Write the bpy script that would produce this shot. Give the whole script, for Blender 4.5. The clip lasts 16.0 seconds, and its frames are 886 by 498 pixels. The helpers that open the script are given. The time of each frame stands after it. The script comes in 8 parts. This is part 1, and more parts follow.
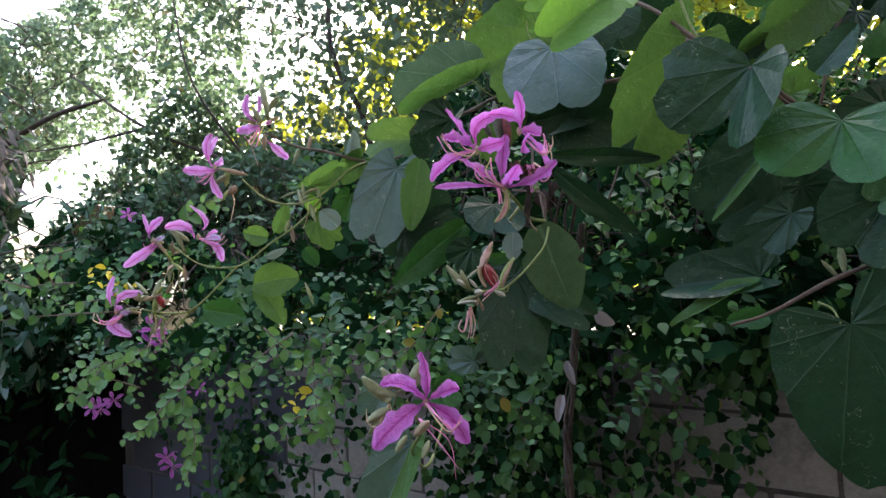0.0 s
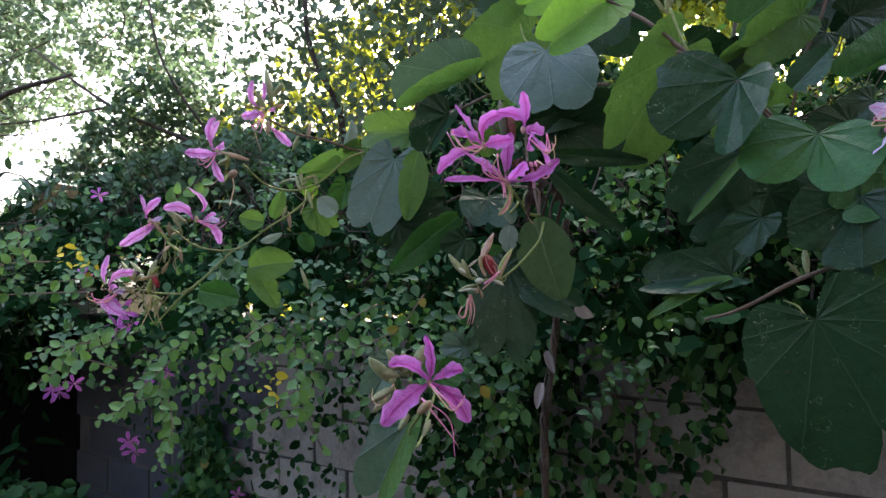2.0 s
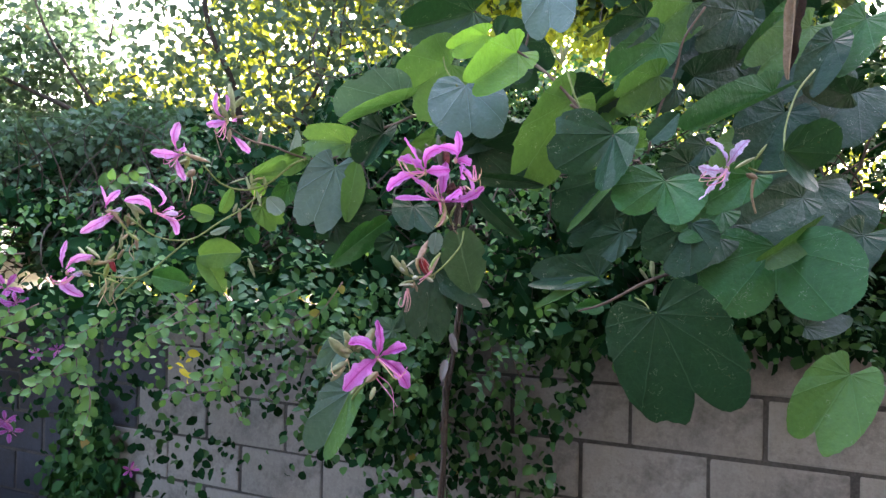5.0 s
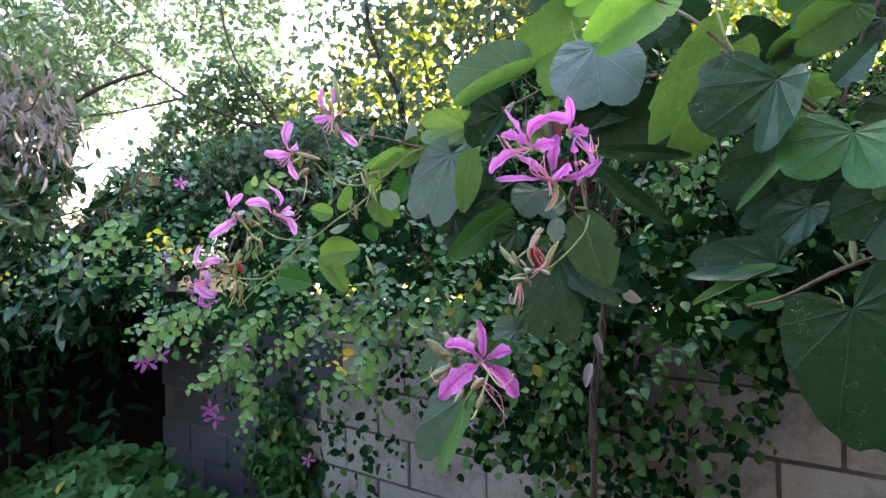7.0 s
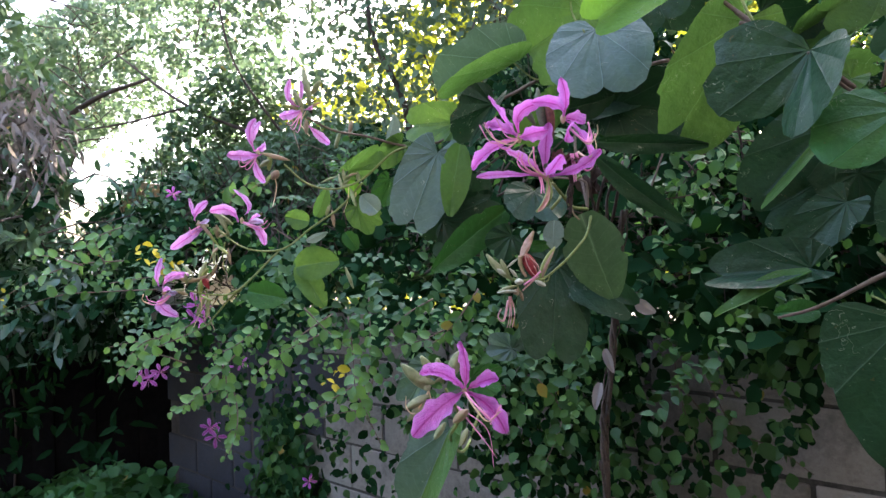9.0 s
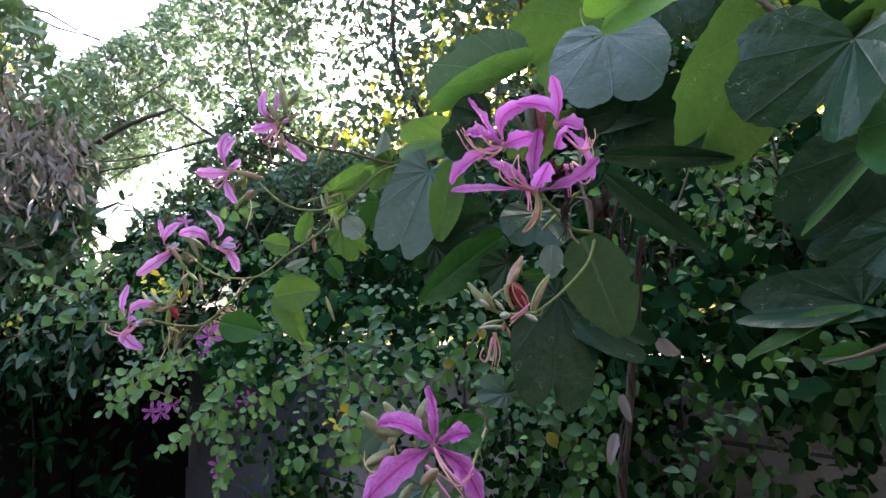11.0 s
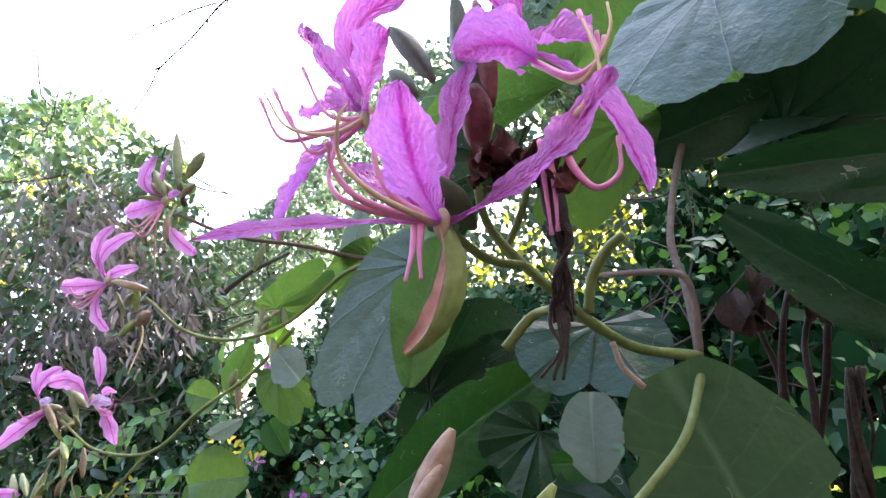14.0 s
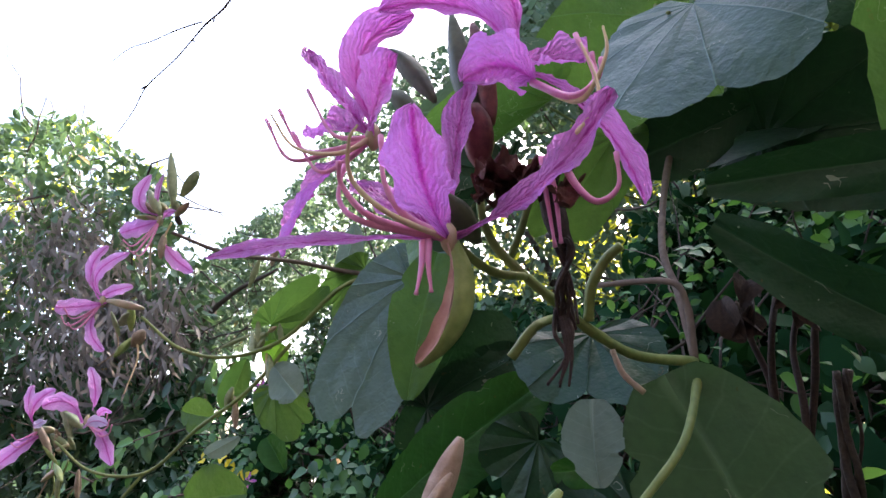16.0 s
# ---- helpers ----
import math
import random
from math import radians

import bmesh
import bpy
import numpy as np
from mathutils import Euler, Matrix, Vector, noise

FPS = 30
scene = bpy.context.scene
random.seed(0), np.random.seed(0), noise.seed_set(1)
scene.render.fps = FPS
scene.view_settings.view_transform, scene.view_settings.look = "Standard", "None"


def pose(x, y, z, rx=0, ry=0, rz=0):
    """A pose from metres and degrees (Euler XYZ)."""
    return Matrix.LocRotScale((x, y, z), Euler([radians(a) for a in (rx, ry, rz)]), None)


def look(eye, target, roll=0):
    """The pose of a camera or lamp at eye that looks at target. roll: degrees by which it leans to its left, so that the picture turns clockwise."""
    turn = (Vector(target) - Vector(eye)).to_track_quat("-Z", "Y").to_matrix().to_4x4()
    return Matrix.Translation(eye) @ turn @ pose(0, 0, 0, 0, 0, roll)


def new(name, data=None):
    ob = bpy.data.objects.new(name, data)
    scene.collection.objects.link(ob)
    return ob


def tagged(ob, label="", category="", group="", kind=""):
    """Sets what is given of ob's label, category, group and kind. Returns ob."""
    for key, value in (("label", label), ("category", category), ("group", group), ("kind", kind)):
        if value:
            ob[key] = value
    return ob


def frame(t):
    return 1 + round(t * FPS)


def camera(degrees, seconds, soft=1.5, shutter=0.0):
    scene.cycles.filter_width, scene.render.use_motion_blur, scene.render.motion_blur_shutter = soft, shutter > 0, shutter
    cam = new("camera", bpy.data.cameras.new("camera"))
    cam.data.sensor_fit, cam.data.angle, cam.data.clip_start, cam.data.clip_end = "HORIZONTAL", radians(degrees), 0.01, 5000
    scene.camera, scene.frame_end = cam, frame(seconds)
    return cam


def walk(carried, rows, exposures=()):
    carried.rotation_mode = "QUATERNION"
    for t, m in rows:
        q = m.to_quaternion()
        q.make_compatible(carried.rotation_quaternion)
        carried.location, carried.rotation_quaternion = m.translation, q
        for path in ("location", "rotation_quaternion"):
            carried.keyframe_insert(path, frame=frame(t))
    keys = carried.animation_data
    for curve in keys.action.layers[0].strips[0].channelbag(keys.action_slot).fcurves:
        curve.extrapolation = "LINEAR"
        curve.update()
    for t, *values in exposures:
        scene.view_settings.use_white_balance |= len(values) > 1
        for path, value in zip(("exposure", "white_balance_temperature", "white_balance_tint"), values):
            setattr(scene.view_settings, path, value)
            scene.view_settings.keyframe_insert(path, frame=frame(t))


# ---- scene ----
cam = camera(71.8, 16.0)
ROWS = [
    (0.0, 0.014, -0.06, 1.523, 93.01, 3.0, -2.28),
    (0.5, 0.009, -0.065, 1.521, 92.7, 3.3, -1.77),
    (1.0, 0.001, -0.069, 1.52, 92.53, 3.2, -1.18),
    (1.5, -0.016, -0.073, 1.517, 92.32, 2.1, -3.13),
    (2.0, -0.045, -0.094, 1.518, 92.26, 1.2, -6.13),
    (2.5, -0.084, -0.129, 1.521, 91.98, -0.3, -10.27),
    (3.0, -0.128, -0.173, 1.528, 91.61, -0.6, -13.44),
    (3.5, -0.171, -0.222, 1.535, 91.26, -1.0, -17.0),
    (3.7, -0.187, -0.243, 1.536, 91.49, -1.0, -18.79),
    (5.8, -0.164, -0.277, 1.55, 89.17, -0.9, -15.09),
    (6.0, -0.137, -0.26, 1.543, 89.03, -0.8, -11.46),
    (6.5, -0.095, -0.221, 1.536, 89.68, -0.2, -5.3),
    (7.0, -0.042, -0.179, 1.536, 90.29, 1.2, -0.57),
    (7.5, -0.006, -0.129, 1.532, 89.8, 1.9, 2.23),
    (8.0, 0.005, -0.087, 1.53, 90.03, 2.2, 1.26),
    (8.5, 0.01, -0.064, 1.533, 90.97, 2.0, 1.41),
    (8.7, 0.009, -0.061, 1.536, 91.03, 2.2, 1.04),
    (10.8, 0.053, 0.001, 1.54, 92.81, 1.6, 3.38),
    (11.0, 0.073, 0.054, 1.529, 94.39, 1.5, 4.34),
    (11.5, 0.107, 0.178, 1.507, 95.34, 1.0, 7.91),
    (12.0, 0.136, 0.261, 1.517, 98.8, 1.38, 11.39),
    (12.5, 0.149, 0.31, 1.527, 101.25, 1.67, 12.58),
    (13.0, 0.171, 0.372, 1.538, 102.61, 2.44, 13.58),
    (13.5, 0.186, 0.446, 1.554, 105.73, 1.54, 15.21),
    (14.0, 0.183, 0.49, 1.562, 108.18, 1.24, 20.05),
    (14.5, 0.181, 0.491, 1.568, 109.0, 1.42, 20.36),
    (15.0, 0.18, 0.494, 1.564, 108.56, 2.09, 20.11),
    (15.5, 0.178, 0.487, 1.562, 108.79, 2.08, 19.33),
    (16.0, 0.179, 0.481, 1.56, 109.41, 2.64, 19.22),
]
walk(cam, [(t, pose(x, y, z, rx, ry, rz)) for t, x, y, z, rx, ry, rz in ROWS],
     [(0.0, 3.4, 6450, 17), (2.0, 3.3, 6450, 17), (2.5, 3.23, 6450, 17), (3.0, 3.35, 6450, 17), (3.5, 3.85, 6450, 17), (6.0, 4.08, 6450, 17), (6.5, 3.94, 6450, 17), (7.0, 4.05, 6450, 17), (7.5, 4.10, 6450, 17), (8.0, 3.96, 6450, 17), (8.5, 3.90, 6450, 17), (11.0, 3.48, 6450, 17), (11.5, 3.75, 6450, 17), (12.5, 3.9, 6450, 17), (13.5, 3.77, 6450, 17), (14.0, 3.83, 6450, 17), (14.5, 2.88, 6450, 17), (16.0, 3.24, 6450, 17)])

# ---- world, sun, exposure ----
SUN_AZ, SUN_EL = 30.0, 33.0  # degrees to the right of straight ahead, and up
world = bpy.data.worlds.new("sky")
scene.world = world
world.use_nodes = True
wn = world.node_tree.nodes
sky = wn.new("ShaderNodeTexSky")
sky.sky_type, sky.sun_disc = "NISHITA", False
sky.sun_elevation, sky.sun_rotation = radians(SUN_EL), radians(SUN_AZ)
sky.air_density, sky.dust_density, sky.ozone_density = 1.0, 7.0, 0.6
wn["Background"].inputs["Strength"].default_value = 0.15
world.node_tree.links.new(sky.outputs[0], wn["Background"].inputs["Color"])
lamp = bpy.data.lights.new("sun", "SUN")
lamp.energy, lamp.angle, lamp.color = 3.5, radians(0.6), (1.0, 0.93, 0.8)
sun = new("sun", lamp)
az, el = radians(SUN_AZ), radians(SUN_EL)
sun.matrix_world = look((math.sin(az) * math.cos(el) * 9, math.cos(az) * math.cos(el) * 9, math.sin(el) * 9), (0, 0, 0))

# ---- materials ----


class Nodes:
    """Short-hand for a node tree."""

    def __init__(self, name):
        self.mat = bpy.data.materials.new(name)
        self.mat.use_nodes = True
        self.t = self.mat.node_tree
        self.t.nodes.clear()
        self.out = self.t.nodes.new("ShaderNodeOutputMaterial")

    def add(self, kind, **values):
        n = self.t.nodes.new(kind)
        for k, v in values.items():
            setattr(n, k, v)
        return n

    def link(self, a, b):
        self.t.links.new(a, b)

    def math(self, op, a, b=0.5, c=0.0):
        n = self.add("ShaderNodeMath", operation=op)
        for i, v in enumerate((a, b, c)):
            if isinstance(v, (int, float)):
                n.inputs[i].default_value = v
            else:
                self.link(v, n.inputs[i])
        return n.outputs[0]

    def mix(self, f, a, b, blend="MIX"):
        n = self.add("ShaderNodeMix", data_type="RGBA", blend_type=blend)
        for i, v in ((0, f), (6, a), (7, b)):
            if isinstance(v, (int, float)):
                n.inputs[i].default_value = v
            elif isinstance(v, tuple):
                n.inputs[i].default_value = (*v, 1)
            else:
                self.link(v, n.inputs[i])
        return n.outputs[2]

    def noise(self, scale, detail=4.0, space="Object", rough=0.55):
        co = self.add("ShaderNodeTexCoord")
        n = self.add("ShaderNodeTexNoise")
        n.inputs["Scale"].default_value, n.inputs["Detail"].default_value, n.inputs["Roughness"].default_value = scale, detail, rough
        self.link(co.outputs[space], n.inputs["Vector"])
        return n.outputs["Fac"]

    def ramp(self, f, lo, hi):
        n = self.add("ShaderNodeMapRange")
        n.inputs["From Min"].default_value, n.inputs["From Max"].default_value = lo, hi
        self.link(f, n.inputs["Value"])
        return n.outputs[0]

    def bump(self, height, strength, distance):
        n = self.add("ShaderNodeBump")
        n.inputs["Strength"].default_value, n.inputs["Distance"].default_value = strength, distance
        self.link(height, n.inputs["Height"])
        return n.outputs[0]

    def surface(self, colour, rough, normal=None, spec=0.5, through_colour=None, through_share=0.0, metal=0.0):
        p = self.add("ShaderNodeBsdfPrincipled")
        for key, v in (("Base Color", colour), ("Roughness", rough)):
            if isinstance(v, tuple):
                p.inputs[key].default_value = (*v, 1)
            elif isinstance(v, (int, float)):
                p.inputs[key].default_value = v
            else:
                self.link(v, p.inputs[key])
        p.inputs["Specular IOR Level"].default_value, p.inputs["Metallic"].default_value = spec, metal
        if normal is not None:
            self.link(normal, p.inputs["Normal"])
        last = p.outputs[0]
        if through_colour is not None:
            tr = self.add("ShaderNodeBsdfTranslucent")
            if isinstance(through_colour, tuple):
                tr.inputs[0].default_value = (*through_colour, 1)
            else:
                self.link(through_colour, tr.inputs[0])
            if normal is not None:
                self.link(normal, tr.inputs["Normal"])
            mx = self.add("ShaderNodeMixShader")
            mx.inputs[0].default_value = through_share
            self.link(last, mx.inputs[1])
            self.link(tr.outputs[0], mx.inputs[2])
            last = mx.outputs[0]
        self.link(last, self.out.inputs[0])
        return self.mat


def plain(name, dark, light, rough=0.7, grain=60.0, patch=8.0, relief=0.3, depth=0.002, spec=0.4):
    """Earth, bark, stalk, stone: two scales of noise between two colours."""
    n = Nodes(name)
    f = n.math("ADD", n.math("MULTIPLY", n.noise(grain), 0.5), n.math("MULTIPLY", n.noise(patch), 0.5))
    f = n.ramp(f, 0.32, 0.68)
    return n.surface(n.mix(f, dark, light), rough, n.bump(n.noise(grain * 1.7), relief, depth), spec)


def broad_leaf(name, dark, light, back, rough=0.42, share=0.3, vein=0.42, spec=0.32):
    """A large leaf: veins that fan out from its foot (first UV axis is the angle, second the distance), netted side veins, blotches, pale scratches and trails."""
    n = Nodes(name)
    uv = n.add("ShaderNodeSeparateXYZ")
    co = n.add("ShaderNodeTexCoord")
    n.link(co.outputs["UV"], uv.inputs[0])
    u, v = uv.outputs[0], uv.outputs[1]
    warp = n.math("MULTIPLY", n.math("SUBTRACT", n.noise(38.0, 2.0), 0.5), 0.007)
    near_vein = n.math("ABSOLUTE", n.math("SUBTRACT", n.math("FRACT", n.math("MULTIPLY", n.math("ADD", u, warp), 9.0)), 0.5))
    wide = n.math("DIVIDE", 0.015, n.math("ADD", v, 0.10))
    main = n.math("SUBTRACT", 1.0, n.math("MINIMUM", n.math("DIVIDE", near_vein, wide), 1.0))
    side = n.math("PINGPONG", n.math("ADD", n.math("MULTIPLY", v, 8.0), n.math("ADD", n.math("MULTIPLY", near_vein, 2.6), n.math("MULTIPLY", n.noise(55.0, 2.0), 0.5))), 0.5)
    side = n.math("SUBTRACT", 1.0, n.math("MINIMUM", n.math("DIVIDE", side, 0.06), 1.0))
    lines = n.math("MAXIMUM", main, n.math("MULTIPLY", side, 0.26))
    groove = n.math("POWER", n.math("MULTIPLY", near_vein, 2.0), 0.55)
    info = n.add("ShaderNodeObjectInfo")
    blotch = n.ramp(n.math("ADD", n.math("MULTIPLY", n.noise(26.0, 5.0, "Object", 0.65), 0.6), n.math("MULTIPLY", n.noise(170.0), 0.4)), 0.32, 0.68)
    base = n.mix(n.math("ADD", n.math("MULTIPLY", blotch, 0.65), n.math("MULTIPLY", info.outputs["Random"], 0.35)), dark, light)
    base = n.mix(n.math("MULTIPLY", n.ramp(n.noise(48.0, 6.0, "Object", 0.7), 0.58, 0.75), 0.35), base, tuple(c * 0.55 for c in dark))
    # darkens the creases along the veins: their shading, put into the colour
    base = n.mix(n.math("MULTIPLY", n.math("SUBTRACT", 1.0, groove), n.math("MULTIPLY", n.math("MINIMUM", v, 0.5), 0.7)), base, tuple(c * 0.62 for c in dark))
    pale = tuple(min(1.0, c * 2.4 + 0.05) for c in light)
    base = n.mix(n.math("MULTIPLY", lines, vein), base, pale)
    trail = n.math("ABSOLUTE", n.math("SUBTRACT", n.noise(60.0, 2.0), 0.5))
    trail = n.math("MULTIPLY", n.math("LESS_THAN", trail, 0.006), n.math("GREATER_THAN", n.noise(24.0, 1.0), 0.60))
    fleck = n.math("MAXIMUM", trail, n.math("GREATER_THAN", n.noise(230.0, 1.0), 0.775))
    base = n.mix(n.math("MULTIPLY", fleck, 0.42), base, (0.46, 0.50, 0.40))
    spots = n.math("MULTIPLY", n.math("GREATER_THAN", n.noise(95.0, 3.0), 0.69), n.math("GREATER_THAN", n.noise(17.0, 2.0), 0.52))
    base = n.mix(n.math("MULTIPLY", spots, 0.55), base, (0.10, 0.075, 0.025))
    through_c = n.mix(n.math("MULTIPLY", lines, 0.6), n.mix(blotch, tuple(c * 0.7 for c in back), back), tuple(c * 0.45 for c in back))
    height = n.math("ADD", n.math("MULTIPLY", groove, 0.8), n.math("ADD", n.math("MULTIPLY", n.noise(60.0, 3.0), 0.7), n.math("MULTIPLY", n.noise(300.0, 3.0), 0.12)))
    r = n.math("ADD", rough - 0.15, n.math("MULTIPLY", n.noise(34.0, 5.0), 0.30))
    return n.surface(base, r, n.bump(height, 0.9, 0.0046), spec, through_c, share)


def small_leaf(name, dark, light, back, rough=0.4, share=0.3, spec=0.45, aged=0.006):
    """Small leaves of a climber or tree, each a little different."""
    n = Nodes(name)
    geo = n.add("ShaderNodeNewGeometry")
    info = n.add("ShaderNodeObjectInfo")
    f = n.math("FRACT", n.math("ADD", geo.outputs["Random Per Island"], info.outputs["Random"]))
    f2 = n.math("FRACT", n.math("MULTIPLY", f, 7.31))
    c = n.mix(n.math("ADD", n.math("MULTIPLY", f, 0.7), n.math("MULTIPLY", n.noise(30.0), 0.3)), dark, light)
    c = n.mix(n.math("MULTIPLY", n.math("LESS_THAN", f2, aged), 0.8), c, (0.30, 0.20, 0.03))
    b = n.mix(f2, tuple(v * 0.7 for v in back), back)
    return n.surface(c, n.math("ADD", rough, n.math("MULTIPLY", f2, 0.2)), n.bump(n.noise(120.0), 0.3, 0.001), spec, b, share)


def petal_stuff(name, edge, middle, rib, share=0.35):
    """Crinkled petal: a deep rib along the middle, branching veins, paler margin."""
    n = Nodes(name)
    uv = n.add("ShaderNodeSeparateXYZ")
    co = n.add("ShaderNodeTexCoord")
    n.link(co.outputs["UV"], uv.inputs[0])
    u, v = uv.outputs[0], uv.outputs[1]
    off = n.math("ABSOLUTE", n.math("SUBTRACT", u, 0.5))
    warp = n.noise(260.0, 3.0)
    ribs = n.math("SUBTRACT", 1.0, n.math("MINIMUM", n.math("DIVIDE", off, 0.075), 1.0))
    veins = n.math("PINGPONG", n.math("ADD", n.math("MULTIPLY", v, 12.0), n.math("ADD", n.math("MULTIPLY", off, -15.0), n.math("MULTIPLY", warp, 3.0))), 0.5)
    veins = n.math("SUBTRACT", 1.0, n.math("MINIMUM", n.math("DIVIDE", veins, 0.22), 1.0))
    flow = n.add("ShaderNodeCombineXYZ")
    n.link(n.math("MULTIPLY", n.math("ADD", u, n.math("MULTIPLY", warp, 0.10)), 7.0), flow.inputs[0])
    n.link(n.math("MULTIPLY", v, 1.3), flow.inputs[1])
    info = n.add("ShaderNodeObjectInfo")
    n.link(n.math("MULTIPLY", info.outputs["Random"], 9.0), flow.inputs[2])
    long_streaks = n.add("ShaderNodeTexNoise")
    long_streaks.inputs["Scale"].default_value, long_streaks.inputs["Detail"].default_value = 1.0, 4.0
    n.link(flow.outputs[0], long_streaks.inputs["Vector"])
    streak = n.ramp(long_streaks.outputs["Fac"], 0.38, 0.66)
    cells = n.add("ShaderNodeTexVoronoi", feature="DISTANCE_TO_EDGE")
    cells.inputs["Scale"].default_value = 420.0
    n.link(co.outputs["Object"], cells.inputs["Vector"])
    pucker = n.math("MINIMUM", cells.outputs["Distance"], 0.4)
    claw = n.math("SUBTRACT", 1.0, n.ramp(v, 0.02, 0.5))
    c = n.mix(n.ramp(n.math("ADD", off, n.math("MULTIPLY", n.noise(90.0), 0.25)), 0.1, 0.55), middle, edge)
    c = n.mix(n.math("MULTIPLY", streak, 0.42), c, tuple(k * 0.86 + 0.14 for k in edge))
    c = n.mix(n.math("MULTIPLY", veins, 0.20), c, rib)
    c = n.mix(n.math("MULTIPLY", n.ramp(n.noise(150.0, 4.0), 0.55, 0.75), 0.25), c, rib)
    c = n.mix(n.math("MULTIPLY", claw, 0.45), c, rib)
    c = n.mix(n.math("MULTIPLY", ribs, 0.75), c, rib)
    waves = n.math("SINE", n.math("ADD", n.math("MULTIPLY", v, 62.0), n.math("ADD", n.math("MULTIPLY", off, -58.0), n.math("MULTIPLY", warp, 11.0))))
    height = n.math("ADD", n.math("MULTIPLY", waves, 0.24), n.math("ADD", n.math("MULTIPLY", ribs, -0.7), n.math("ADD", n.math("MULTIPLY", pucker, 0.45), n.math("MULTIPLY", n.noise(240.0, 4.0), 1.0))))
    return n.surface(c, 0.38, n.bump(height, 1.0, 0.0017), 0.55, c, share)


LEAF_DARK = broad_leaf("leaf_blue_green", (0.006, 0.032, 0.015), (0.015, 0.062, 0.028), (0.04, 0.14, 0.03), 0.4, 0.10, 0.24, 0.32)
LEAF_MID = broad_leaf("leaf_green", (0.013, 0.078, 0.018), (0.029, 0.138, 0.034), (0.08, 0.25, 0.03), 0.42, 0.18)
LEAF_OLIVE = broad_leaf("leaf_olive", (0.032, 0.098, 0.020), (0.060, 0.158, 0.036), (0.20, 0.39, 0.06), 0.5, 0.34)
LEAF_PALE = broad_leaf("leaf_grey_green", (0.046, 0.096, 0.080), (0.092, 0.168, 0.144), (0.14, 0.30, 0.12), 0.45, 0.2, 0.5, 0.5)
LEAF_GREY = broad_leaf("leaf_dull_green", (0.050, 0.098, 0.055), (0.092, 0.165, 0.092), (0.10, 0.24, 0.06), 0.5, 0.2, 0.45, 0.4)
LEAF_COOL = broad_leaf("leaf_cool_green", (0.007, 0.036, 0.016), (0.016, 0.066, 0.028), (0.05, 0.15, 0.03), 0.45, 0.10, 0.3)
LEAF_YOUNG = broad_leaf("leaf_young", (0.090, 0.240, 0.030), (0.150, 0.340, 0.050), (0.35, 0.70, 0.06), 0.5, 0.45)
LEAF_WHITE = broad_leaf("leaf_silvery", (0.14, 0.22, 0.19), (0.25, 0.34, 0.30), (0.3, 0.4, 0.3), 0.5, 0.25)
VINE_LEAF = small_leaf("climber_leaf", (0.008, 0.038, 0.012), (0.072, 0.178, 0.050), (0.16, 0.42, 0.06), 0.42, 0.22, 0.30)
VINE_FRESH = small_leaf("climber_leaf_fresh", (0.045, 0.140, 0.045), (0.140, 0.290, 0.085), (0.24, 0.50, 0.07), 0.40, 0.32)
VINE_MID = small_leaf("climber_leaf_shoots", (0.012, 0.050, 0.020), (0.048, 0.125, 0.048), (0.13, 0.34, 0.06), 0.40, 0.22, 0.32)
IVY_LEAF = small_leaf("ivy_leaf", (0.012, 0.055, 0.014), (0.036, 0.120, 0.030), (0.10, 0.30, 0.04), 0.45, 0.2, 0.25)
TREE_LEAF = small_leaf("tree_leaf", (0.020, 0.058, 0.028), (0.066, 0.135, 0.055), (0.12, 0.21, 0.07), 0.42, 0.22, 0.42)
CROWN_LEAF = small_leaf("crown_leaf", (0.024, 0.060, 0.032), (0.072, 0.128, 0.066), (0.18, 0.28, 0.15), 0.45, 0.30, 0.45)
# yellow-green that carries the glow of sun through the leaves
SUNNY_LEAF = small_leaf("sun_tinted_leaf", (0.060, 0.125, 0.016), (0.165, 0.225, 0.030), (0.50, 0.54, 0.05), 0.5, 0.52)
# a leaf green darkened so that the shade sits in the colour
DARK_LEAF = small_leaf("shade_leaf", (0.004, 0.020, 0.007), (0.012, 0.046, 0.018), (0.03, 0.11, 0.02), 0.75, 0.12, 0.04, 0.0)
# bright yellow in place of sunlight on a few leaves
YELLOW_LEAF = small_leaf("sun_yellow_leaf", (0.45, 0.36, 0.02), (0.70, 0.58, 0.04), (0.8, 0.7, 0.05), 0.5, 0.4)
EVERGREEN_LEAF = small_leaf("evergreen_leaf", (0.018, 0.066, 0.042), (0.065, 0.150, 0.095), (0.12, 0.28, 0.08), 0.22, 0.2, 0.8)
DRY_LEAF = small_leaf("dry_leaf", (0.12, 0.112, 0.108), (0.30, 0.28, 0.268), (0.26, 0.22, 0.19), 0.8, 0.25, 0.1)
PETAL = petal_stuff("petal_magenta", (0.84, 0.30, 0.86), (0.80, 0.10, 0.66), (0.48, 0.006, 0.27), 0.50)
PETAL_SOFT = petal_stuff("petal_pink", (0.86, 0.46, 0.88), (0.80, 0.20, 0.74), (0.54, 0.015, 0.32), 0.50)
PETAL_PALE = petal_stuff("petal_lilac", (0.76, 0.68, 0.93), (0.68, 0.50, 0.86), (0.55, 0.08, 0.40), 0.42)
STAMEN = plain("stamen_pink", (0.70, 0.20, 0.42), (0.82, 0.34, 0.56), 0.45, 300.0, 60.0, 0.1, 0.0005)
FADED = plain("stamen_faded", (0.46, 0.20, 0.24), (0.68, 0.42, 0.40), 0.5, 300.0, 60.0, 0.2, 0.0006)
STYLE = plain("style_cream", (0.60, 0.46, 0.22), (0.78, 0.58, 0.42), 0.45, 300.0, 60.0, 0.1, 0.0005)
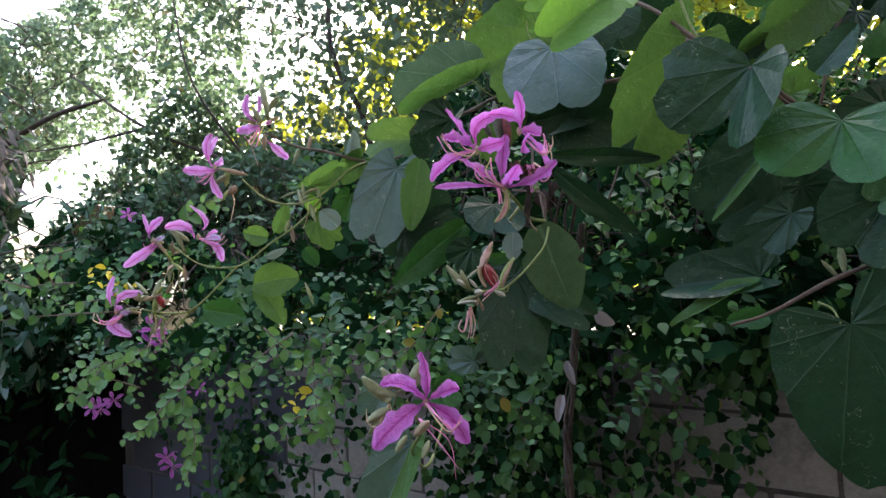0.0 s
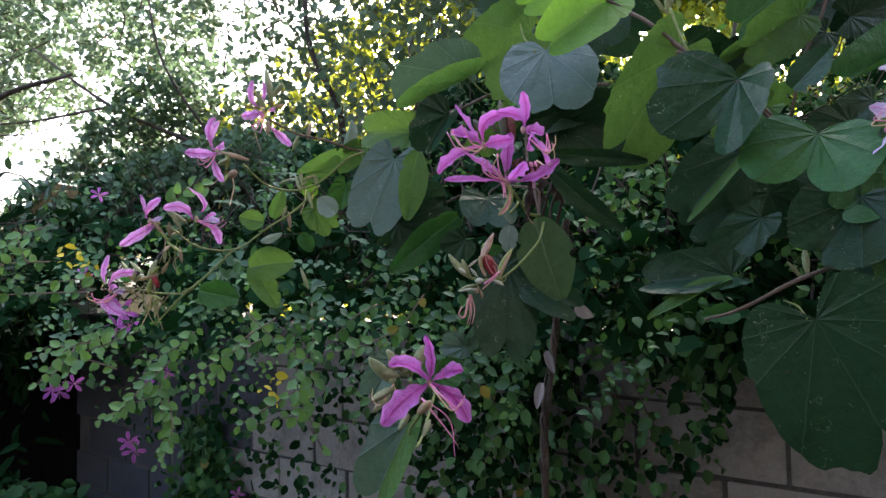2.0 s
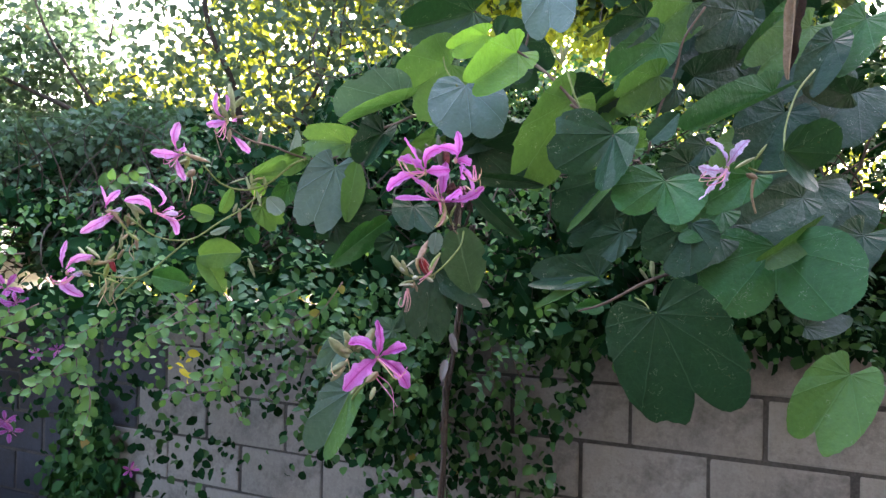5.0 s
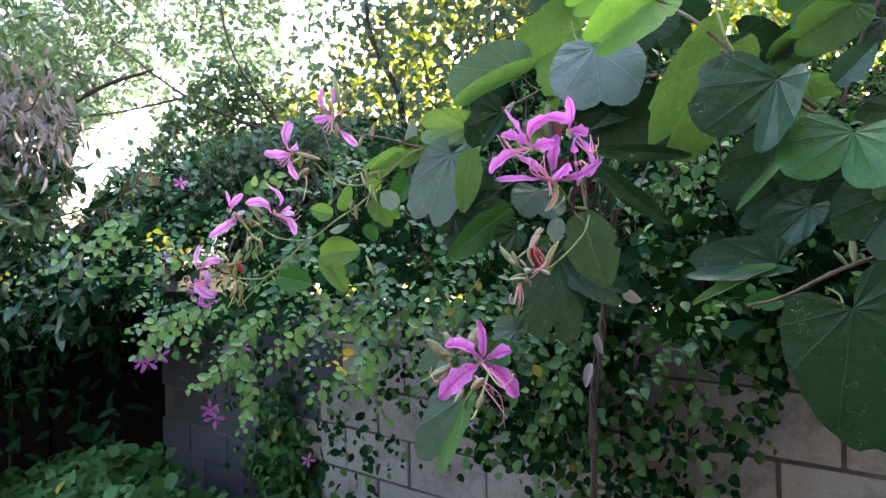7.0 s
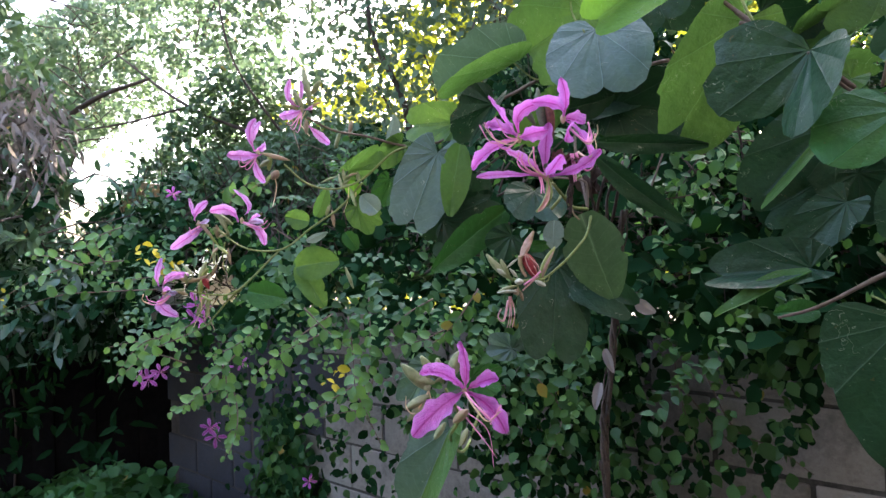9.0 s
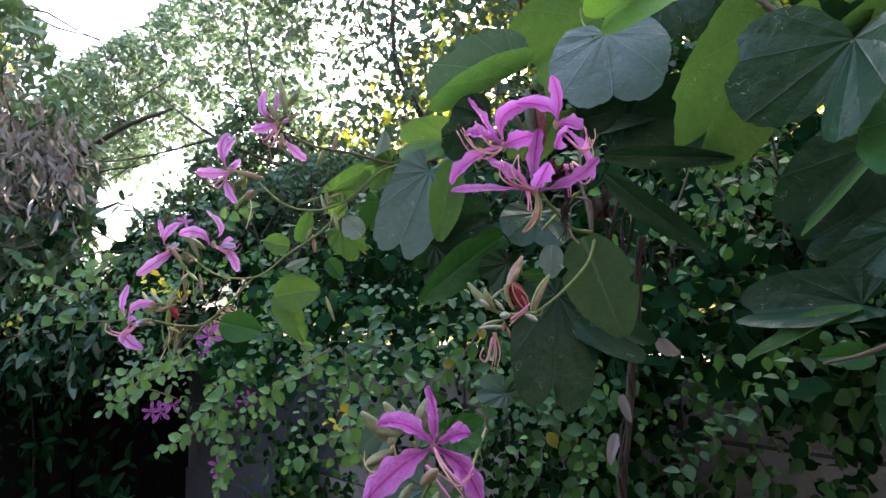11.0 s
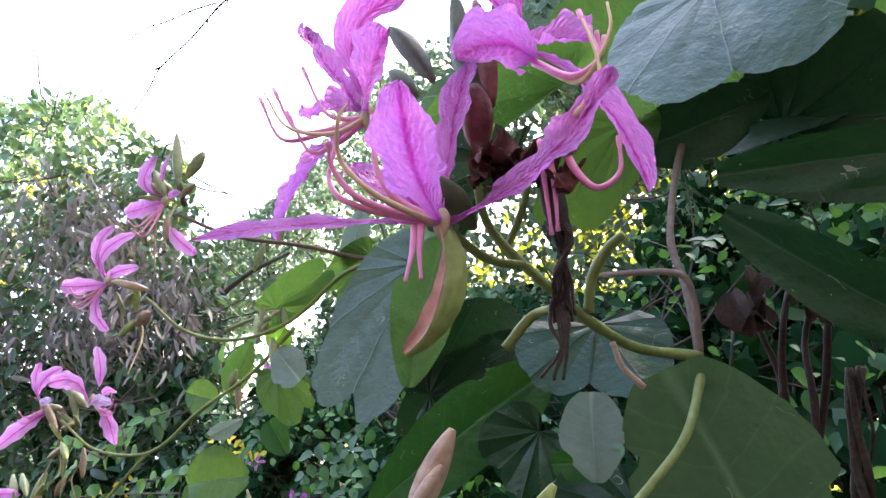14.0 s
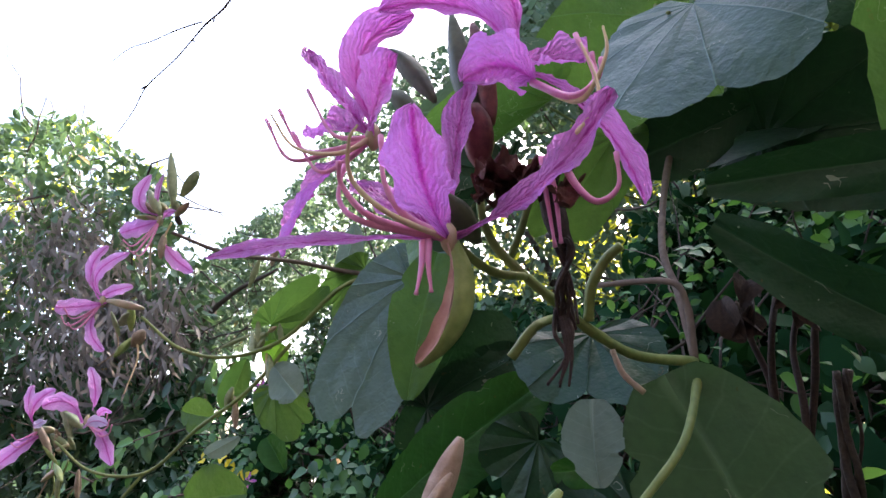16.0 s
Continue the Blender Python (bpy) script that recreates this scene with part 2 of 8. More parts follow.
STALK = plain("stalk_green", (0.10, 0.15, 0.035), (0.22, 0.26, 0.08), 0.55, 250.0, 40.0, 0.3, 0.0008)
CALYX = plain("calyx_pink_green", (0.20, 0.26, 0.08), (0.56, 0.33, 0.28), 0.5, 120.0, 38.0, 0.4, 0.001)
BUD = plain("bud_olive", (0.13, 0.17, 0.075), (0.33, 0.36, 0.19), 0.6, 220.0, 50.0, 0.4, 0.001)
CALYX_GREEN = plain("calyx_green", (0.16, 0.24, 0.06), (0.34, 0.40, 0.13), 0.5, 200.0, 50.0, 0.4, 0.001)
CALYX_ROSE = plain("calyx_rose", (0.42, 0.21, 0.20), (0.60, 0.38, 0.33), 0.5, 200.0, 50.0, 0.4, 0.001)
BUD_DARK = plain("bud_dark", (0.045, 0.062, 0.040), (0.12, 0.13, 0.075), 0.6, 220.0, 50.0, 0.4, 0.001)
MAROON = plain("bud_maroon", (0.07, 0.016, 0.018), (0.25, 0.085, 0.06), 0.55, 260.0, 90.0, 0.4, 0.001)
RED_BUD = plain("bud_red", (0.10, 0.006, 0.010), (0.42, 0.040, 0.050), 0.5, 420.0, 190.0, 0.8, 0.0016)
WITHERED = plain("withered_brown", (0.012, 0.008, 0.008), (0.062, 0.036, 0.028), 0.75, 300.0, 60.0, 0.6, 0.0012)
HUSK = plain("husk_red_brown", (0.030, 0.010, 0.010), (0.16, 0.050, 0.040), 0.7, 260.0, 50.0, 0.6, 0.0012)
HOOD = plain("calyx_dry", (0.30, 0.20, 0.15), (0.54, 0.40, 0.31), 0.6, 260.0, 60.0, 0.5, 0.001)
BUD_PALE = plain("bud_downy", (0.32, 0.36, 0.26), (0.58, 0.60, 0.50), 0.7, 260.0, 70.0, 0.4, 0.001)
TAN = plain("withered_tan", (0.19, 0.14, 0.085), (0.36, 0.27, 0.19), 0.75, 300.0, 60.0, 0.6, 0.0012)
BARK = plain("bark_brown", (0.024, 0.018, 0.014), (0.080, 0.060, 0.047), 0.85, 190.0, 25.0, 0.8, 0.002)
TWIG = plain("twig_grey_brown", (0.07, 0.050, 0.038), (0.17, 0.125, 0.095), 0.8, 190.0, 25.0, 0.6, 0.001)
SOIL = plain("soil", (0.020, 0.017, 0.012), (0.060, 0.050, 0.036), 0.95, 40.0, 3.0, 0.8, 0.01)
MORTAR = plain("mortar_dark", (0.035, 0.033, 0.031), (0.110, 0.104, 0.096), 0.95, 120.0, 9.0, 0.8, 0.004)
# near-black timber: the deep shade on the fence is put into its colour
TIMBER = plain("timber_shade_black", (0.002, 0.002, 0.0025), (0.009, 0.008, 0.008), 0.95, 30.0, 5.0, 0.6, 0.003, 0.08)


def block_stuff(name, dark, light):
    n = Nodes(name)
    info = n.add("ShaderNodeObjectInfo")
    f = n.ramp(n.math("ADD", n.math("MULTIPLY", n.noise(9.0, 6.0, "Object", 0.65), 0.6), n.math("MULTIPLY", n.noise(130.0, 3.0), 0.4)), 0.3, 0.7)
    f = n.math("ADD", n.math("MULTIPLY", f, 0.7), n.math("MULTIPLY", info.outputs["Random"], 0.3))
    c = n.mix(f, dark, light)
    soot = n.ramp(n.noise(5.0, 7.0, "Object", 0.75), 0.49, 0.68)
    c = n.mix(n.math("MULTIPLY", soot, 0.65), c, (0.05, 0.047, 0.044))
    pits = n.math("GREATER_THAN", n.noise(230.0, 2.0), 0.70)
    c = n.mix(n.math("MULTIPLY", pits, 0.5), c, (0.06, 0.055, 0.05))
    return n.surface(c, 0.9, n.bump(n.math("ADD", n.noise(150.0, 5.0), n.math("MULTIPLY", n.noise(20.0), 1.2)), 0.55, 0.004), 0.25)


BLOCK = block_stuff("concrete_block", (0.205, 0.192, 0.172), (0.365, 0.345, 0.315))
# dark blue blocks: deep shade under blue sky light, put into the colour
BLOCK_BLUE = block_stuff("shade_blue_block", (0.032, 0.035, 0.045), (0.082, 0.087, 0.104))
PLASTER = plain("white_plaster", (0.62, 0.61, 0.58), (0.82, 0.80, 0.76), 0.85, 60.0, 2.0, 0.3, 0.003)
ROOF_BOARD = plain("tan_board", (0.20, 0.14, 0.085), (0.36, 0.27, 0.17), 0.8, 60.0, 8.0, 0.5, 0.003)

# ---- shapes ----


def mesh_of(name, verts, faces, material, uvs=None, smooth=True):
    me = bpy.data.meshes.new(name)
    me.from_pydata([tuple(map(float, v)) for v in verts], [], faces)
    if uvs is not None:
        layer = me.uv_layers.new(name="UVMap")
        index = np.empty(len(me.loops), dtype=np.int32)
        me.loops.foreach_get("vertex_index", index)
        layer.data.foreach_set("uv", np.asarray(uvs, dtype=np.float32)[index].ravel())
    me.materials.append(material)
    me.polygons.foreach_set("use_smooth", [smooth] * len(me.polygons))
    me.update()
    return me


def part(name, me, parent, label="", at=None):
    ob = new(name, me)
    ob.parent = parent
    if at is not None:
        ob.matrix_basis = at
    return tagged(ob, label) if label else ob


def thing(name, label, category, at=(0, 0, 0), group="", kind=""):
    ob = new(name)
    ob.location = at
    ob.empty_display_size = 0.05
    return tagged(ob, label, category, group, kind)


def grid_faces(rows, cols, close=False):
    out = []
    for i in range(rows - 1):
        for j in range(cols if close else cols - 1):
            k = (j + 1) % cols
            out.append((i * cols + j, i * cols + k, (i + 1) * cols + k, (i + 1) * cols + j))
    return out


def smooth_line(points, steps=6):
    """A Catmull-Rom line through the points."""
    p = [Vector(q) for q in points]
    if len(p) == 2:
        return [p[0].lerp(p[1], i / steps) for i in range(steps + 1)]
    p = [p[0] * 2 - p[1]] + p + [p[-1] * 2 - p[-2]]
    out = []
    for a, b, c, d in zip(p, p[1:], p[2:], p[3:]):
        for i in range(steps):
            t = i / steps
            out.append(0.5 * (2 * b + (c - a) * t + (2 * a - 5 * b + 4 * c - d) * t * t + (3 * b - a - 3 * c + d) * t ** 3))
    return out + [p[-2]]


def tube_mesh(name, points, r0, r1, material, sides=7, steps=6, swell=None, wobble=0.0, seed=1):
    """A tapered tube along a line; swell(s) scales its radius."""
    rnd = random.Random(seed)
    line = smooth_line(points, steps)
    up = Vector((0.31, 0.77, 0.55))
    verts = []
    for i, q in enumerate(line):
        s = i / (len(line) - 1)
        d = (line[min(i + 1, len(line) - 1)] - line[max(i - 1, 0)]).normalized()
        a = d.cross(up)
        a = a.normalized() if a.length > 1e-4 else Vector((1, 0, 0))
        b = d.cross(a)
        r = (r0 + (r1 - r0) * s) * (swell(s) if swell else 1) * (1 + wobble * (rnd.random() - 0.5))
        for j in range(sides):
            w = 2 * math.pi * j / sides
            verts.append(q + a * (r * math.cos(w)) + b * (r * math.sin(w)))
    faces = grid_faces(len(line), sides, True)
    faces += [tuple(range(sides))[::-1], tuple(len(verts) - sides + j for j in range(sides))]
    return mesh_of(name, verts, faces, material)


def frame_of(base, tip, facing):
    """Axes of a leaf: y from base to tip, z as near to facing as it can be."""
    d = (Vector(tip) - Vector(base))
    y = d.normalized()
    z = Vector(facing)
    z = (z - y * z.dot(y)).normalized()
    x = y.cross(z)
    return Matrix.Translation(base) @ Matrix((x, y, z)).transposed().to_4x4(), d.length


def lobed_leaf_mesh(length, width, notch, fold, curl, material, seed, arc=54, rings=9, under=None):
    """A two-lobed leaf: rays from its foot to the outline of two leaning ellipses. Each half is folded along the midrib by its own angle."""
    rnd = random.Random(seed)
    cx, cy = width * 0.25 * (0.72 + notch), length * 0.40
    ax, ay = width * 0.29, length * 0.62
    reach = radians(148)
    folds = fold if isinstance(fold, tuple) else (fold * rnd.uniform(0.6, 1.4), fold * rnd.uniform(0.6, 1.4))
    bites = [(rnd.uniform(-0.9, 0.9) * reach, rnd.uniform(0.10, 0.22), rnd.uniform(0.05, 0.14)) for _ in range(rnd.randrange(0, 4))]
    tips = (rnd.uniform(-0.05, 0.08), rnd.uniform(-0.05, 0.08))
    verts, uvs = [], []
    wave, ph = rnd.uniform(0.5, 1.3), rnd.uniform(0, 6)
    for i in range(2 * arc + 1):
        phi = (i / arc - 1) * reach
        half = 1 if phi >= 0 else 0
        f = radians(folds[half])
        dx, dy = abs(math.sin(phi)), math.cos(phi)
        a = (dx / ax) ** 2 + (dy / ay) ** 2
        b = -2 * (dx * cx / ax ** 2 + dy * cy / ay ** 2)
        c = (cx / ax) ** 2 + (cy / ay) ** 2 - 1
        disc = max(b * b - 4 * a * c, 0.0)
        r = max((-b + math.sqrt(disc)) / (2 * a), 0.02 * length)
        r *= 1 + 0.03 * noise.noise((phi * 2.5, seed * 1.7, 0)) + 0.024 * noise.noise((phi * 11, seed * 0.9, 3.0)) - 0.05 * max(0.0, noise.noise((phi * 27, seed * 1.1, 5.0)) - 0.12)
        for where, wide, deep in bites:
            k = abs(phi - where) / wide
            if k < 1:
                r *= 1 - deep * (1 - k * k) * (0.8 + 0.4 * noise.noise((phi * 40, seed, 1.0)))
        for j in range(rings + 1):
            q = (j / rings) ** 0.9
            x, y = r * q * math.sin(phi), r * q * dy
            rel = r * q / length
            z = -curl * length * rel ** 2 + 0.022 * wave * length * math.sin(phi * 5 + ph) * rel ** 1.5 - tips[half] * length * rel ** 3
            z += 0.024 * length * abs(math.sin(phi / reach * 4.5 * math.pi)) ** 0.8 * rel ** 0.8 * (1.2 - rel)
            z += 0.018 * length * noise.noise((x / length * 6, y / length * 7, seed * 2.3)) * min(1.0, rel * 3)
            w = abs(x)
            if w > 1e-6:
                w = abs(x) - 0.012 * length * (1 - math.exp(-abs(x) / (0.012 * length)))
            verts.append((math.copysign(1, x) * (abs(x) - w + w * math.cos(f)), y, w * math.sin(f) + z * (math.cos(f) if abs(f) > 1.2 else 1)))
            uvs.append((phi / reach * 0.5 + 0.5, rel))
    me = mesh_of("leaf", verts, grid_faces(2 * arc + 1, rings + 1), material, uvs)
    if under:
        me.materials.append(under)
        for k in range(arc * rings):
            me.polygons[k].material_index = 1
    return me


def oval_leaf_mesh(length, width, fold, curl, material, seed, rows=40, cols=9):
    rnd = random.Random(seed)
    verts, uvs = [], []
    bites = [(rnd.choice((-1, 1)), rnd.uniform(0.2, 0.9), rnd.uniform(0.03, 0.08), rnd.uniform(0.08, 0.25)) for _ in range(rnd.randrange(0, 3))]
    sway = rnd.uniform(-0.05, 0.05)
    for i in range(rows + 1):
        s = i / rows
        w = 0.5 * width * math.sin(math.pi * (0.04 + 0.94 * s) ** 0.85) ** 0.62
        for j in range(cols):
            k = j / (cols - 1) * 2 - 1
            rim = 1 + 0.07 * noise.noise((s * 4, seed * 1.3, k * 0.5)) + 0.03 * noise.noise((s * 14, seed * 0.7, math.copysign(2, k))) - 0.09 * max(0.0, noise.noise((s * 30, seed * 1.1, math.copysign(5, k))) - 0.12)
            for side, where, wide, deep in bites:
                d = abs(s - where) / wide
                if d < 1 and k * side > 0:
                    rim *= 1 - deep * (1 - d * d)
            x = w * k * rim
            z = abs(x) * math.sin(radians(fold)) - curl * length * s * s + 0.016 * length * math.sin(9 * s + 3 * k + seed) * abs(k) + 0.012 * length * noise.noise((s * 6, k * 2, seed))
            verts.append((x * math.cos(radians(fold)) + sway * length * s * (1 - s) * 2, length * s, z))
            uvs.append((0.5 + 0.055 * k, s))
    return mesh_of("leaf", verts, grid_faces(rows + 1, cols), material, uvs)


def petal_mesh(base, tip, bow, facing, width, material, seed, cup=0.25, ruffle=1.0, claw=0.16, rows=40, cols=15, belly=0.58):
    """A petal on a bent line from base to tip: narrow claw, broad belly, crinkled margin."""
    rnd = random.Random(seed)
    b, t = Vector(base), Vector(tip)
    m = (b + t) / 2 + Vector(bow)
    n0 = Vector(facing).normalized()
    verts, uvs = [], []
    length = (t - b).length
    p1, p2, p3 = rnd.uniform(0, 6), rnd.uniform(0, 6), rnd.uniform(0, 6)
    twist = rnd.uniform(-0.55, 0.55)
    for i in range(rows + 1):
        s = i / rows
        q = b * (1 - s) ** 2 + m * (2 * s * (1 - s)) + t * s ** 2
        d = ((m - b) * (1 - s) + (t - m) * s).normalized()
        z = Matrix.Rotation(twist * (s - 0.45), 3, d) @ (n0 - d * n0.dot(d)).normalized()
        x = d.cross(z)
        if s < belly:
            w = claw + (1 - claw) * (math.sin((s / belly) * math.pi / 2) ** 2.0)
        else:
            w = max(math.sqrt(max(1 - ((s - belly) / (1 - belly)) ** 2.2, 0)), 0.05)
        w *= width / 2
        for j in range(cols):
            k = j / (cols - 1) * 2 - 1
            edge = abs(k) ** 2
            wob = 1 + 0.10 * ruffle * edge * math.sin(23 * s + p1 + k * 2)
            lift = cup * w * k * k + ruffle * 0.05 * width * edge * math.sin(19 * s + p2 * (1 if k > 0 else 2)) + ruffle * 0.014 * width * math.sin(37 * s + 9 * k + p3)
            crease = 0.9 - 2.2 * abs(noise.noise((k * 1.6 + p1, s * length * 300 - abs(k) * 3.2, p2))) + 0.7 * noise.noise((k * 4.0 + p3, s * length * 620 - abs(k) * 4.0, p1))
            lift += 0.045 * width * ruffle * crease * min(1.0, 4 * s)
            verts.append(q + x * (w * k * wob) + z * lift)
            uvs.append((k * 0.5 + 0.5, s))
    return mesh_of("petal", verts, grid_faces(rows + 1, cols), material, uvs)


def spindle_mesh(name, base, tip, bow, r, material, sides=12, seed=1, ridges=0.16):
    """A closed bud or a folded calyx: a bent spindle with ridges."""
    b, t = Vector(base), Vector(tip)
    m = (b + t) / 2 + Vector(bow)
    d0 = (t - b).normalized()
    a = d0.cross(Vector((0.2, 0.4, 0.9))).normalized()
    verts = []
    n = 12
    for i in range(n + 1):
        s = i / n
        q = b * (1 - s) ** 2 + m * (2 * s * (1 - s)) + t * s ** 2
        rr = r * (0.18 + 0.82 * math.sin(math.pi * min(s * 0.93 + 0.02, 1)) ** 0.8) if s < 0.5 else r * math.sin(math.pi * (s * 0.93 + 0.02)) ** 0.75
        d = ((m - b) * (1 - s) + (t - m) * s).normalized()
        x = (a - d * a.dot(d)).normalized()
        y = d.cross(x)
        for j in range(sides):
            w = 2 * math.pi * j / sides
            k = rr * (1 + ridges * math.cos(4 * w + seed + 0.8 * math.sin(3 * s + seed)) + 0.08 * noise.noise((s * 5, w, seed * 1.7)))
            verts.append(q + x * (k * math.cos(w)) + y * (k * 0.8 * math.sin(w)))
    faces = grid_faces(n + 1, sides, True) + [tuple(range(sides))[::-1], tuple(n * sides + j for j in range(sides))]
    return mesh_of(name, verts, faces, material)


def leaves_mesh(name, centres, dirs, normals, sizes, material, plump=0.62, bend=0.25, fine=False):
    """Many small leaves joined: each a folded, pointed oval of eight faces."""
    c, d, z = (np.asarray(a, dtype=float) for a in (centres, dirs, normals))
    d /= np.linalg.norm(d, axis=1)[:, None]
    z -= d * (d * z).sum(1)[:, None]
    z /= np.linalg.norm(z, axis=1)[:, None] + 1e-9
    x = np.cross(d, z)
    s = np.asarray(sizes, dtype=float)[:, None]
    steps = ((0.0, 0.0), (0.26, 0.40), (0.60, 0.43), (0.86, 0.22), (1.0, 0.0))
    if fine:
        steps = ((0.0, 0.0), (0.10, 0.24), (0.28, 0.42), (0.48, 0.46), (0.70, 0.32), (0.87, 0.115), (1.0, 0.0))
    verts, n = [], len(c)
    for t, w in steps:
        mid = c + d * s * t - z * s * bend * 0.5 * t * t
        if w == 0.0:
            verts.append(mid)
        else:
            lift = z * s * w * plump * 0.35
            verts += [mid + x * s * w * plump + lift, mid, mid - x * s * w * plump + lift]
    v = np.stack(verts, 1).reshape(-1, 3)
    e = len(steps) * 3 - 5
    tris = [(0, 1, 2), (0, 2, 3), (e, e - 2, e - 3), (e, e - 1, e - 2)]
    quads = []
    for r in range(len(steps) - 3):
        a = 1 + 3 * r
        quads += [(a, a + 3, a + 4, a + 1), (a + 1, a + 4, a + 5, a + 2)]
    k = len(steps) * 3 - 4
    off = np.arange(n) * k
    me = bpy.data.meshes.new(name)
    loops = np.concatenate([(off[:, None] + np.array(f)).ravel() for f in tris + quads])
    counts = np.concatenate([np.full(n, len(f)) for f in tris + quads])
    me.vertices.add(len(v))
    me.vertices.foreach_set("co", v.ravel())
    me.loops.add(len(loops))
    me.loops.foreach_set("vertex_index", loops.astype(np.int32))
    me.polygons.add(len(counts))
    starts = np.concatenate([[0], np.cumsum(counts)[:-1]])
    me.polygons.foreach_set("loop_start", starts.astype(np.int32))
    me.polygons.foreach_set("use_smooth", np.ones(len(counts), dtype=bool))
    me.materials.append(material)
    me.update(calc_edges=True)
    me.validate()
    return me


def field(p, scale, seed=0.0):
    """Smooth noise for many places at once, about -1 to 1."""
    p = np.asarray(p, dtype=float) * scale + seed * 3.7
    out = np.zeros(len(p))
    for k, (a, b, c, ph) in enumerate(((1.0, 0.3, 0.7, 0.2), (-0.6, 1.1, 0.4, 1.9), (0.5, -0.8, 1.2, 4.1), (1.7, 1.3, -0.9, 2.7), (-1.9, 0.6, 1.6, 5.3))):
        out += np.sin(p[:, 0] * a * 2 + p[:, 1] * b * 2 + p[:, 2] * c * 2 + ph + 1.3 * np.sin(p[:, 2] * b + p[:, 0] * c + ph)) / (1.6 + 0.5 * k)
    return out / 1.6

# ---- the garden wall and the ground ----
WALL_YAW, WALL_GAP = radians(39.0), 1.80
HEDGE_YAW, HEDGE_GAP = radians(34.0), 1.75  # the climber leans out from the wall towards the path
ALONG = Vector((math.cos(HEDGE_YAW), -math.sin(HEDGE_YAW), 0))
AWAY = Vector((math.sin(HEDGE_YAW), math.cos(HEDGE_YAW), 0))
WALL_TOP = 1.32


def by_wall(u, off, z):
    """A place by the line of the hedge: u along it (to the right), off behind it, z up."""
    return ALONG * u + AWAY * (HEDGE_GAP + off) + Vector((0, 0, z))


def by_wall_many(u, off, z):
    return np.outer(u, ALONG) + np.outer(HEDGE_GAP + np.asarray(off), AWAY) + np.outer(z, (0, 0, 1))


def to_wall():
    """The foot of the wall: x along its face, y into it."""
    return Matrix.Translation((math.sin(WALL_YAW) * WALL_GAP, math.cos(WALL_YAW) * WALL_GAP, 0)) @ Matrix.Rotation(-WALL_YAW, 4, "Z")


def at_wall(u, off, z):
    p = np.stack([np.asarray(u), np.asarray(off), np.asarray(z)], 1)
    m = to_wall()
    return p @ np.array(m.to_3x3()).T + np.array(m.translation)


def rounded_block(name, w, h, d, material, r=0.006):
    bm = bmesh.new()
    bmesh.ops.create_cube(bm, size=1.0)
    bmesh.ops.scale(bm, vec=(w, d, h), verts=bm.verts)
    bmesh.ops.bevel(bm, geom=list(bm.edges), offset=r, segments=2, affect="EDGES", profile=0.6)
    me = bpy.data.meshes.new(name)
    bm.to_mesh(me)
    bm.free()
    me.materials.append(material)
    return me


def ground_mesh():
    verts, faces, n = [], [], 60
    for i in range(n + 1):
        for j in range(n + 1):
            x, y = (((k / n * 2 - 1)) for k in (i, j))
            x, y = (math.copysign(abs(k) ** 2.6 * 400, k) for k in (x, y))
            verts.append((x, y, 0.03 * noise.noise((x * 0.9, y * 0.9, 0)) - 0.02))
    return mesh_of("ground", verts, grid_faces(n + 1, n + 1), SOIL)


tagged(new("ground", ground_mesh()), "bare dark soil under the plants along the wall", "ground", kind="structure")

# ---- foliage behind and over the wall ----
rng = np.random.default_rng(11)


def scatter(n, dirs_bias, spread=0.8):
    d = rng.normal(size=(n, 3)) * spread + np.array(dirs_bias)
    return d


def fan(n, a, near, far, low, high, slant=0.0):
    """Places in a wedge laid out to fit the camera's view: a is the way across (x over y), low and high are heights for
    each of a's stops.
    """
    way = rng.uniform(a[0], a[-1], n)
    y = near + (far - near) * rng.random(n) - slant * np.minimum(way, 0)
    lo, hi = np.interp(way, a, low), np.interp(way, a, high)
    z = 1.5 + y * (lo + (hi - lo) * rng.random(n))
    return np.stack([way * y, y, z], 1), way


def thin_out(p, share, scale, seed=0.0):
    """Keeps the share of places where the noise is highest, so that clumps and gaps form."""
    f = field(p, scale, seed) + 0.6 * field(p, scale * 3.1, seed + 2)
    return p[f > np.quantile(f, 1 - share)]


def leafy(name, places, size, material, parent, label="", droop=(0, -0.2, -0.35), face=(0, -0.45, 0.9), plump=0.62, spread=0.7, bend=0.25, kind="stuff", fine=False, turn=0.45):
    n = len(places)
    sizes = size * (0.6 + 0.8 * rng.random(n))
    me = leaves_mesh(name, places, scatter(n, droop, spread), scatter(n, face, turn), sizes, material, plump, bend, fine)
    ob = part(name, me, parent, label)
    if kind:
        ob["kind"] = kind
    return ob


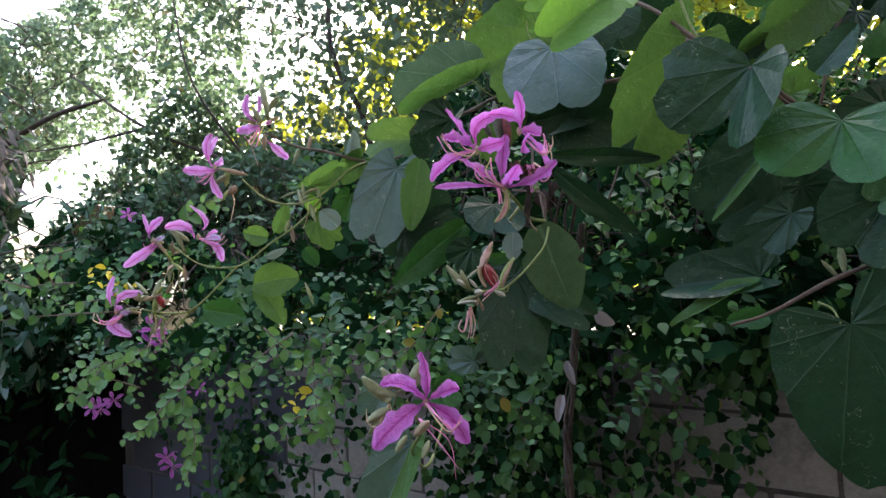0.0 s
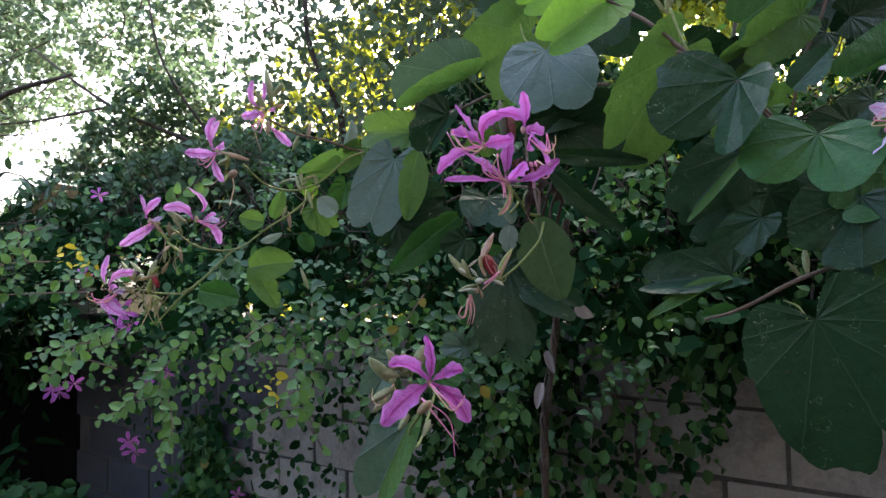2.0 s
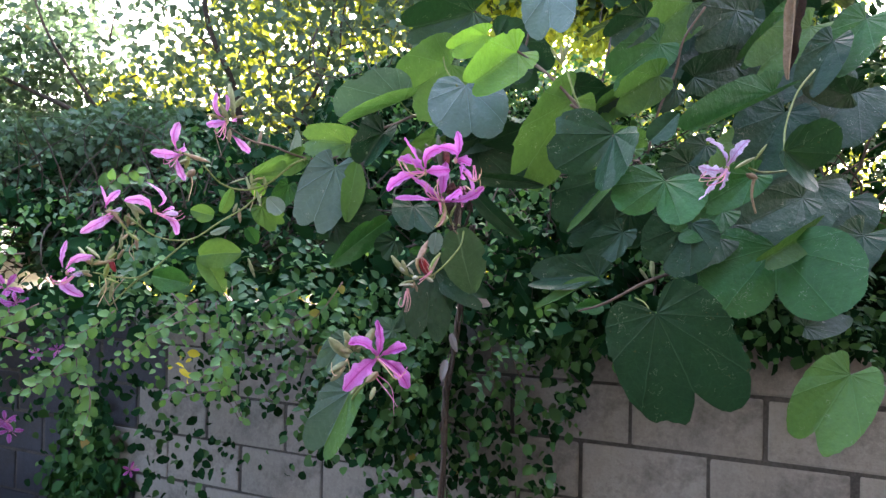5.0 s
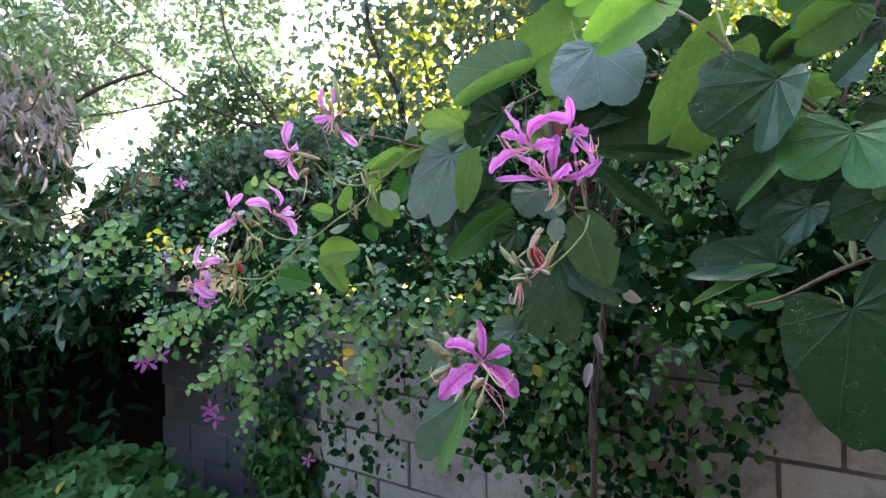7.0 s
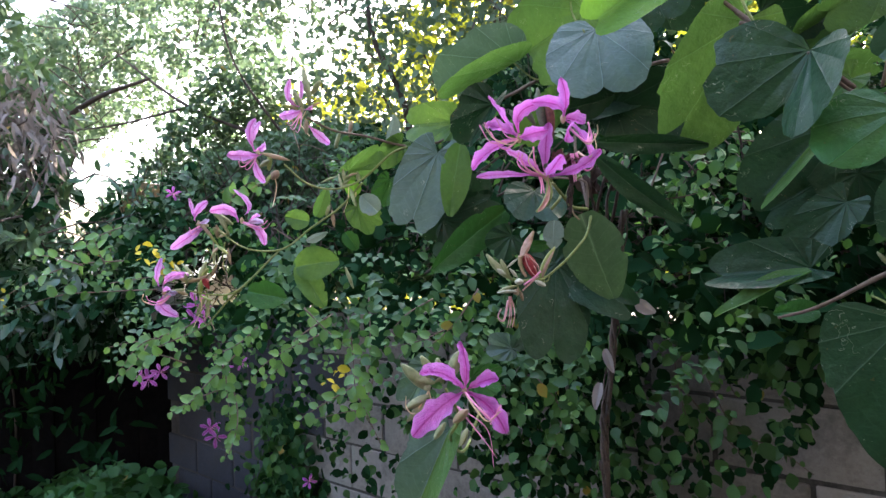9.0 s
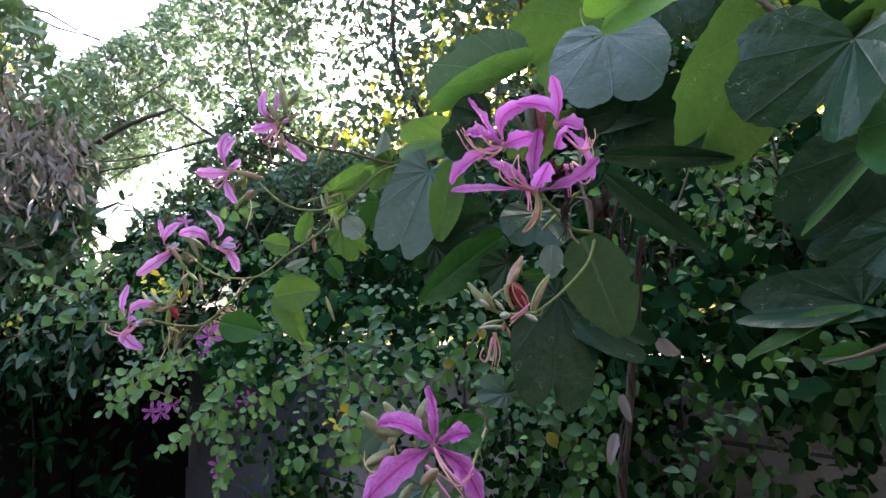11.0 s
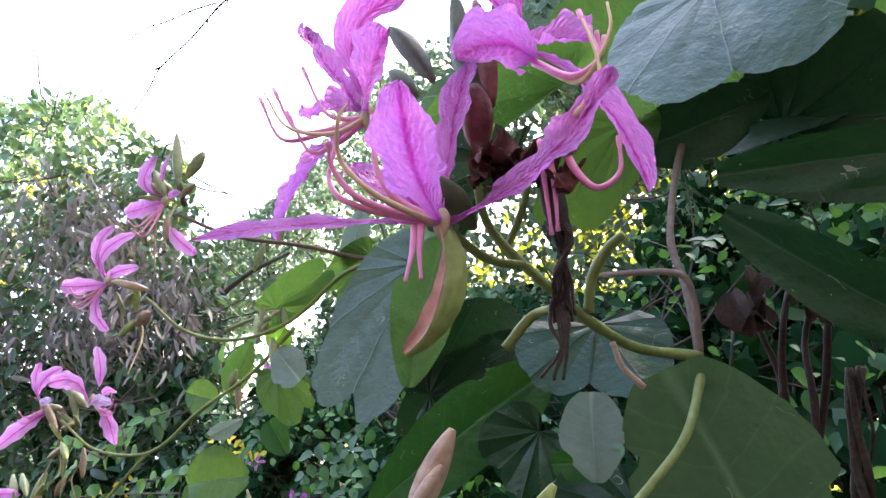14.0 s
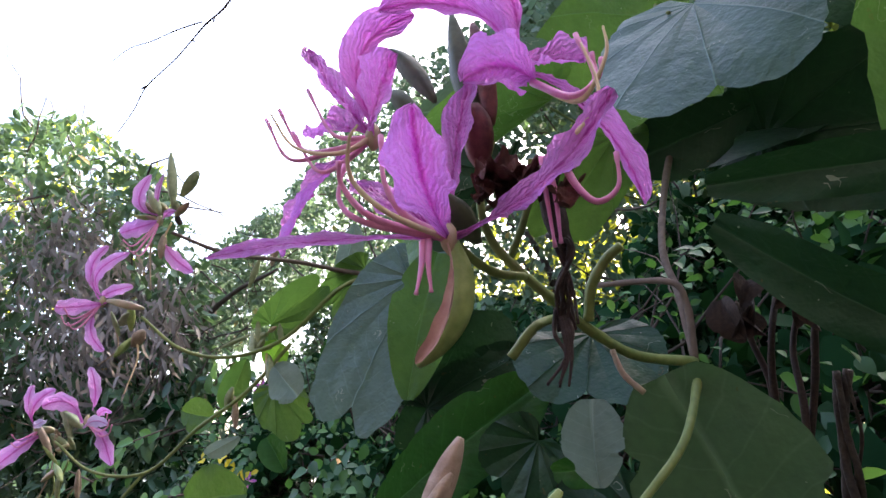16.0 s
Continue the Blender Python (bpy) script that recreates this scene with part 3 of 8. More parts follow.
def branchy(name, roots, parent, material, length=0.5, r=0.006, seed=3, lean=(0, 0, 0.4), steps=5, sides=5):
    """Thin crooked branches joined in one mesh."""
    rnd = random.Random(seed)
    verts, faces = [], []
    for root in roots:
        q = Vector(root)
        d = (Vector([rnd.gauss(0, 1) for _ in range(3)]) * 0.7 + Vector(lean)).normalized()
        line = [q]
        for _ in range(steps):
            d = (d + Vector([rnd.gauss(0, 0.35) for _ in range(3)])).normalized()
            q = q + d * (length / steps)
            line.append(q)
        start = len(verts)
        for i, p in enumerate(line):
            rr = r * (1 - 0.8 * i / steps)
            a = (line[min(i + 1, steps)] - line[max(i - 1, 0)]).normalized()
            x = a.cross(Vector((0.3, 0.5, 0.8))).normalized()
            y = a.cross(x)
            verts += [p + x * rr * math.cos(2 * math.pi * j / sides) + y * rr * math.sin(2 * math.pi * j / sides) for j in range(sides)]
        faces += [tuple(start + k for k in f) for f in grid_faces(steps + 1, sides, True)]
    ob = part(name, mesh_of(name, verts, faces, material), parent)
    ob["kind"] = "stuff"
    return ob


climber = thing("climbing_vine", "dense small-leaved climber sprawling over the top of the block wall", "climber")


def kept(p):
    """True for the places that stay clear of a low gap, cut to fit the camera's view, between the wall's top and the
    tangle, where the pale house shows.
    """
    way, up = p[:, 0] / p[:, 1], (p[:, 2] - 1.5) / p[:, 1]
    f = 0.018 * field(p, 6.0, 1.0)
    gap = (way > -0.51) & (way < -0.36) & (np.abs(up + 0.008 - 0.22 * (way + 0.43)) < 0.050 + f)
    return ~gap | (rng.random(len(p)) < 0.05)


def open_gap(p):
    return p[kept(p)]


def clear_sky(p):
    """Leaves out most places above the slope of the roof as the camera sees it, where the open sky shows."""
    way, up = p[:, 0] / p[:, 1], (p[:, 2] - 1.5) / p[:, 1]
    slope = 0.10 + 0.99 * (way + 0.604) + 0.02 * field(p, 6.0, 4.0)
    bare = (way > -0.645) & (way < -0.48) & (up > slope) & (up < slope + np.interp(way, [-0.66, -0.53, -0.48], [0.14, 0.10, 0.03]))
    return p[~bare | (rng.random(len(p)) < 0.10)]


def under_outline(p):
    """Keeps what lies under the outline of the tangle, fitted to the camera's view, which climbs from the roof towards
    the shrub.
    """
    way, up = p[:, 0] / p[:, 1], (p[:, 2] - 1.5) / p[:, 1]
    top_line = np.interp(way, [-0.70, -0.66, -0.53, -0.46, -0.38, -0.28, -0.20, -0.10, 0.0, 0.04, 0.10], [0.03, 0.05, 0.155, 0.215, 0.255, 0.27, 0.255, 0.225, 0.205, 0.23, 0.36]) + 0.012 * field(p, 7.0, 3.0)
    return p[(way > 0.10) | (way < -0.70) | (up < top_line)]


def mound(n, u0, u1, power=1.0, front=1.0):
    """Places in the outer layer of the hedge of climber: a steep front towards the path, a crest that leans back over the wall. front: the share kept on the steep side."""
    u = u0 + (u1 - u0) * rng.random(n) ** power
    turn = rng.uniform(-0.25, 0.95, n) * math.pi
    depth = 1 - 0.50 * rng.random(n) ** 2
    half = np.interp(u, [-7, -3, -1.2, -0.2, 0.5, 1.2, 2.4], [0.9, 0.85, 0.75, 0.62, 0.30, 0.22, 0.2])
    high = np.interp(u, [-7, -4.6, -4.0, -3.5, -3.1, -1.2, -0.4, 0.4, 0.9, 1.4, 2.4], [0.12, 0.20, 0.36, 0.60, 0.94, 1.22, 1.00, 0.56, 0.36, 0.24, 0.16])
    back = np.interp(u, [-7, -4.0, -1.2, -0.4, 0.4], [0.3, 0.7, 0.95, 0.6, 0.0]) * np.clip(np.sin(turn), 0, 1) ** 1.4
    p = by_wall_many(u, 0 * u, 0 * u)
    bulge = 1 + 0.26 * field(p + np.outer(turn, (0.6, 0.2, 0.9)), 2.1) + 0.10 * field(p + np.outer(turn, (1.3, 0.2, 1.9)), 6.0)
    off = 0.10 + back - np.cos(turn) * half * depth * bulge
    z = WALL_TOP - 0.02 + np.sin(turn) * high * depth * bulge
    floor = np.interp(u, [-7, -3.2, -2.2, -1.1, -0.9, -0.32, -0.2, 1.0, 2.4], [1.50, 1.52, 1.42, 1.30, 1.2, 1.25, 1.36, 1.40, 1.42])
    keep = z > floor + 0.06 * field(p, 5.0, 2.0)
    keep &= (turn > 0.28 * math.pi) | (u > 0.3) | (rng.random(n) < (front if isinstance(front, float) else np.interp(u, *zip(*front))))
    return by_wall_many(u, off, z)[keep], u[keep]


def curtain(n):
    """Places of the leaves that hang in front of the wall."""
    u = np.where(rng.random(n) < 0.38, rng.uniform(-1.0, -0.08, n), rng.uniform(-4.2, 0.75, n))
    low = np.interp(u, [-4.2, -3.3, -2.75, -2.35, -2.15, -1.76, -1.55, -1.42, -1.32, -1.02, -0.95, -0.55, -0.45, -0.28, -0.20, -0.12, -0.05, 0.75], [1.36, 1.34, 1.3, 0.95, 0.5, 0.4, 0.4, 0.6, 0.85, 0.85, 0.82, 0.80, 0.45, 0.35, 0.5, 1.05, 1.25, 1.3])
    top = WALL_TOP + 0.1
    z = top - (top - low) * rng.random(n) ** 1.15 * (1 + 0.25 * rng.normal(size=n).clip(-1, 1) * 0.6)
    off = -0.04 - 0.22 * rng.random(n) ** 1.5
    keep = (field(by_wall_many(u, off * 0, z), 5.0, 2.0) > -0.45) & ((u < -0.34) | (z > 1.22) | (rng.random(n) < 0.34))
    return by_wall_many(u[keep], off[keep], z[keep])


m1, _ = mound(68000, -2.2, 1.3, 1.0, ((-0.7, 0.19), (-0.3, 0.36), (0.3, 0.45)))
m1 = under_outline(open_gap(thin_out(m1, 0.50, 4.2, 3.0)))
leafy("foliage", m1, 0.026, VINE_LEAF, climber, "small glossy dark green leaves", plump=0.68, fine=True, turn=0.75)
m2, _ = mound(50000, -7.5, -2.0, 0.7, 0.25)
m2 = thin_out(m2, 0.58, 5.0, 5.0)
m2 = under_outline(open_gap(m2))
# above this height a duller leaf colour stands for the shaded side
high_up = m2[:, 2] > 1.72 + 0.06 * field(m2, 4.0)
leafy("foliage", m2[~high_up], 0.032, VINE_LEAF, climber, "small glossy dark green leaves", plump=0.74, turn=0.75)
leafy("foliage", m2[high_up], 0.030, TREE_LEAF, climber, "small leaves on top of the tangle, coloured duller for shade", plump=0.74, turn=0.75)
m3, _ = mound(3000, -3.6, 1.0, 1.0, 0.4)
m3 = under_outline(open_gap(m3))
leafy("young_foliage", m3 - np.outer(np.full(len(m3), 0.02), AWAY), 0.025, VINE_FRESH, climber, "fresh light green shoots", plump=0.66, fine=True)
# darkened leaves: the shade behind the hanging ones, put into their colour
leafy("foliage", open_gap(curtain(3800)), 0.036, DARK_LEAF, climber, "leaves hanging down the wall, darkened to stand for shade", droop=(0, 0, -0.9), face=(-0.4, -0.9, 0.25), plump=0.8)
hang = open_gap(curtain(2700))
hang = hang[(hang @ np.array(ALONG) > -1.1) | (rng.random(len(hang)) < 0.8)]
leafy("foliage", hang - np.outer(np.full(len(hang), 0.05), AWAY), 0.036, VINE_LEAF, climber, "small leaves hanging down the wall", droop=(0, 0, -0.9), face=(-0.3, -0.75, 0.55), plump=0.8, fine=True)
# darkened leaves that stand in for the shadow along the wall's top
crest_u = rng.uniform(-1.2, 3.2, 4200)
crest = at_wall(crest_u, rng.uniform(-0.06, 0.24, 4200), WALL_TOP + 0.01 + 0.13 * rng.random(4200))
leafy("foliage", crest, 0.036, DARK_LEAF, climber, "leaves along the top of the wall, darkened as its shadow band", plump=0.75, turn=0.7)
# a backing of darkened leaves for the shade between the outer ones
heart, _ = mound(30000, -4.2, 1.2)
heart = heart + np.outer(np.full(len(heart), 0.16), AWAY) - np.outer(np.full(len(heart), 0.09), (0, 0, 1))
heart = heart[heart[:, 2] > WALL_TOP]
leafy("inner_foliage", under_outline(open_gap(heart)), 0.062, DARK_LEAF, climber, "leaves inside the tangle, darkened to stand for shade", plump=0.8, turn=0.7)
branchy("stem", m1[m1[:, 2] > 1.5][:220], climber, TWIG, 0.3, 0.003, 5, (-0.3, 0.1, 0.3))
branchy("stem", by_wall_many(rng.uniform(-4, 1.4, 500), rng.uniform(-0.15, 0.4, 500), rng.uniform(1.42, 1.8, 500)), climber, BARK, 0.5, 0.0045, 6, (0.6, 0.1, 0.5))

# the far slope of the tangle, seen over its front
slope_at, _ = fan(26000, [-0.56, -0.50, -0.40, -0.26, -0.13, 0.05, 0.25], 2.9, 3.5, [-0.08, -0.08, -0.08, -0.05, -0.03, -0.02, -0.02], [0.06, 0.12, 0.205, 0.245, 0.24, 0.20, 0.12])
slope_at = slope_at[slope_at[:, 2] > 1.42]
slope_at = under_outline(open_gap(slope_at))
leafy("foliage", slope_at, 0.040, TREE_LEAF, climber, "small dull leaves on the far slope", plump=0.74, turn=0.75)

# leaves that lie on the sloping roof behind
roof_at = Matrix.Translation((-1.75, 4.20, 2.08)) @ Matrix.Rotation(radians(-21.6), 4, "Z") @ Matrix.Rotation(radians(-35), 4, "Y")
on_roof = np.stack([rng.uniform(-0.62, 0.95, 4200), -0.55 + 1.0 * rng.random(4200) ** 1.6, rng.uniform(0.0, 0.16, 4200)], 1)
on_roof = on_roof @ np.array(roof_at.to_3x3()).T + np.array(roof_at.translation)
leafy("foliage", clear_sky(thin_out(on_roof, 0.8, 6.0, 2.0)), 0.042, TREE_LEAF, climber, "small leaves creeping over the roof", plump=0.75)

# leafy shoots that stand out from the tangle in layers
base, _ = mound(3400, -3.4, 1.2, 1.0, 0.45)
base = under_outline(base)
base = thin_out(base, 0.42, 3.2, 7.0)
rng.shuffle(base)
pts, dirs = [], []
for q in base[:420]:
    p = q.copy()
    d = -0.7 * np.array(AWAY) - 0.35 * np.array(ALONG) + np.array((0, 0, rng.uniform(-0.35, 0.45))) + rng.normal(size=3) * 0.35
    for i in range(rng.integers(7, 15)):
        d = d / np.linalg.norm(d) + np.array((0, 0, -0.07)) + rng.normal(size=3) * 0.08
        d = d / np.linalg.norm(d)
        p = p + 0.017 * d
        side = np.cross(d, (0.1, -0.5, 0.8)) * (1 if i % 2 else -1)
        pts.append(p)
        dirs.append(side / np.linalg.norm(side) + 0.55 * d)
pts, dirs = np.array(pts), np.array(dirs)
clear = kept(pts)
pts, dirs = pts[clear], dirs[clear]
n_pts = len(pts)
shoots = leaves_mesh("foliage", pts, dirs + rng.normal(size=(n_pts, 3)) * 0.15, scatter(n_pts, (0, -0.35, 0.9), 0.22), 0.030 * (0.5 + 0.7 * rng.random(n_pts)), VINE_MID, 0.70, 0.25, True)
part("foliage", shoots, climber, "leafy shoots in layers")["kind"] = "stuff"
# small clusters whose sunlight is put into a yellow leaf colour
for spot in ((-1.0, 2.05, 1.57), (-1.02, 2.0, 1.60), (-2.0, 2.55, 1.44), (-0.35, 1.75, 1.2)):
    leafy("yellow_foliage", np.array(spot) + rng.normal(size=(9, 3)) * (0.035, 0.03, 0.02), 0.03, YELLOW_LEAF, climber, "a few leaves coloured yellow to stand for sunlight", plump=0.7)

# loose shoots that droop from the front of the tangle
shoot_pts, shoot_dirs, shoot_tip = [], [], []
for k in range(19):
    u0, z0 = rng.uniform(-2.3, -0.15), rng.uniform(1.34, 1.76)
    reach0 = np.interp(u0, [-3.4, -1.2, -0.3, 0.2], [0.72, 0.66, 0.5, 0.3]) * rng.uniform(0.7, 1.1)
    sway = rng.normal(-0.45, 0.45)
    for _ in range(rng.integers(2, 6)):
        p = np.array(by_wall(u0 + rng.normal(0, 0.07), 0.05 - reach0 + rng.normal(0, 0.05), z0 + rng.normal(0, 0.05)))
        d = np.array(ALONG) * (sway + rng.normal(0, 0.3)) - np.array(AWAY) * rng.uniform(0.0, 0.6) + np.array((0, 0, rng.uniform(-0.8, 0.15)))
        n = rng.integers(8, 17)
        for i in range(n):
            d = d / np.linalg.norm(d) + np.array((0, 0, -0.10)) + rng.normal(size=3) * 0.10
            p = p + 0.019 * d / np.linalg.norm(d)
            side = np.cross(d, (0.1, -0.9, 0.3)) * (1 if i % 2 else -1)
            shoot_pts.append(p)
            shoot_dirs.append(side / np.linalg.norm(side) + 0.5 * d)
            shoot_tip.append(i > 0.66 * n)
shoot_pts, shoot_dirs, shoot_tip = np.array(shoot_pts), np.array(shoot_dirs), np.array(shoot_tip)
clear = kept(shoot_pts)
for here, mat, words, size in ((clear & ~shoot_tip, VINE_MID, "leaves on drooping shoots", 0.033), (clear & shoot_tip, VINE_FRESH, "pale young leaves at the ends of drooping shoots", 0.024)):
    n_here = here.sum()
    shoot_mesh = leaves_mesh("hanging_foliage", shoot_pts[here], shoot_dirs[here] + rng.normal(size=(n_here, 3)) * 0.2, scatter(n_here, (0, -0.7, 0.7), 0.4), size * (0.5 + 0.7 * rng.random(n_here)), mat, 0.70, 0.25, True)
    part("hanging_foliage", shoot_mesh, climber, words)["kind"] = "stuff"

# a tree behind the wall whose thin crown lets the sky through
lattice = thing("garden_tree", "thin-crowned tree behind the wall with small leaves against a white sky", "tree", (-0.3, 4.0, 0))


def to_local(ob, pts):
    return np.asarray(pts) - np.array(ob.location)


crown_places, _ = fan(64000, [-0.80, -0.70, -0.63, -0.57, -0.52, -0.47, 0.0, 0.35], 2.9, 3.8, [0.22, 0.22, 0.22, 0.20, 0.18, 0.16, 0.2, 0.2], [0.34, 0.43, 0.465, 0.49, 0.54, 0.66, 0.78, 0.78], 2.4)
crown_places = thin_out(crown_places, 0.68, 8.0, 1.0)
# thinned by direction, so that the gaps of sky fit the camera's view
way = crown_places[:, 0] / crown_places[:, 1]
up = (crown_places[:, 2] - 1.5) / crown_places[:, 1]
open_sky = (way < -0.42) & (up < 0.34) & (up < 0.21 + 0.99 * (way + 0.604))
crown_places = crown_places[(~open_sky | (rng.random(len(way)) < 0.60)) & ((way < -0.27) | (rng.random(len(way)) < 0.42))]
crown_places = clear_sky(crown_places)
leafy("crown", to_local(lattice, crown_places), 0.047, CROWN_LEAF, lattice, "small rounded leaves with gaps of sky", plump=0.75, spread=0.9)
branchy("twig", to_local(lattice, crown_places[:260]), lattice, BARK, 0.55, 0.006, 8, (0.5, 0, -0.3))
for k, line in enumerate((((-0.30, 4.0, 0), (-0.35, 3.9, 1.2), (-0.22, 3.5, 2.3), (-0.42, 3.4, 2.9), (-0.38, 3.4, 3.7)), ((-0.3, 3.7, 1.7), (-0.9, 3.6, 2.2), (-1.6, 3.7, 2.55), (-2.2, 4.0, 3.0)), ((-0.25, 3.6, 2.0), (0.2, 3.5, 2.5), (0.3, 3.4, 3.2), (0.15, 3.4, 3.9)), ((-0.9, 3.6, 2.2), (-1.2, 3.4, 2.7), (-1.3, 3.4, 3.2)), ((-1.6, 3.7, 2.55), (-2.2, 3.9, 2.5), (-2.9, 4.4, 2.6)))):
    part("trunk" if k == 0 else "limb", tube_mesh("limb", [Vector(q) - lattice.location for q in line], (0.030, 0.018, 0.014, 0.010, 0.010)[k], (0.009, 0.006, 0.006, 0.004, 0.004)[k], BARK, 8, 5, None, 0.25, k), lattice)

# shrub close behind the right-hand stretch of the wall, its colour darkened as shadow
backing = thing("hedge_shrub", "green shrub close behind the block wall, darkened as shadow", "shrub", by_wall(1.6, 0.7, 0))
bp = by_wall_many(rng.uniform(-0.6, 4.6, 52000), rng.uniform(0.35, 1.25, 52000), rng.uniform(1.28, 3.6, 52000))
bu = bp @ np.array(ALONG)
bp = bp[bp[:, 2] < np.interp(bu, [-0.6, 0.2, 0.7, 4.6], [1.7, 2.2, 2.7, 3.4]) + 0.25 * field(bp, 3.0)]
bp = thin_out(bp, 0.84, 3.4, 8.0)
near_tangle = bp[:, 0] < 0.0
bp = np.concatenate([under_outline(bp[near_tangle]), bp[~near_tangle]])
rng.shuffle(bp)
more = by_wall_many(rng.uniform(-1.5, -0.5, 12000), rng.uniform(0.35, 1.1, 12000), rng.uniform(1.5, 2.4, 12000))
more = under_outline(more[more[:, 0] > 0.05 * more[:, 1]])
bp = np.concatenate([bp, thin_out(more, 0.8, 3.4, 8.0)])
rng.shuffle(bp)
pick = rng.random(len(bp)) < 0.65
leafy("crown", to_local(backing, bp[pick]), 0.050, DARK_LEAF, backing, "small leaves with a few gaps, most darkened to stand for shade", plump=0.7, spread=0.9)
leafy("crown", to_local(backing, bp[~pick]), 0.040, TREE_LEAF, backing, "small leaves with a few gaps, most darkened to stand for shade", plump=0.7, spread=0.9)
branchy("twig", to_local(backing, bp[:160]), backing, BARK, 0.5, 0.005, 19, (0, 0, 0.3))
for k in range(4):
    q = Vector((1.0 * k - 1.4, -0.75 * k + 1.0, 0))
    part("stem", tube_mesh("stem", [q, q + Vector((0.06, 0.02, 0.9)), q + Vector((-0.03, 0.05, 1.7)), q + Vector((0.1, 0, 2.6))], 0.02, 0.006, BARK, 7, 5, None, 0.2, k), backing)

# tree further back, its full-sun glow put into the yellow-green leaf colour
sunny = thing("sunlit_tree", "tall tree beyond the wall, coloured yellow-green for the sun behind it", "tree", (1.6, 4.8, 0))
sp = np.stack([rng.uniform(-1.25, 6.2, 70000), rng.uniform(4.1, 5.7, 70000), rng.uniform(1.2, 5.6, 70000)], 1)
sp = sp[sp[:, 2] < np.interp(sp[:, 0], [-1.25, -0.75, 0.0, 0.6, 6.2], [2.7, 3.1, 3.8, 5.6, 5.8])]
sp = thin_out(sp, 0.78, 2.6, 4.0)
leafy("crown", to_local(sunny, sp), 0.080, SUNNY_LEAF, sunny, "thin leaves, the sun's glow put into their yellow-green", plump=0.7, spread=0.9)
# an unseen dense top, added to block the sun from the near shrub
top = np.stack([rng.uniform(-0.6, 5.2, 16000), rng.uniform(4.2, 5.4, 16000), rng.uniform(3.75, 6.3, 16000)], 1)
top = top[top[:, 2] > np.interp(top[:, 0], [-0.6, 0.3, 1.0], [4.3, 4.0, 3.75]) + 0.15 * field(top, 3.0)]
leafy("upper_crown", to_local(sunny, top), 0.155, TREE_LEAF, sunny, "dense unseen crown added to keep the sun off the shrub", plump=0.75, spread=0.9)
branchy("twig", to_local(sunny, sp[:240]), sunny, BARK, 0.7, 0.007, 9, (0, 0, 0.3))
for k in range(5):
    b = Vector((-1.9 + 0.9 * k, 0.2 * (k % 2), 0))
    part("stem", tube_mesh("stem", [b, b + Vector((0.1, 0.05, 1.2)), b + Vector((-0.05 + 0.06 * k, 0.1, 2.4)), b + Vector((0.1, 0, 3.4))], 0.022, 0.006, BARK, 7, 5, None, 0.2, k), sunny)

# the tree on the left with dead leaves hanging in bunches
withered_tree = thing("half_dead_tree", "tree with bunches of dry grey-brown leaves hanging among green ones", "tree", (-3.0, 3.4, 0))
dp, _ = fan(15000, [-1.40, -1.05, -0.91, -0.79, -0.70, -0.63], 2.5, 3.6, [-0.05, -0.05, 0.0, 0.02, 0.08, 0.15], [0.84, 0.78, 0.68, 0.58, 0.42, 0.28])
dp = clear_sky(open_gap(thin_out(dp, 0.6, 3.2, 6.0)))
leafy("crown", to_local(withered_tree, dp), 0.07, TREE_LEAF, withered_tree, "green leaves", plump=0.5, spread=0.8)
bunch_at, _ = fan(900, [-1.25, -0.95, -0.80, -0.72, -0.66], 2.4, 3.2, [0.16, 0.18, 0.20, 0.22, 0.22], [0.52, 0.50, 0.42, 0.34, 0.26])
bunch_at = clear_sky(thin_out(bunch_at, 0.17, 4.4, 9.0))
bunch = np.concatenate([c + rng.normal(size=(30, 3)) * (0.06, 0.08, 0.12) for c in bunch_at])
leafy("dry_foliage", to_local(withered_tree, bunch), 0.066, DRY_LEAF, withered_tree, "curled dry grey-brown leaves hanging down", droop=(0, 0, -1.0), face=(0, -1, 0.1), plump=0.26, spread=0.55, bend=0.8)
# a lit copy of the green leaves: sunlight put into the colour
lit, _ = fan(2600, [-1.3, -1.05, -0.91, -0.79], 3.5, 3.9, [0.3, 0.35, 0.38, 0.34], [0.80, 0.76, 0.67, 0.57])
leafy("lit_foliage", to_local(withered_tree, thin_out(lit, 0.5, 3.0, 2.0)), 0.07, SUNNY_LEAF, withered_tree, "leaves coloured yellow-green for the sun behind them", plump=0.55, spread=0.8)
branchy("twig", to_local(withered_tree, dp[:150]), withered_tree, BARK, 0.6, 0.006, 12, (0.6, -0.1, -0.35))
part("trunk", tube_mesh("trunk", [(-1.1, 0.3, 0), (-0.9, 0.3, 1.0), (-0.5, 0.2, 1.9), (0.3, 0.0, 2.9)], 0.07, 0.02, BARK, 9, 6, None, 0.15, 2), withered_tree)
part("limb", tube_mesh("limb", [(-0.7, 0.25, 1.5), (0.3, -0.1, 2.0), (1.2, -0.5, 2.35), (1.6, -0.6, 2.45)], 0.03, 0.006, BARK, 7, 6, None, 0.2, 4), withered_tree)

# evergreen below it, some of its leaves darkened to stand for shade
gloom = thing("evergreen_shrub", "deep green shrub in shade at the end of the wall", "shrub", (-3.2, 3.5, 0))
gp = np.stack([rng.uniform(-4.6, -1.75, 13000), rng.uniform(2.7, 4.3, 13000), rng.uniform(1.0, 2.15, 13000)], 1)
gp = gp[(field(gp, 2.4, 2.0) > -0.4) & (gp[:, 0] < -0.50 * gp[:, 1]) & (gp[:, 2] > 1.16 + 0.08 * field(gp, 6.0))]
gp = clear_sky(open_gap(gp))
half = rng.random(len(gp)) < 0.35
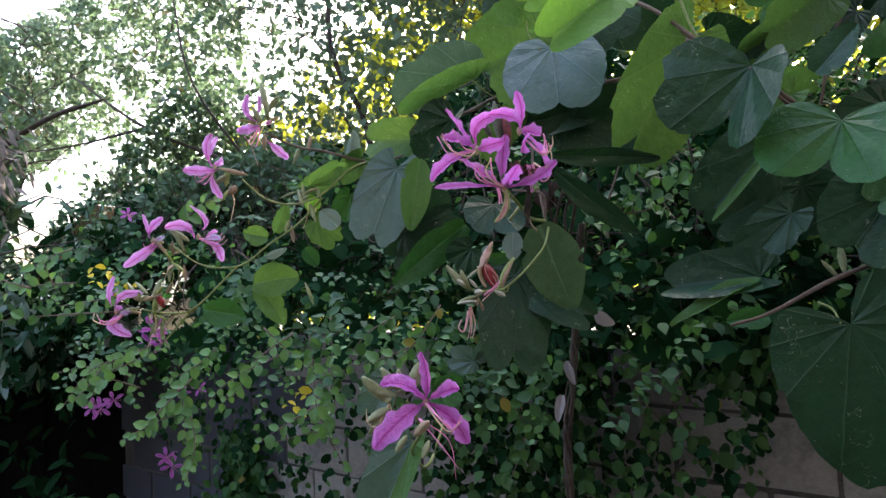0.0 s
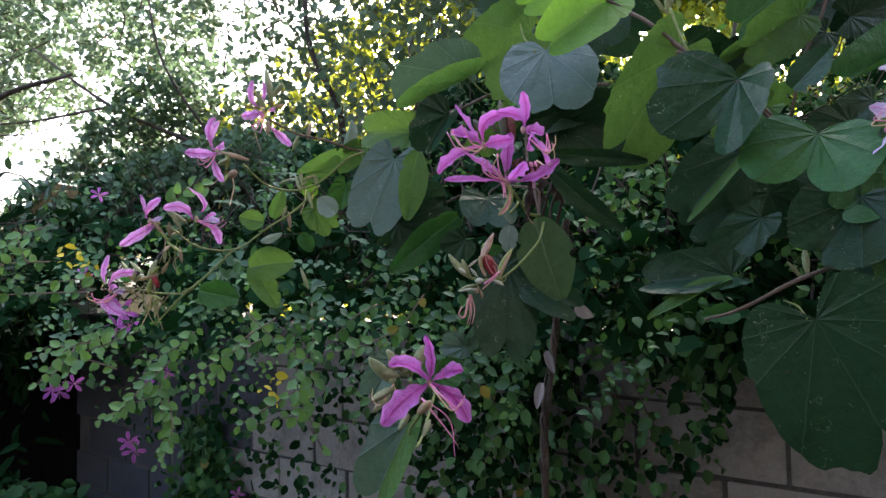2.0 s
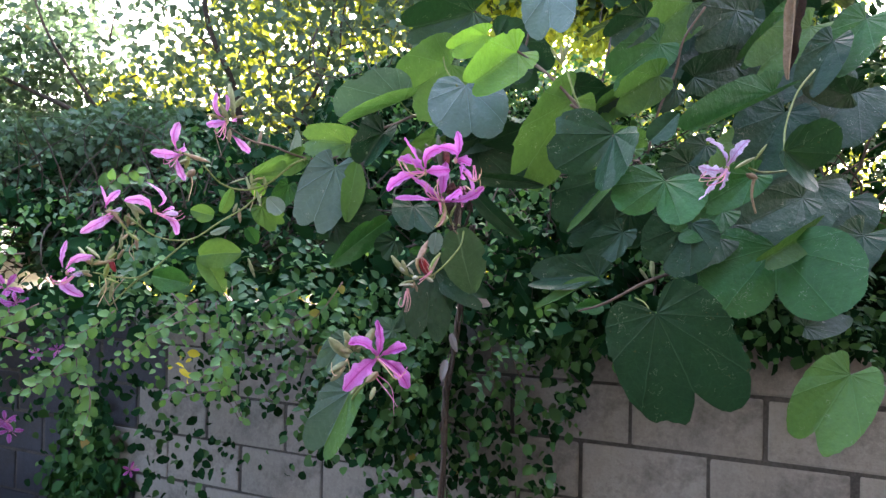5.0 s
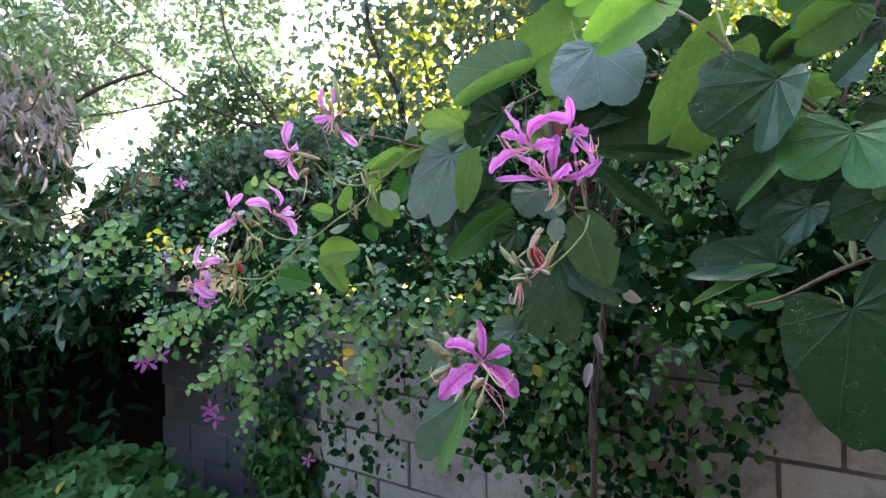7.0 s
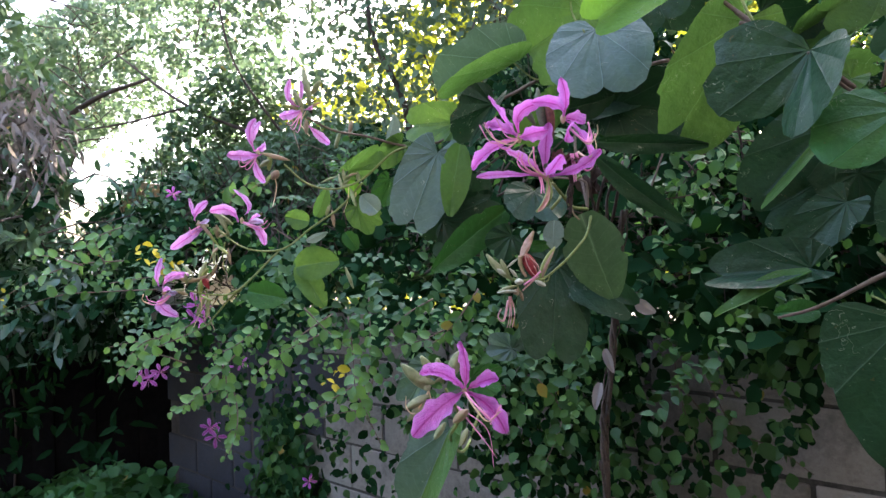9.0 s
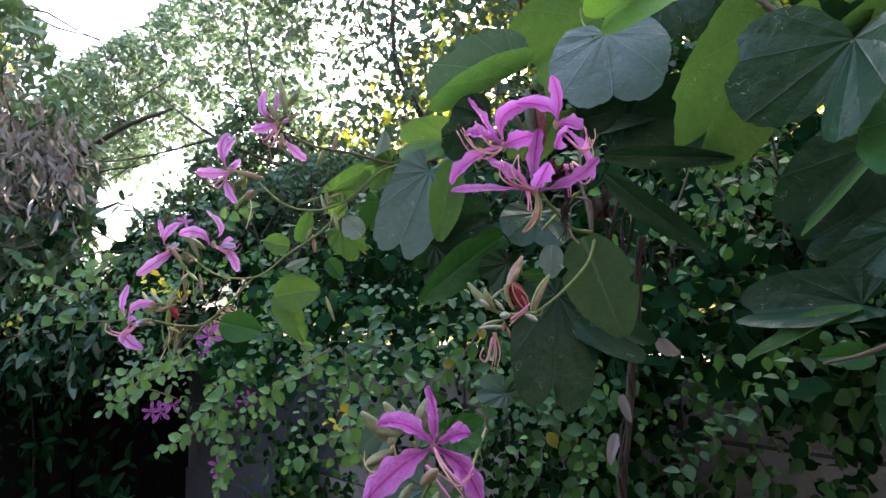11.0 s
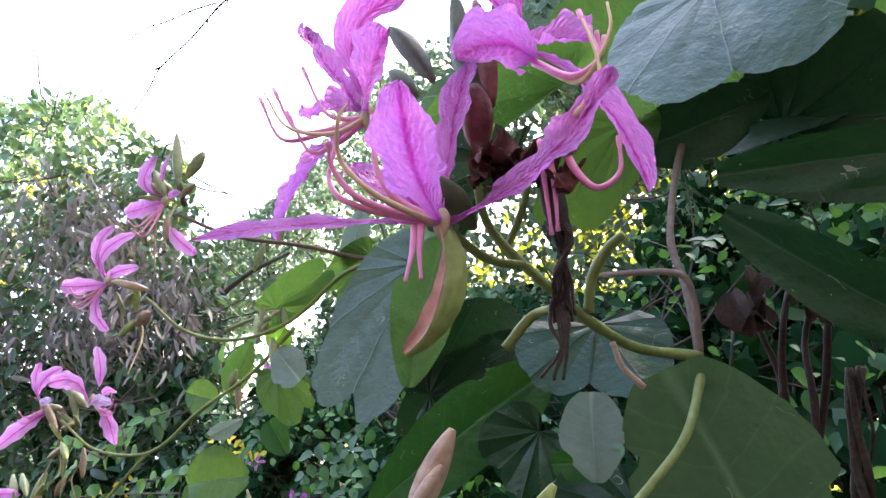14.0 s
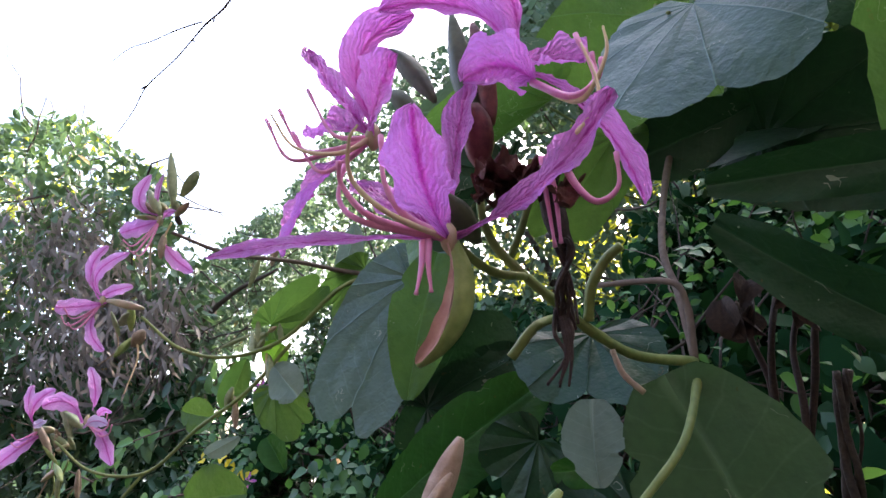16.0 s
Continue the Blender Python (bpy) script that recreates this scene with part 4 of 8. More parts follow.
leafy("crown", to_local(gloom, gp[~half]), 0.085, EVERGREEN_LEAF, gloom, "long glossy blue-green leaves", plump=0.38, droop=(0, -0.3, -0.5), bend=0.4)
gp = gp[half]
leafy("crown", to_local(gloom, gp), 0.10, DARK_LEAF, gloom, "long glossy leaves, blackish green with shade in the colour", plump=0.38, droop=(0, -0.3, -0.6), bend=0.4)
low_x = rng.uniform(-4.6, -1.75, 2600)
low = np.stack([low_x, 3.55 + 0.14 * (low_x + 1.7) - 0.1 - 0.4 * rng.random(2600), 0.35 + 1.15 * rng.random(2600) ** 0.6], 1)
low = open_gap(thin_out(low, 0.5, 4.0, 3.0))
leafy("crown", to_local(gloom, low), 0.085, DARK_LEAF, gloom, "long glossy leaves, blackish green with shade in the colour", plump=0.42, droop=(0, -0.3, -0.8), bend=0.4)
for k in range(4):
    part("stem", tube_mesh("stem", [(0.3 * k - 0.4, 0.1, 0), (0.3 * k - 0.3, 0.0, 0.8), (0.35 * k - 0.5, -0.1, 1.6)], 0.008, 0.004, BARK, 7, 5, None, 0.2, k), gloom)

# low growth at the foot of the wall
low_plants = thing("ground_ivy", "low leafy undergrowth at the foot of the wall", "undergrowth", by_wall(-2.6, -0.4, 0))
lu = rng.uniform(-5.2, -1.5, 6500)
lo = -0.08 - 0.55 * rng.random(6500)
lz = np.interp(lu, [-5.2, -3.4, -2.8, -2.2, -1.5], [0.20, 0.34, 0.52, 0.48, 0.3]) * rng.random(6500) ** 0.5
lp = by_wall_many(lu, lo, lz * (1 + 0.4 * field(by_wall_many(lu, lo, lz * 0), 3.0)))
for k in range(7):
    here = (lu > -5.2 + 0.53 * k) & (lu <= -5.2 + 0.53 * (k + 1))
    leafy("clump", to_local(low_plants, lp[here]), 0.060, IVY_LEAF, low_plants, "", droop=(0, -0.4, -0.3), face=(0, -0.5, 0.9), plump=0.85)

# ivy that climbs the wall in a column, heart-shaped leaves pressed flat
iu = -2.18 + 0.17 * rng.normal(size=900)
iz = 0.02 + 0.86 * rng.random(900)
keep = np.abs(iu + 2.18) < np.interp(iz, [0, 0.5, 0.75, 0.9], [0.34, 0.26, 0.16, 0.08])
ivy = at_wall(iu[keep] - 0.35, -0.02 - 0.07 * rng.random(keep.sum()), iz[keep])
leafy("clump", to_local(low_plants, ivy), 0.052, IVY_LEAF, low_plants, "heart-shaped ivy leaves up the wall", droop=(0, -0.1, -0.9), face=(-0.5, -0.9, 0.3), plump=0.95, spread=0.35)

# ---- the flowering shrub ----
shrub = thing("orchid_tree", "orchid tree with two-lobed green leaves and magenta flowers", "shrub")
counter = [100]


def add_leaf(base, tip, facing, width, material, fold=12, notch=0.22, curl=0.06, label="", under=None):
    m, length = frame_of(base, tip, facing)
    counter[0] += 1
    return part("leaf", lobed_leaf_mesh(length, width, notch, fold, curl, material, counter[0], under=under), shrub, label, m)


def add_oval(base, tip, facing, width, material, fold=8, curl=0.05, label=""):
    m, length = frame_of(base, tip, facing)
    counter[0] += 1
    return part("leaf", oval_leaf_mesh(length, width, fold, curl, material, counter[0]), shrub, label, m)


def stem(points, r0, r1, material=None, name="branch", label="", owner=None):
    counter[0] += 1
    return part(name, tube_mesh(name, points, r0, r1, material or STALK, 8, 6, None, 0.18, counter[0]), owner or shrub, label)


def flower_at(centre, label="", r=0.0035, material=None):
    """The cup of a flower, which carries its petals and filaments."""
    c = Vector(centre)
    me = spindle_mesh("flower", c - Vector((0, 0, r * 1.6)), c + Vector((0, 0, r * 1.6)), (0, 0, 0), r, material or CALYX)
    return part("flower", me, shrub, label)


def petal(flower, base, tip, bow, facing, width, material=None, cup=0.25, ruffle=1.0, belly=0.58, claw=0.16):
    counter[0] += 1
    return part("petal", petal_mesh(base, tip, bow, facing, width, material or PETAL, counter[0], cup, ruffle, claw, belly=belly), flower)


def filament(flower, points, r=0.0008, material=None, anther=True, name="stamen"):
    counter[0] += 1

    def swell(s):
        return 1 + (0.5 if anther and s > 0.92 else 0) + 0.6 * (1 - s) - 0.35 * s
    return part(name, tube_mesh(name, points, r, r * 0.8, material or STAMEN, 6, 6, swell, 0.05, counter[0]), flower)


def bud(base, tip, r, material=None, bow=(0, 0, 0), name="bud", owner=None):
    counter[0] += 1
    return part(name, spindle_mesh(name, base, tip, bow, r, material or BUD, 12, counter[0]), owner or shrub)


def small_flower(centre, size, facing, turn, material=None, label="", owner=None):
    """A whole open flower: five spreading petals, three curled stamens and a style."""
    c, n = Vector(centre), Vector(facing).normalized()
    a = n.cross(Vector((0, 0, 1))).normalized()
    b = a.cross(n)
    f = part("flower", spindle_mesh("flower", c - n * 0.012, c + n * 0.004, (0, 0, 0), 0.004, CALYX), owner or shrub, label)
    for k, (w, reach) in enumerate(((0, 1.0), (62, 0.95), (140, 1.05), (220, 1.0), (298, 0.95))):
        w = radians(w + turn)
        d = a * math.sin(w) + b * math.cos(w)
        petal(f, c, c + d * size * 0.5 * reach + n * size * 0.08, n * size * 0.10, n, size * 0.17, material)
    for k in range(3):
        w = radians(150 + 30 * k + turn)
        d = a * math.sin(w) + b * math.cos(w)
        filament(f, [c, c + d * size * 0.18 + n * size * 0.12, c + d * size * 0.34 + n * size * 0.2, c + d * size * 0.36 + n * size * 0.3], 0.0008)
    return f
# large leaves, upper middle
add_leaf((0.262, 1.060, 1.984), (0.142, 1.000, 1.880), (0.503, -0.848, -0.167), 0.185, LEAF_OLIVE, 14, 0.06, 0.06)
add_leaf((0.128, 0.970, 1.868), (0.002, 0.990, 1.810), (-0.023, -0.960, -0.280), 0.17, LEAF_PALE, (116, 4), 0.04, 0.06, under=LEAF_OLIVE)
add_leaf((0.083, 0.950, 1.792), (0.034, 0.930, 1.720), (-0.078, -0.945, 0.317), 0.12, LEAF_DARK, 45, 0.06, 0.06)
add_leaf((0.024, 1.000, 1.775), (-0.072, 1.050, 1.784), (-0.466, -0.884, -0.047), 0.085, LEAF_OLIVE, 20, 0.06, 0.06)
add_oval((-0.101, 1.000, 1.738), (-0.084, 1.000, 1.794), (0.605, -0.774, -0.186), 0.035, LEAF_WHITE, 40, 0.06)
add_leaf((0.253, 0.930, 1.901), (0.243, 0.860, 1.787), (-0.274, -0.809, 0.521), 0.176, LEAF_PALE, 5, 0.0, 0.1)
add_leaf((0.340, 0.970, 1.816), (0.207, 0.930, 1.769), (0.133, -0.908, 0.397), 0.085, LEAF_PALE, 25, 0.06, 0.06)
add_leaf((0.342, 0.870, 1.963), (0.214, 0.800, 1.865), (0.173, -0.895, 0.411), 0.115, LEAF_YOUNG, 35, 0.06, 0.06)
add_leaf((0.286, 0.900, 2.001), (0.195, 0.860, 1.946), (0.399, -0.917, 0.006), 0.06, LEAF_YOUNG, 15, 0.06, 0.06)
add_leaf((0.311, 1.050, 2.109), (0.152, 1.060, 2.050), (0.042, -0.961, -0.274), 0.12, LEAF_DARK, 20, 0.06, 0.06)
add_leaf((0.467, 0.980, 2.150), (0.448, 0.930, 2.032), (-0.482, -0.776, 0.407), 0.13, LEAF_PALE, 15, 0.06, 0.06)
add_leaf((0.400, 1.120, 2.081), (0.508, 1.080, 1.989), (-0.511, -0.826, -0.238), 0.16, LEAF_DARK, 15, 0.06, 0.06)
add_leaf((0.362, 1.000, 2.001), (0.386, 0.980, 1.925), (-0.630, -0.777, 0.004), 0.13, LEAF_DARK, 15, 0.06, 0.06)
# large leaves on the right-hand side
add_leaf((0.428, 0.800, 1.856), (0.330, 0.820, 1.693), (0.187, -0.955, -0.230), 0.160, LEAF_OLIVE, (6, 14), 0.12, 0.06)
add_leaf((0.422, 0.640, 1.760), (0.390, 0.670, 1.675), (-0.527, -0.844, -0.097), 0.189, LEAF_COOL, (64, 0), 0.34, 0.03)
add_oval((0.540, 0.700, 1.767), (0.570, 0.660, 1.815), (-0.811, -0.585, 0.028), 0.050, LEAF_COOL, 12, 0.05)
add_leaf((0.486, 0.585, 1.676), (0.449, 0.570, 1.609), (-0.377, -0.837, 0.396), 0.141, LEAF_MID, (30, 4), 0.36, 0.06)
add_leaf((0.666, 1.020, 1.743), (0.564, 1.060, 1.616), (-0.377, -0.926, 0.010), 0.163, LEAF_DARK, (80, 5), 0.05, 0.06, under=LEAF_OLIVE)
add_leaf((0.732, 1.080, 1.677), (0.588, 1.100, 1.600), (-0.259, -0.935, 0.241), 0.117, LEAF_DARK, 14, 0.06, 0.06)
add_leaf((0.566, 0.910, 1.503), (0.446, 1.000, 1.493), (-0.568, -0.702, 0.429), 0.115, LEAF_DARK, 40, 0.06, 0.06)
add_oval((0.560, 0.900, 1.499), (0.423, 0.940, 1.436), (-0.468, -0.277, 0.839), 0.05, LEAF_OLIVE, 30, 0.06)
add_oval((0.541, 0.850, 1.442), (0.476, 0.850, 1.441), (-0.003, -0.964, 0.266), 0.037, LEAF_MID, 20, 0.06)
add_leaf((0.633, 0.920, 1.605), (0.558, 0.950, 1.526), (-0.567, -0.788, 0.240), 0.086, LEAF_DARK, 20, 0.06, 0.06)
add_leaf((0.654, 0.720, 1.617), (0.596, 0.740, 1.531), (-0.496, -0.857, 0.140), 0.15, LEAF_DARK, 15, 0.06, 0.06)
add_leaf((0.533, 0.664, 1.446), (0.622, 0.630, 1.255), (-0.548, -0.830, -0.106), 0.215, LEAF_COOL, 9, 0.245, 0.06, label="large deep green two-lobed leaf hanging before the wall")
add_oval((0.184, 0.920, 1.769), (0.270, 0.900, 1.783), (-0.088, -0.799, -0.595), 0.055, LEAF_COOL, 14, 0.06)
add_oval((0.221, 0.820, 1.676), (0.344, 0.830, 1.576), (-0.260, -0.878, -0.402), 0.037, LEAF_COOL, 14, 0.05)
add_oval((0.221, 0.820, 1.698), (0.367, 0.790, 1.680), (-0.236, -0.825, -0.514), 0.031, LEAF_COOL, 14, 0.05)
add_leaf((0.284, 0.950, 1.781), (0.426, 0.900, 1.752), (-0.362, -0.906, -0.219), 0.14, LEAF_DARK, 20, 0.06, 0.06)
add_leaf((0.747, 0.950, 2.057), (0.618, 0.950, 1.956), (-0.081, -0.991, 0.104), 0.13, LEAF_MID, 20, 0.06, 0.06)
add_leaf((1.020, 1.000, 2.194), (0.884, 1.000, 2.100), (-0.063, -0.994, 0.091), 0.14, LEAF_DARK, 12, 0.06, 0.06)
add_leaf((0.890, 1.000, 2.007), (1.061, 1.000, 2.051), (0.039, -0.988, -0.150), 0.12, LEAF_DARK, 14, 0.06, 0.06)
add_leaf((0.960, 0.820, 1.927), (0.709, 0.800, 1.811), (0.014, -0.990, 0.140), 0.135, LEAF_MID, (100, 6), 0.04, 0.06, under=LEAF_MID)
add_leaf((0.895, 1.020, 2.204), (0.699, 1.020, 2.049), (-0.069, -0.994, 0.087), 0.15, LEAF_OLIVE, (14, 30), 0.06, 0.06)
add_leaf((0.822, 1.060, 2.065), (0.693, 1.060, 1.981), (-0.042, -0.997, 0.064), 0.095, LEAF_OLIVE, (10, 40), 0.06, 0.06)
add_leaf((0.732, 1.000, 1.960), (0.596, 1.000, 1.887), (-0.022, -0.999, 0.041), 0.09, LEAF_OLIVE, (10, 45), 0.06, 0.06)
add_leaf((1.118, 1.050, 2.210), (0.957, 1.050, 2.127), (0.004, -1.000, -0.007), 0.13, LEAF_DARK, 12, 0.06, 0.06)
add_leaf((1.031, 1.020, 2.064), (0.897, 1.020, 1.985), (-0.061, -0.993, 0.104), 0.12, LEAF_DARK, 12, 0.06, 0.06)
add_leaf((1.170, 0.980, 2.207), (1.024, 0.980, 2.060), (-0.263, -0.929, 0.261), 0.085, LEAF_MID, (20, 50), 0.06, 0.06)
add_leaf((0.886, 0.950, 1.825), (0.801, 0.950, 1.779), (-0.095, -0.979, 0.178), 0.075, LEAF_DARK, 15, 0.06, 0.06)
add_leaf((1.167, 1.150, 2.176), (1.278, 1.150, 2.060), (-0.518, -0.697, -0.495), 0.12, LEAF_DARK, 15, 0.06, 0.06)
add_leaf((1.081, 0.900, 2.045), (1.000, 0.900, 1.976), (-0.231, -0.935, 0.270), 0.06, LEAF_MID, 30, 0.06, 0.06)
add_leaf((1.361, 0.950, 2.190), (1.284, 0.950, 2.063), (-0.545, -0.770, 0.331), 0.11, LEAF_COOL, 20, 0.06, 0.06)
add_leaf((1.296, 0.900, 1.979), (1.151, 0.900, 1.992), (-0.040, -0.891, -0.452), 0.09, LEAF_DARK, 20, 0.06, 0.06)
add_leaf((0.930, 1.150, 2.231), (0.859, 1.150, 2.153), (-0.182, -0.969, 0.165), 0.1, LEAF_DARK, 15, 0.06, 0.06)
add_leaf((0.768, 0.610, 1.750), (0.832, 0.600, 1.710), (-0.405, -0.794, -0.452), 0.177, LEAF_COOL, (4, 74), 0.12, 0.06)
add_leaf((1.112, 0.860, 2.115), (0.939, 0.860, 1.986), (-0.259, -0.901, 0.347), 0.12, LEAF_OLIVE, 22, 0.06, 0.06)
add_leaf((1.114, 0.800, 2.061), (1.033, 0.800, 1.939), (-0.612, -0.678, 0.407), 0.1, LEAF_DARK, 22, 0.06, 0.06)
add_leaf((0.950, 0.800, 1.577), (0.893, 0.740, 1.421), (-0.667, -0.581, 0.467), 0.304, LEAF_MID, (14, 20), 0.36, 0.08)
add_leaf((1.035, 0.780, 1.619), (0.858, 0.740, 1.539), (0.154, -0.977, 0.150), 0.08, LEAF_OLIVE, 35, 0.06, 0.06)
add_leaf((0.840, 0.850, 1.595), (0.673, 0.840, 1.538), (-0.032, -0.964, 0.262), 0.11, LEAF_DARK, 15, 0.06, 0.06)
add_leaf((0.730, 0.720, 1.645), (0.614, 0.720, 1.592), (-0.116, -0.960, 0.254), 0.085, LEAF_MID, 20, 0.06, 0.06)
add_leaf((1.026, 0.800, 1.691), (0.872, 0.800, 1.630), (-0.102, -0.961, 0.258), 0.11, LEAF_DARK, 20, 0.06, 0.06)
add_leaf((0.737, 0.450, 1.367), (0.649, 0.450, 1.266), (-0.579, -0.645, 0.499), 0.115, LEAF_OLIVE, 15, 0.06, 0.06)
add_leaf((0.748, 0.660, 1.710), (0.647, 0.680, 1.651), (-0.289, -0.941, 0.174), 0.085, LEAF_MID, 20, 0.06, 0.06)
add_leaf((1.136, 0.740, 1.606), (0.995, 0.740, 1.485), (-0.412, -0.771, 0.484), 0.12, LEAF_DARK, 20, 0.06, 0.06)
add_leaf((1.217, 0.800, 2.126), (1.098, 0.800, 1.983), (-0.431, -0.829, 0.357), 0.12, LEAF_MID, 20, 0.06, 0.06)
add_leaf((0.708, 0.950, 2.115), (0.619, 0.970, 2.059), (-0.148, -0.982, -0.114), 0.1, LEAF_DARK, 20, 0.06, 0.06)
add_leaf((1.153, 0.900, 1.383), (1.297, 0.900, 1.422), (-0.105, -0.916, 0.388), 0.1, LEAF_DARK, 20, 0.06, 0.06)
add_leaf((0.961, 1.100, 2.208), (0.856, 1.100, 2.091), (-0.215, -0.958, 0.191), 0.12, LEAF_DARK, 15, 0.06, 0.06)
add_leaf((0.709, 0.900, 1.962), (0.599, 0.900, 1.898), (0.015, -1.000, -0.025), 0.11, LEAF_OLIVE, (10, 35), 0.06, 0.06)
add_leaf((0.797, 0.950, 1.953), (0.737, 0.950, 1.913), (-0.041, -0.997, 0.062), 0.075, LEAF_DARK, 15, 0.06, 0.06)
add_leaf((0.571, 0.800, 1.769), (0.508, 0.840, 1.722), (-0.526, -0.850, -0.015), 0.069, LEAF_OLIVE, (40, 10), 0.06, 0.06)
add_leaf((0.700, 1.000, 1.943), (0.608, 1.000, 1.901), (0.039, -0.995, -0.087), 0.085, LEAF_DARK, 15, 0.06, 0.06)
add_leaf((0.559, 0.850, 1.812), (0.664, 0.860, 1.800), (-0.010, -0.736, -0.677), 0.051, LEAF_OLIVE, 14, 0.06, 0.06)
add_leaf((0.579, 1.050, 1.965), (0.663, 1.050, 1.916), (-0.260, -0.857, -0.444), 0.1, LEAF_DARK, 15, 0.06, 0.06)
add_leaf((0.753, 0.850, 1.757), (0.680, 0.850, 1.738), (0.010, -0.999, -0.038), 0.08, LEAF_DARK, 15, 0.06, 0.06)
add_leaf((0.707, 1.000, 1.659), (0.763, 1.000, 1.585), (-0.409, -0.858, -0.310), 0.1, LEAF_DARK, 15, 0.06, 0.06)
add_leaf((1.268, 0.980, 1.757), (1.024, 0.950, 1.598), (-0.280, -0.768, 0.576), 0.228, LEAF_DARK, 12, 0.06, 0.06)
add_leaf((1.387, 0.980, 1.719), (1.210, 0.950, 1.565), (-0.253, -0.852, 0.457), 0.208, LEAF_DARK, 14, 0.06, 0.06)
add_leaf((0.950, 0.980, 1.729), (0.790, 0.960, 1.615), (-0.258, -0.823, 0.506), 0.160, LEAF_DARK, 14, 0.06, 0.06)
add_leaf((1.443, 1.000, 2.027), (1.245, 0.980, 1.873), (-0.242, -0.873, 0.424), 0.237, LEAF_DARK, 14, 0.06, 0.06)
add_leaf((1.208, 1.020, 1.951), (1.071, 1.000, 1.779), (-0.411, -0.808, 0.423), 0.218, LEAF_DARK, 14, 0.06, 0.06)
add_leaf((1.139, 1.050, 1.864), (0.968, 1.000, 1.732), (0.023, -0.944, 0.328), 0.178, LEAF_OLIVE, 14, 0.06, 0.06)
add_leaf((1.281, 0.920, 1.587), (1.151, 0.900, 1.445), (-0.566, -0.567, 0.598), 0.197, LEAF_DARK, 14, 0.06, 0.06)
add_leaf((0.971, 0.950, 1.633), (0.781, 0.930, 1.526), (-0.129, -0.909, 0.395), 0.165, LEAF_DARK, 16, 0.06, 0.06)
add_leaf((1.059, 1.100, 2.152), (0.988, 1.080, 2.005), (-0.479, -0.809, 0.340), 0.187, LEAF_DARK, 12, 0.06, 0.06)
add_leaf((1.346, 1.100, 2.187), (1.176, 1.050, 2.000), (-0.306, -0.812, 0.496), 0.203, LEAF_DARK, 12, 0.06, 0.06)
add_leaf((0.958, 1.150, 2.188), (0.800, 1.100, 2.020), (-0.098, -0.925, 0.368), 0.198, LEAF_DARK, 12, 0.06, 0.06)
add_leaf((0.703, 1.050, 1.724), (0.760, 1.000, 1.590), (-0.630, -0.776, 0.018), 0.156, LEAF_DARK, 12, 0.06, 0.06)
# unseen leaves and branches added overhead, to shade the right-hand side
over = random.Random(23)
over_shapes = [lobed_leaf_mesh(0.11, 0.12 + 0.008 * k, 0.10, 12, 0.06, (LEAF_DARK, LEAF_MID, LEAF_COOL)[k % 3], 60 + k, 16, 4) for k in range(6)]
for k in range(170):
    q = Vector((over.uniform(0.35, 2.3), over.uniform(-0.5, 1.4), over.uniform(2.45, 3.2)))
    if k % 3 == 0:
        q = Vector((over.uniform(0.5, 1.8), over.uniform(1.0, 1.8), over.uniform(2.35, 2.8)))
    if q.x < 0.75 and q.z < 2.6:
        q.z += 0.35
    m, _ = frame_of(q, q + Vector((over.gauss(0, 0.7), over.gauss(0, 0.7), over.gauss(-0.4, 0.3))), (over.gauss(0, 0.25), over.gauss(0, 0.25), 1.0))
    part("leaf", over_shapes[k % 6], shrub, "", m @ Matrix.Scale(over.uniform(0.8, 1.35), 4))
for k in range(7):
    q = Vector((0.9 + 0.2 * k, over.uniform(-0.2, 1.0), 2.3))
    stem([(1.5, 0.9, 1.9), q.lerp(Vector((1.5, 0.9, 2.0)), 0.4), q + Vector((0, 0, 0.3)), q + Vector((-0.2, -0.1, 0.7))], 0.007, 0.003, TWIG, "branch")
# large leaves in the middle
add_leaf((-0.012, 0.965, 1.718), (-0.061, 0.930, 1.592), (0.026, -0.966, 0.257), 0.113, LEAF_PALE, (10, 4), 0, 0.05)
add_oval((0.026, 0.930, 1.724), (0.007, 0.900, 1.607), (0.300, -0.935, 0.190), 0.052, LEAF_OLIVE, 10, 0.06)
add_leaf((-0.007, 0.980, 1.606), (0.083, 0.960, 1.641), (-0.113, -0.959, -0.259), 0.12, LEAF_DARK, 15, 0.06, 0.06)
add_leaf((0.066, 0.980, 1.622), (-0.032, 1.000, 1.565), (-0.121, -0.983, -0.136), 0.09, LEAF_DARK, 20, 0.06, 0.06)
add_oval((0.097, 0.950, 1.615), (-0.022, 0.900, 1.520), (0.437, -0.896, -0.078), 0.06, LEAF_MID, 12, 0.06)
add_leaf((0.141, 0.920, 1.642), (0.135, 0.880, 1.592), (0.126, -0.778, 0.615), 0.1, LEAF_DARK, 8, 0.15, 0.06)
add_oval((0.149, 0.785, 1.586), (0.147, 0.790, 1.546), (-0.000, -0.992, -0.125), 0.03, LEAF_WHITE, 10, 0.06)
add_oval((0.183, 0.770, 1.593), (0.235, 0.820, 1.472), (-0.28, -0.92, -0.02), 0.082, LEAF_GREY, 5, 0.02)
add_leaf((0.158, 0.870, 1.523), (0.270, 0.840, 1.454), (-0.204, -0.974, 0.094), 0.069, LEAF_DARK, 16, 0.06, 0.06)
add_leaf((0.161, 0.860, 1.526), (0.146, 0.820, 1.389), (0.196, -0.947, 0.254), 0.121, LEAF_DARK, (-6, 10), 0.12, 0.1)
add_leaf((0.100, 0.900, 1.572), (0.068, 0.900, 1.547), (-0.009, -1.000, 0.011), 0.06, LEAF_DARK, 15, 0.06, 0.06)
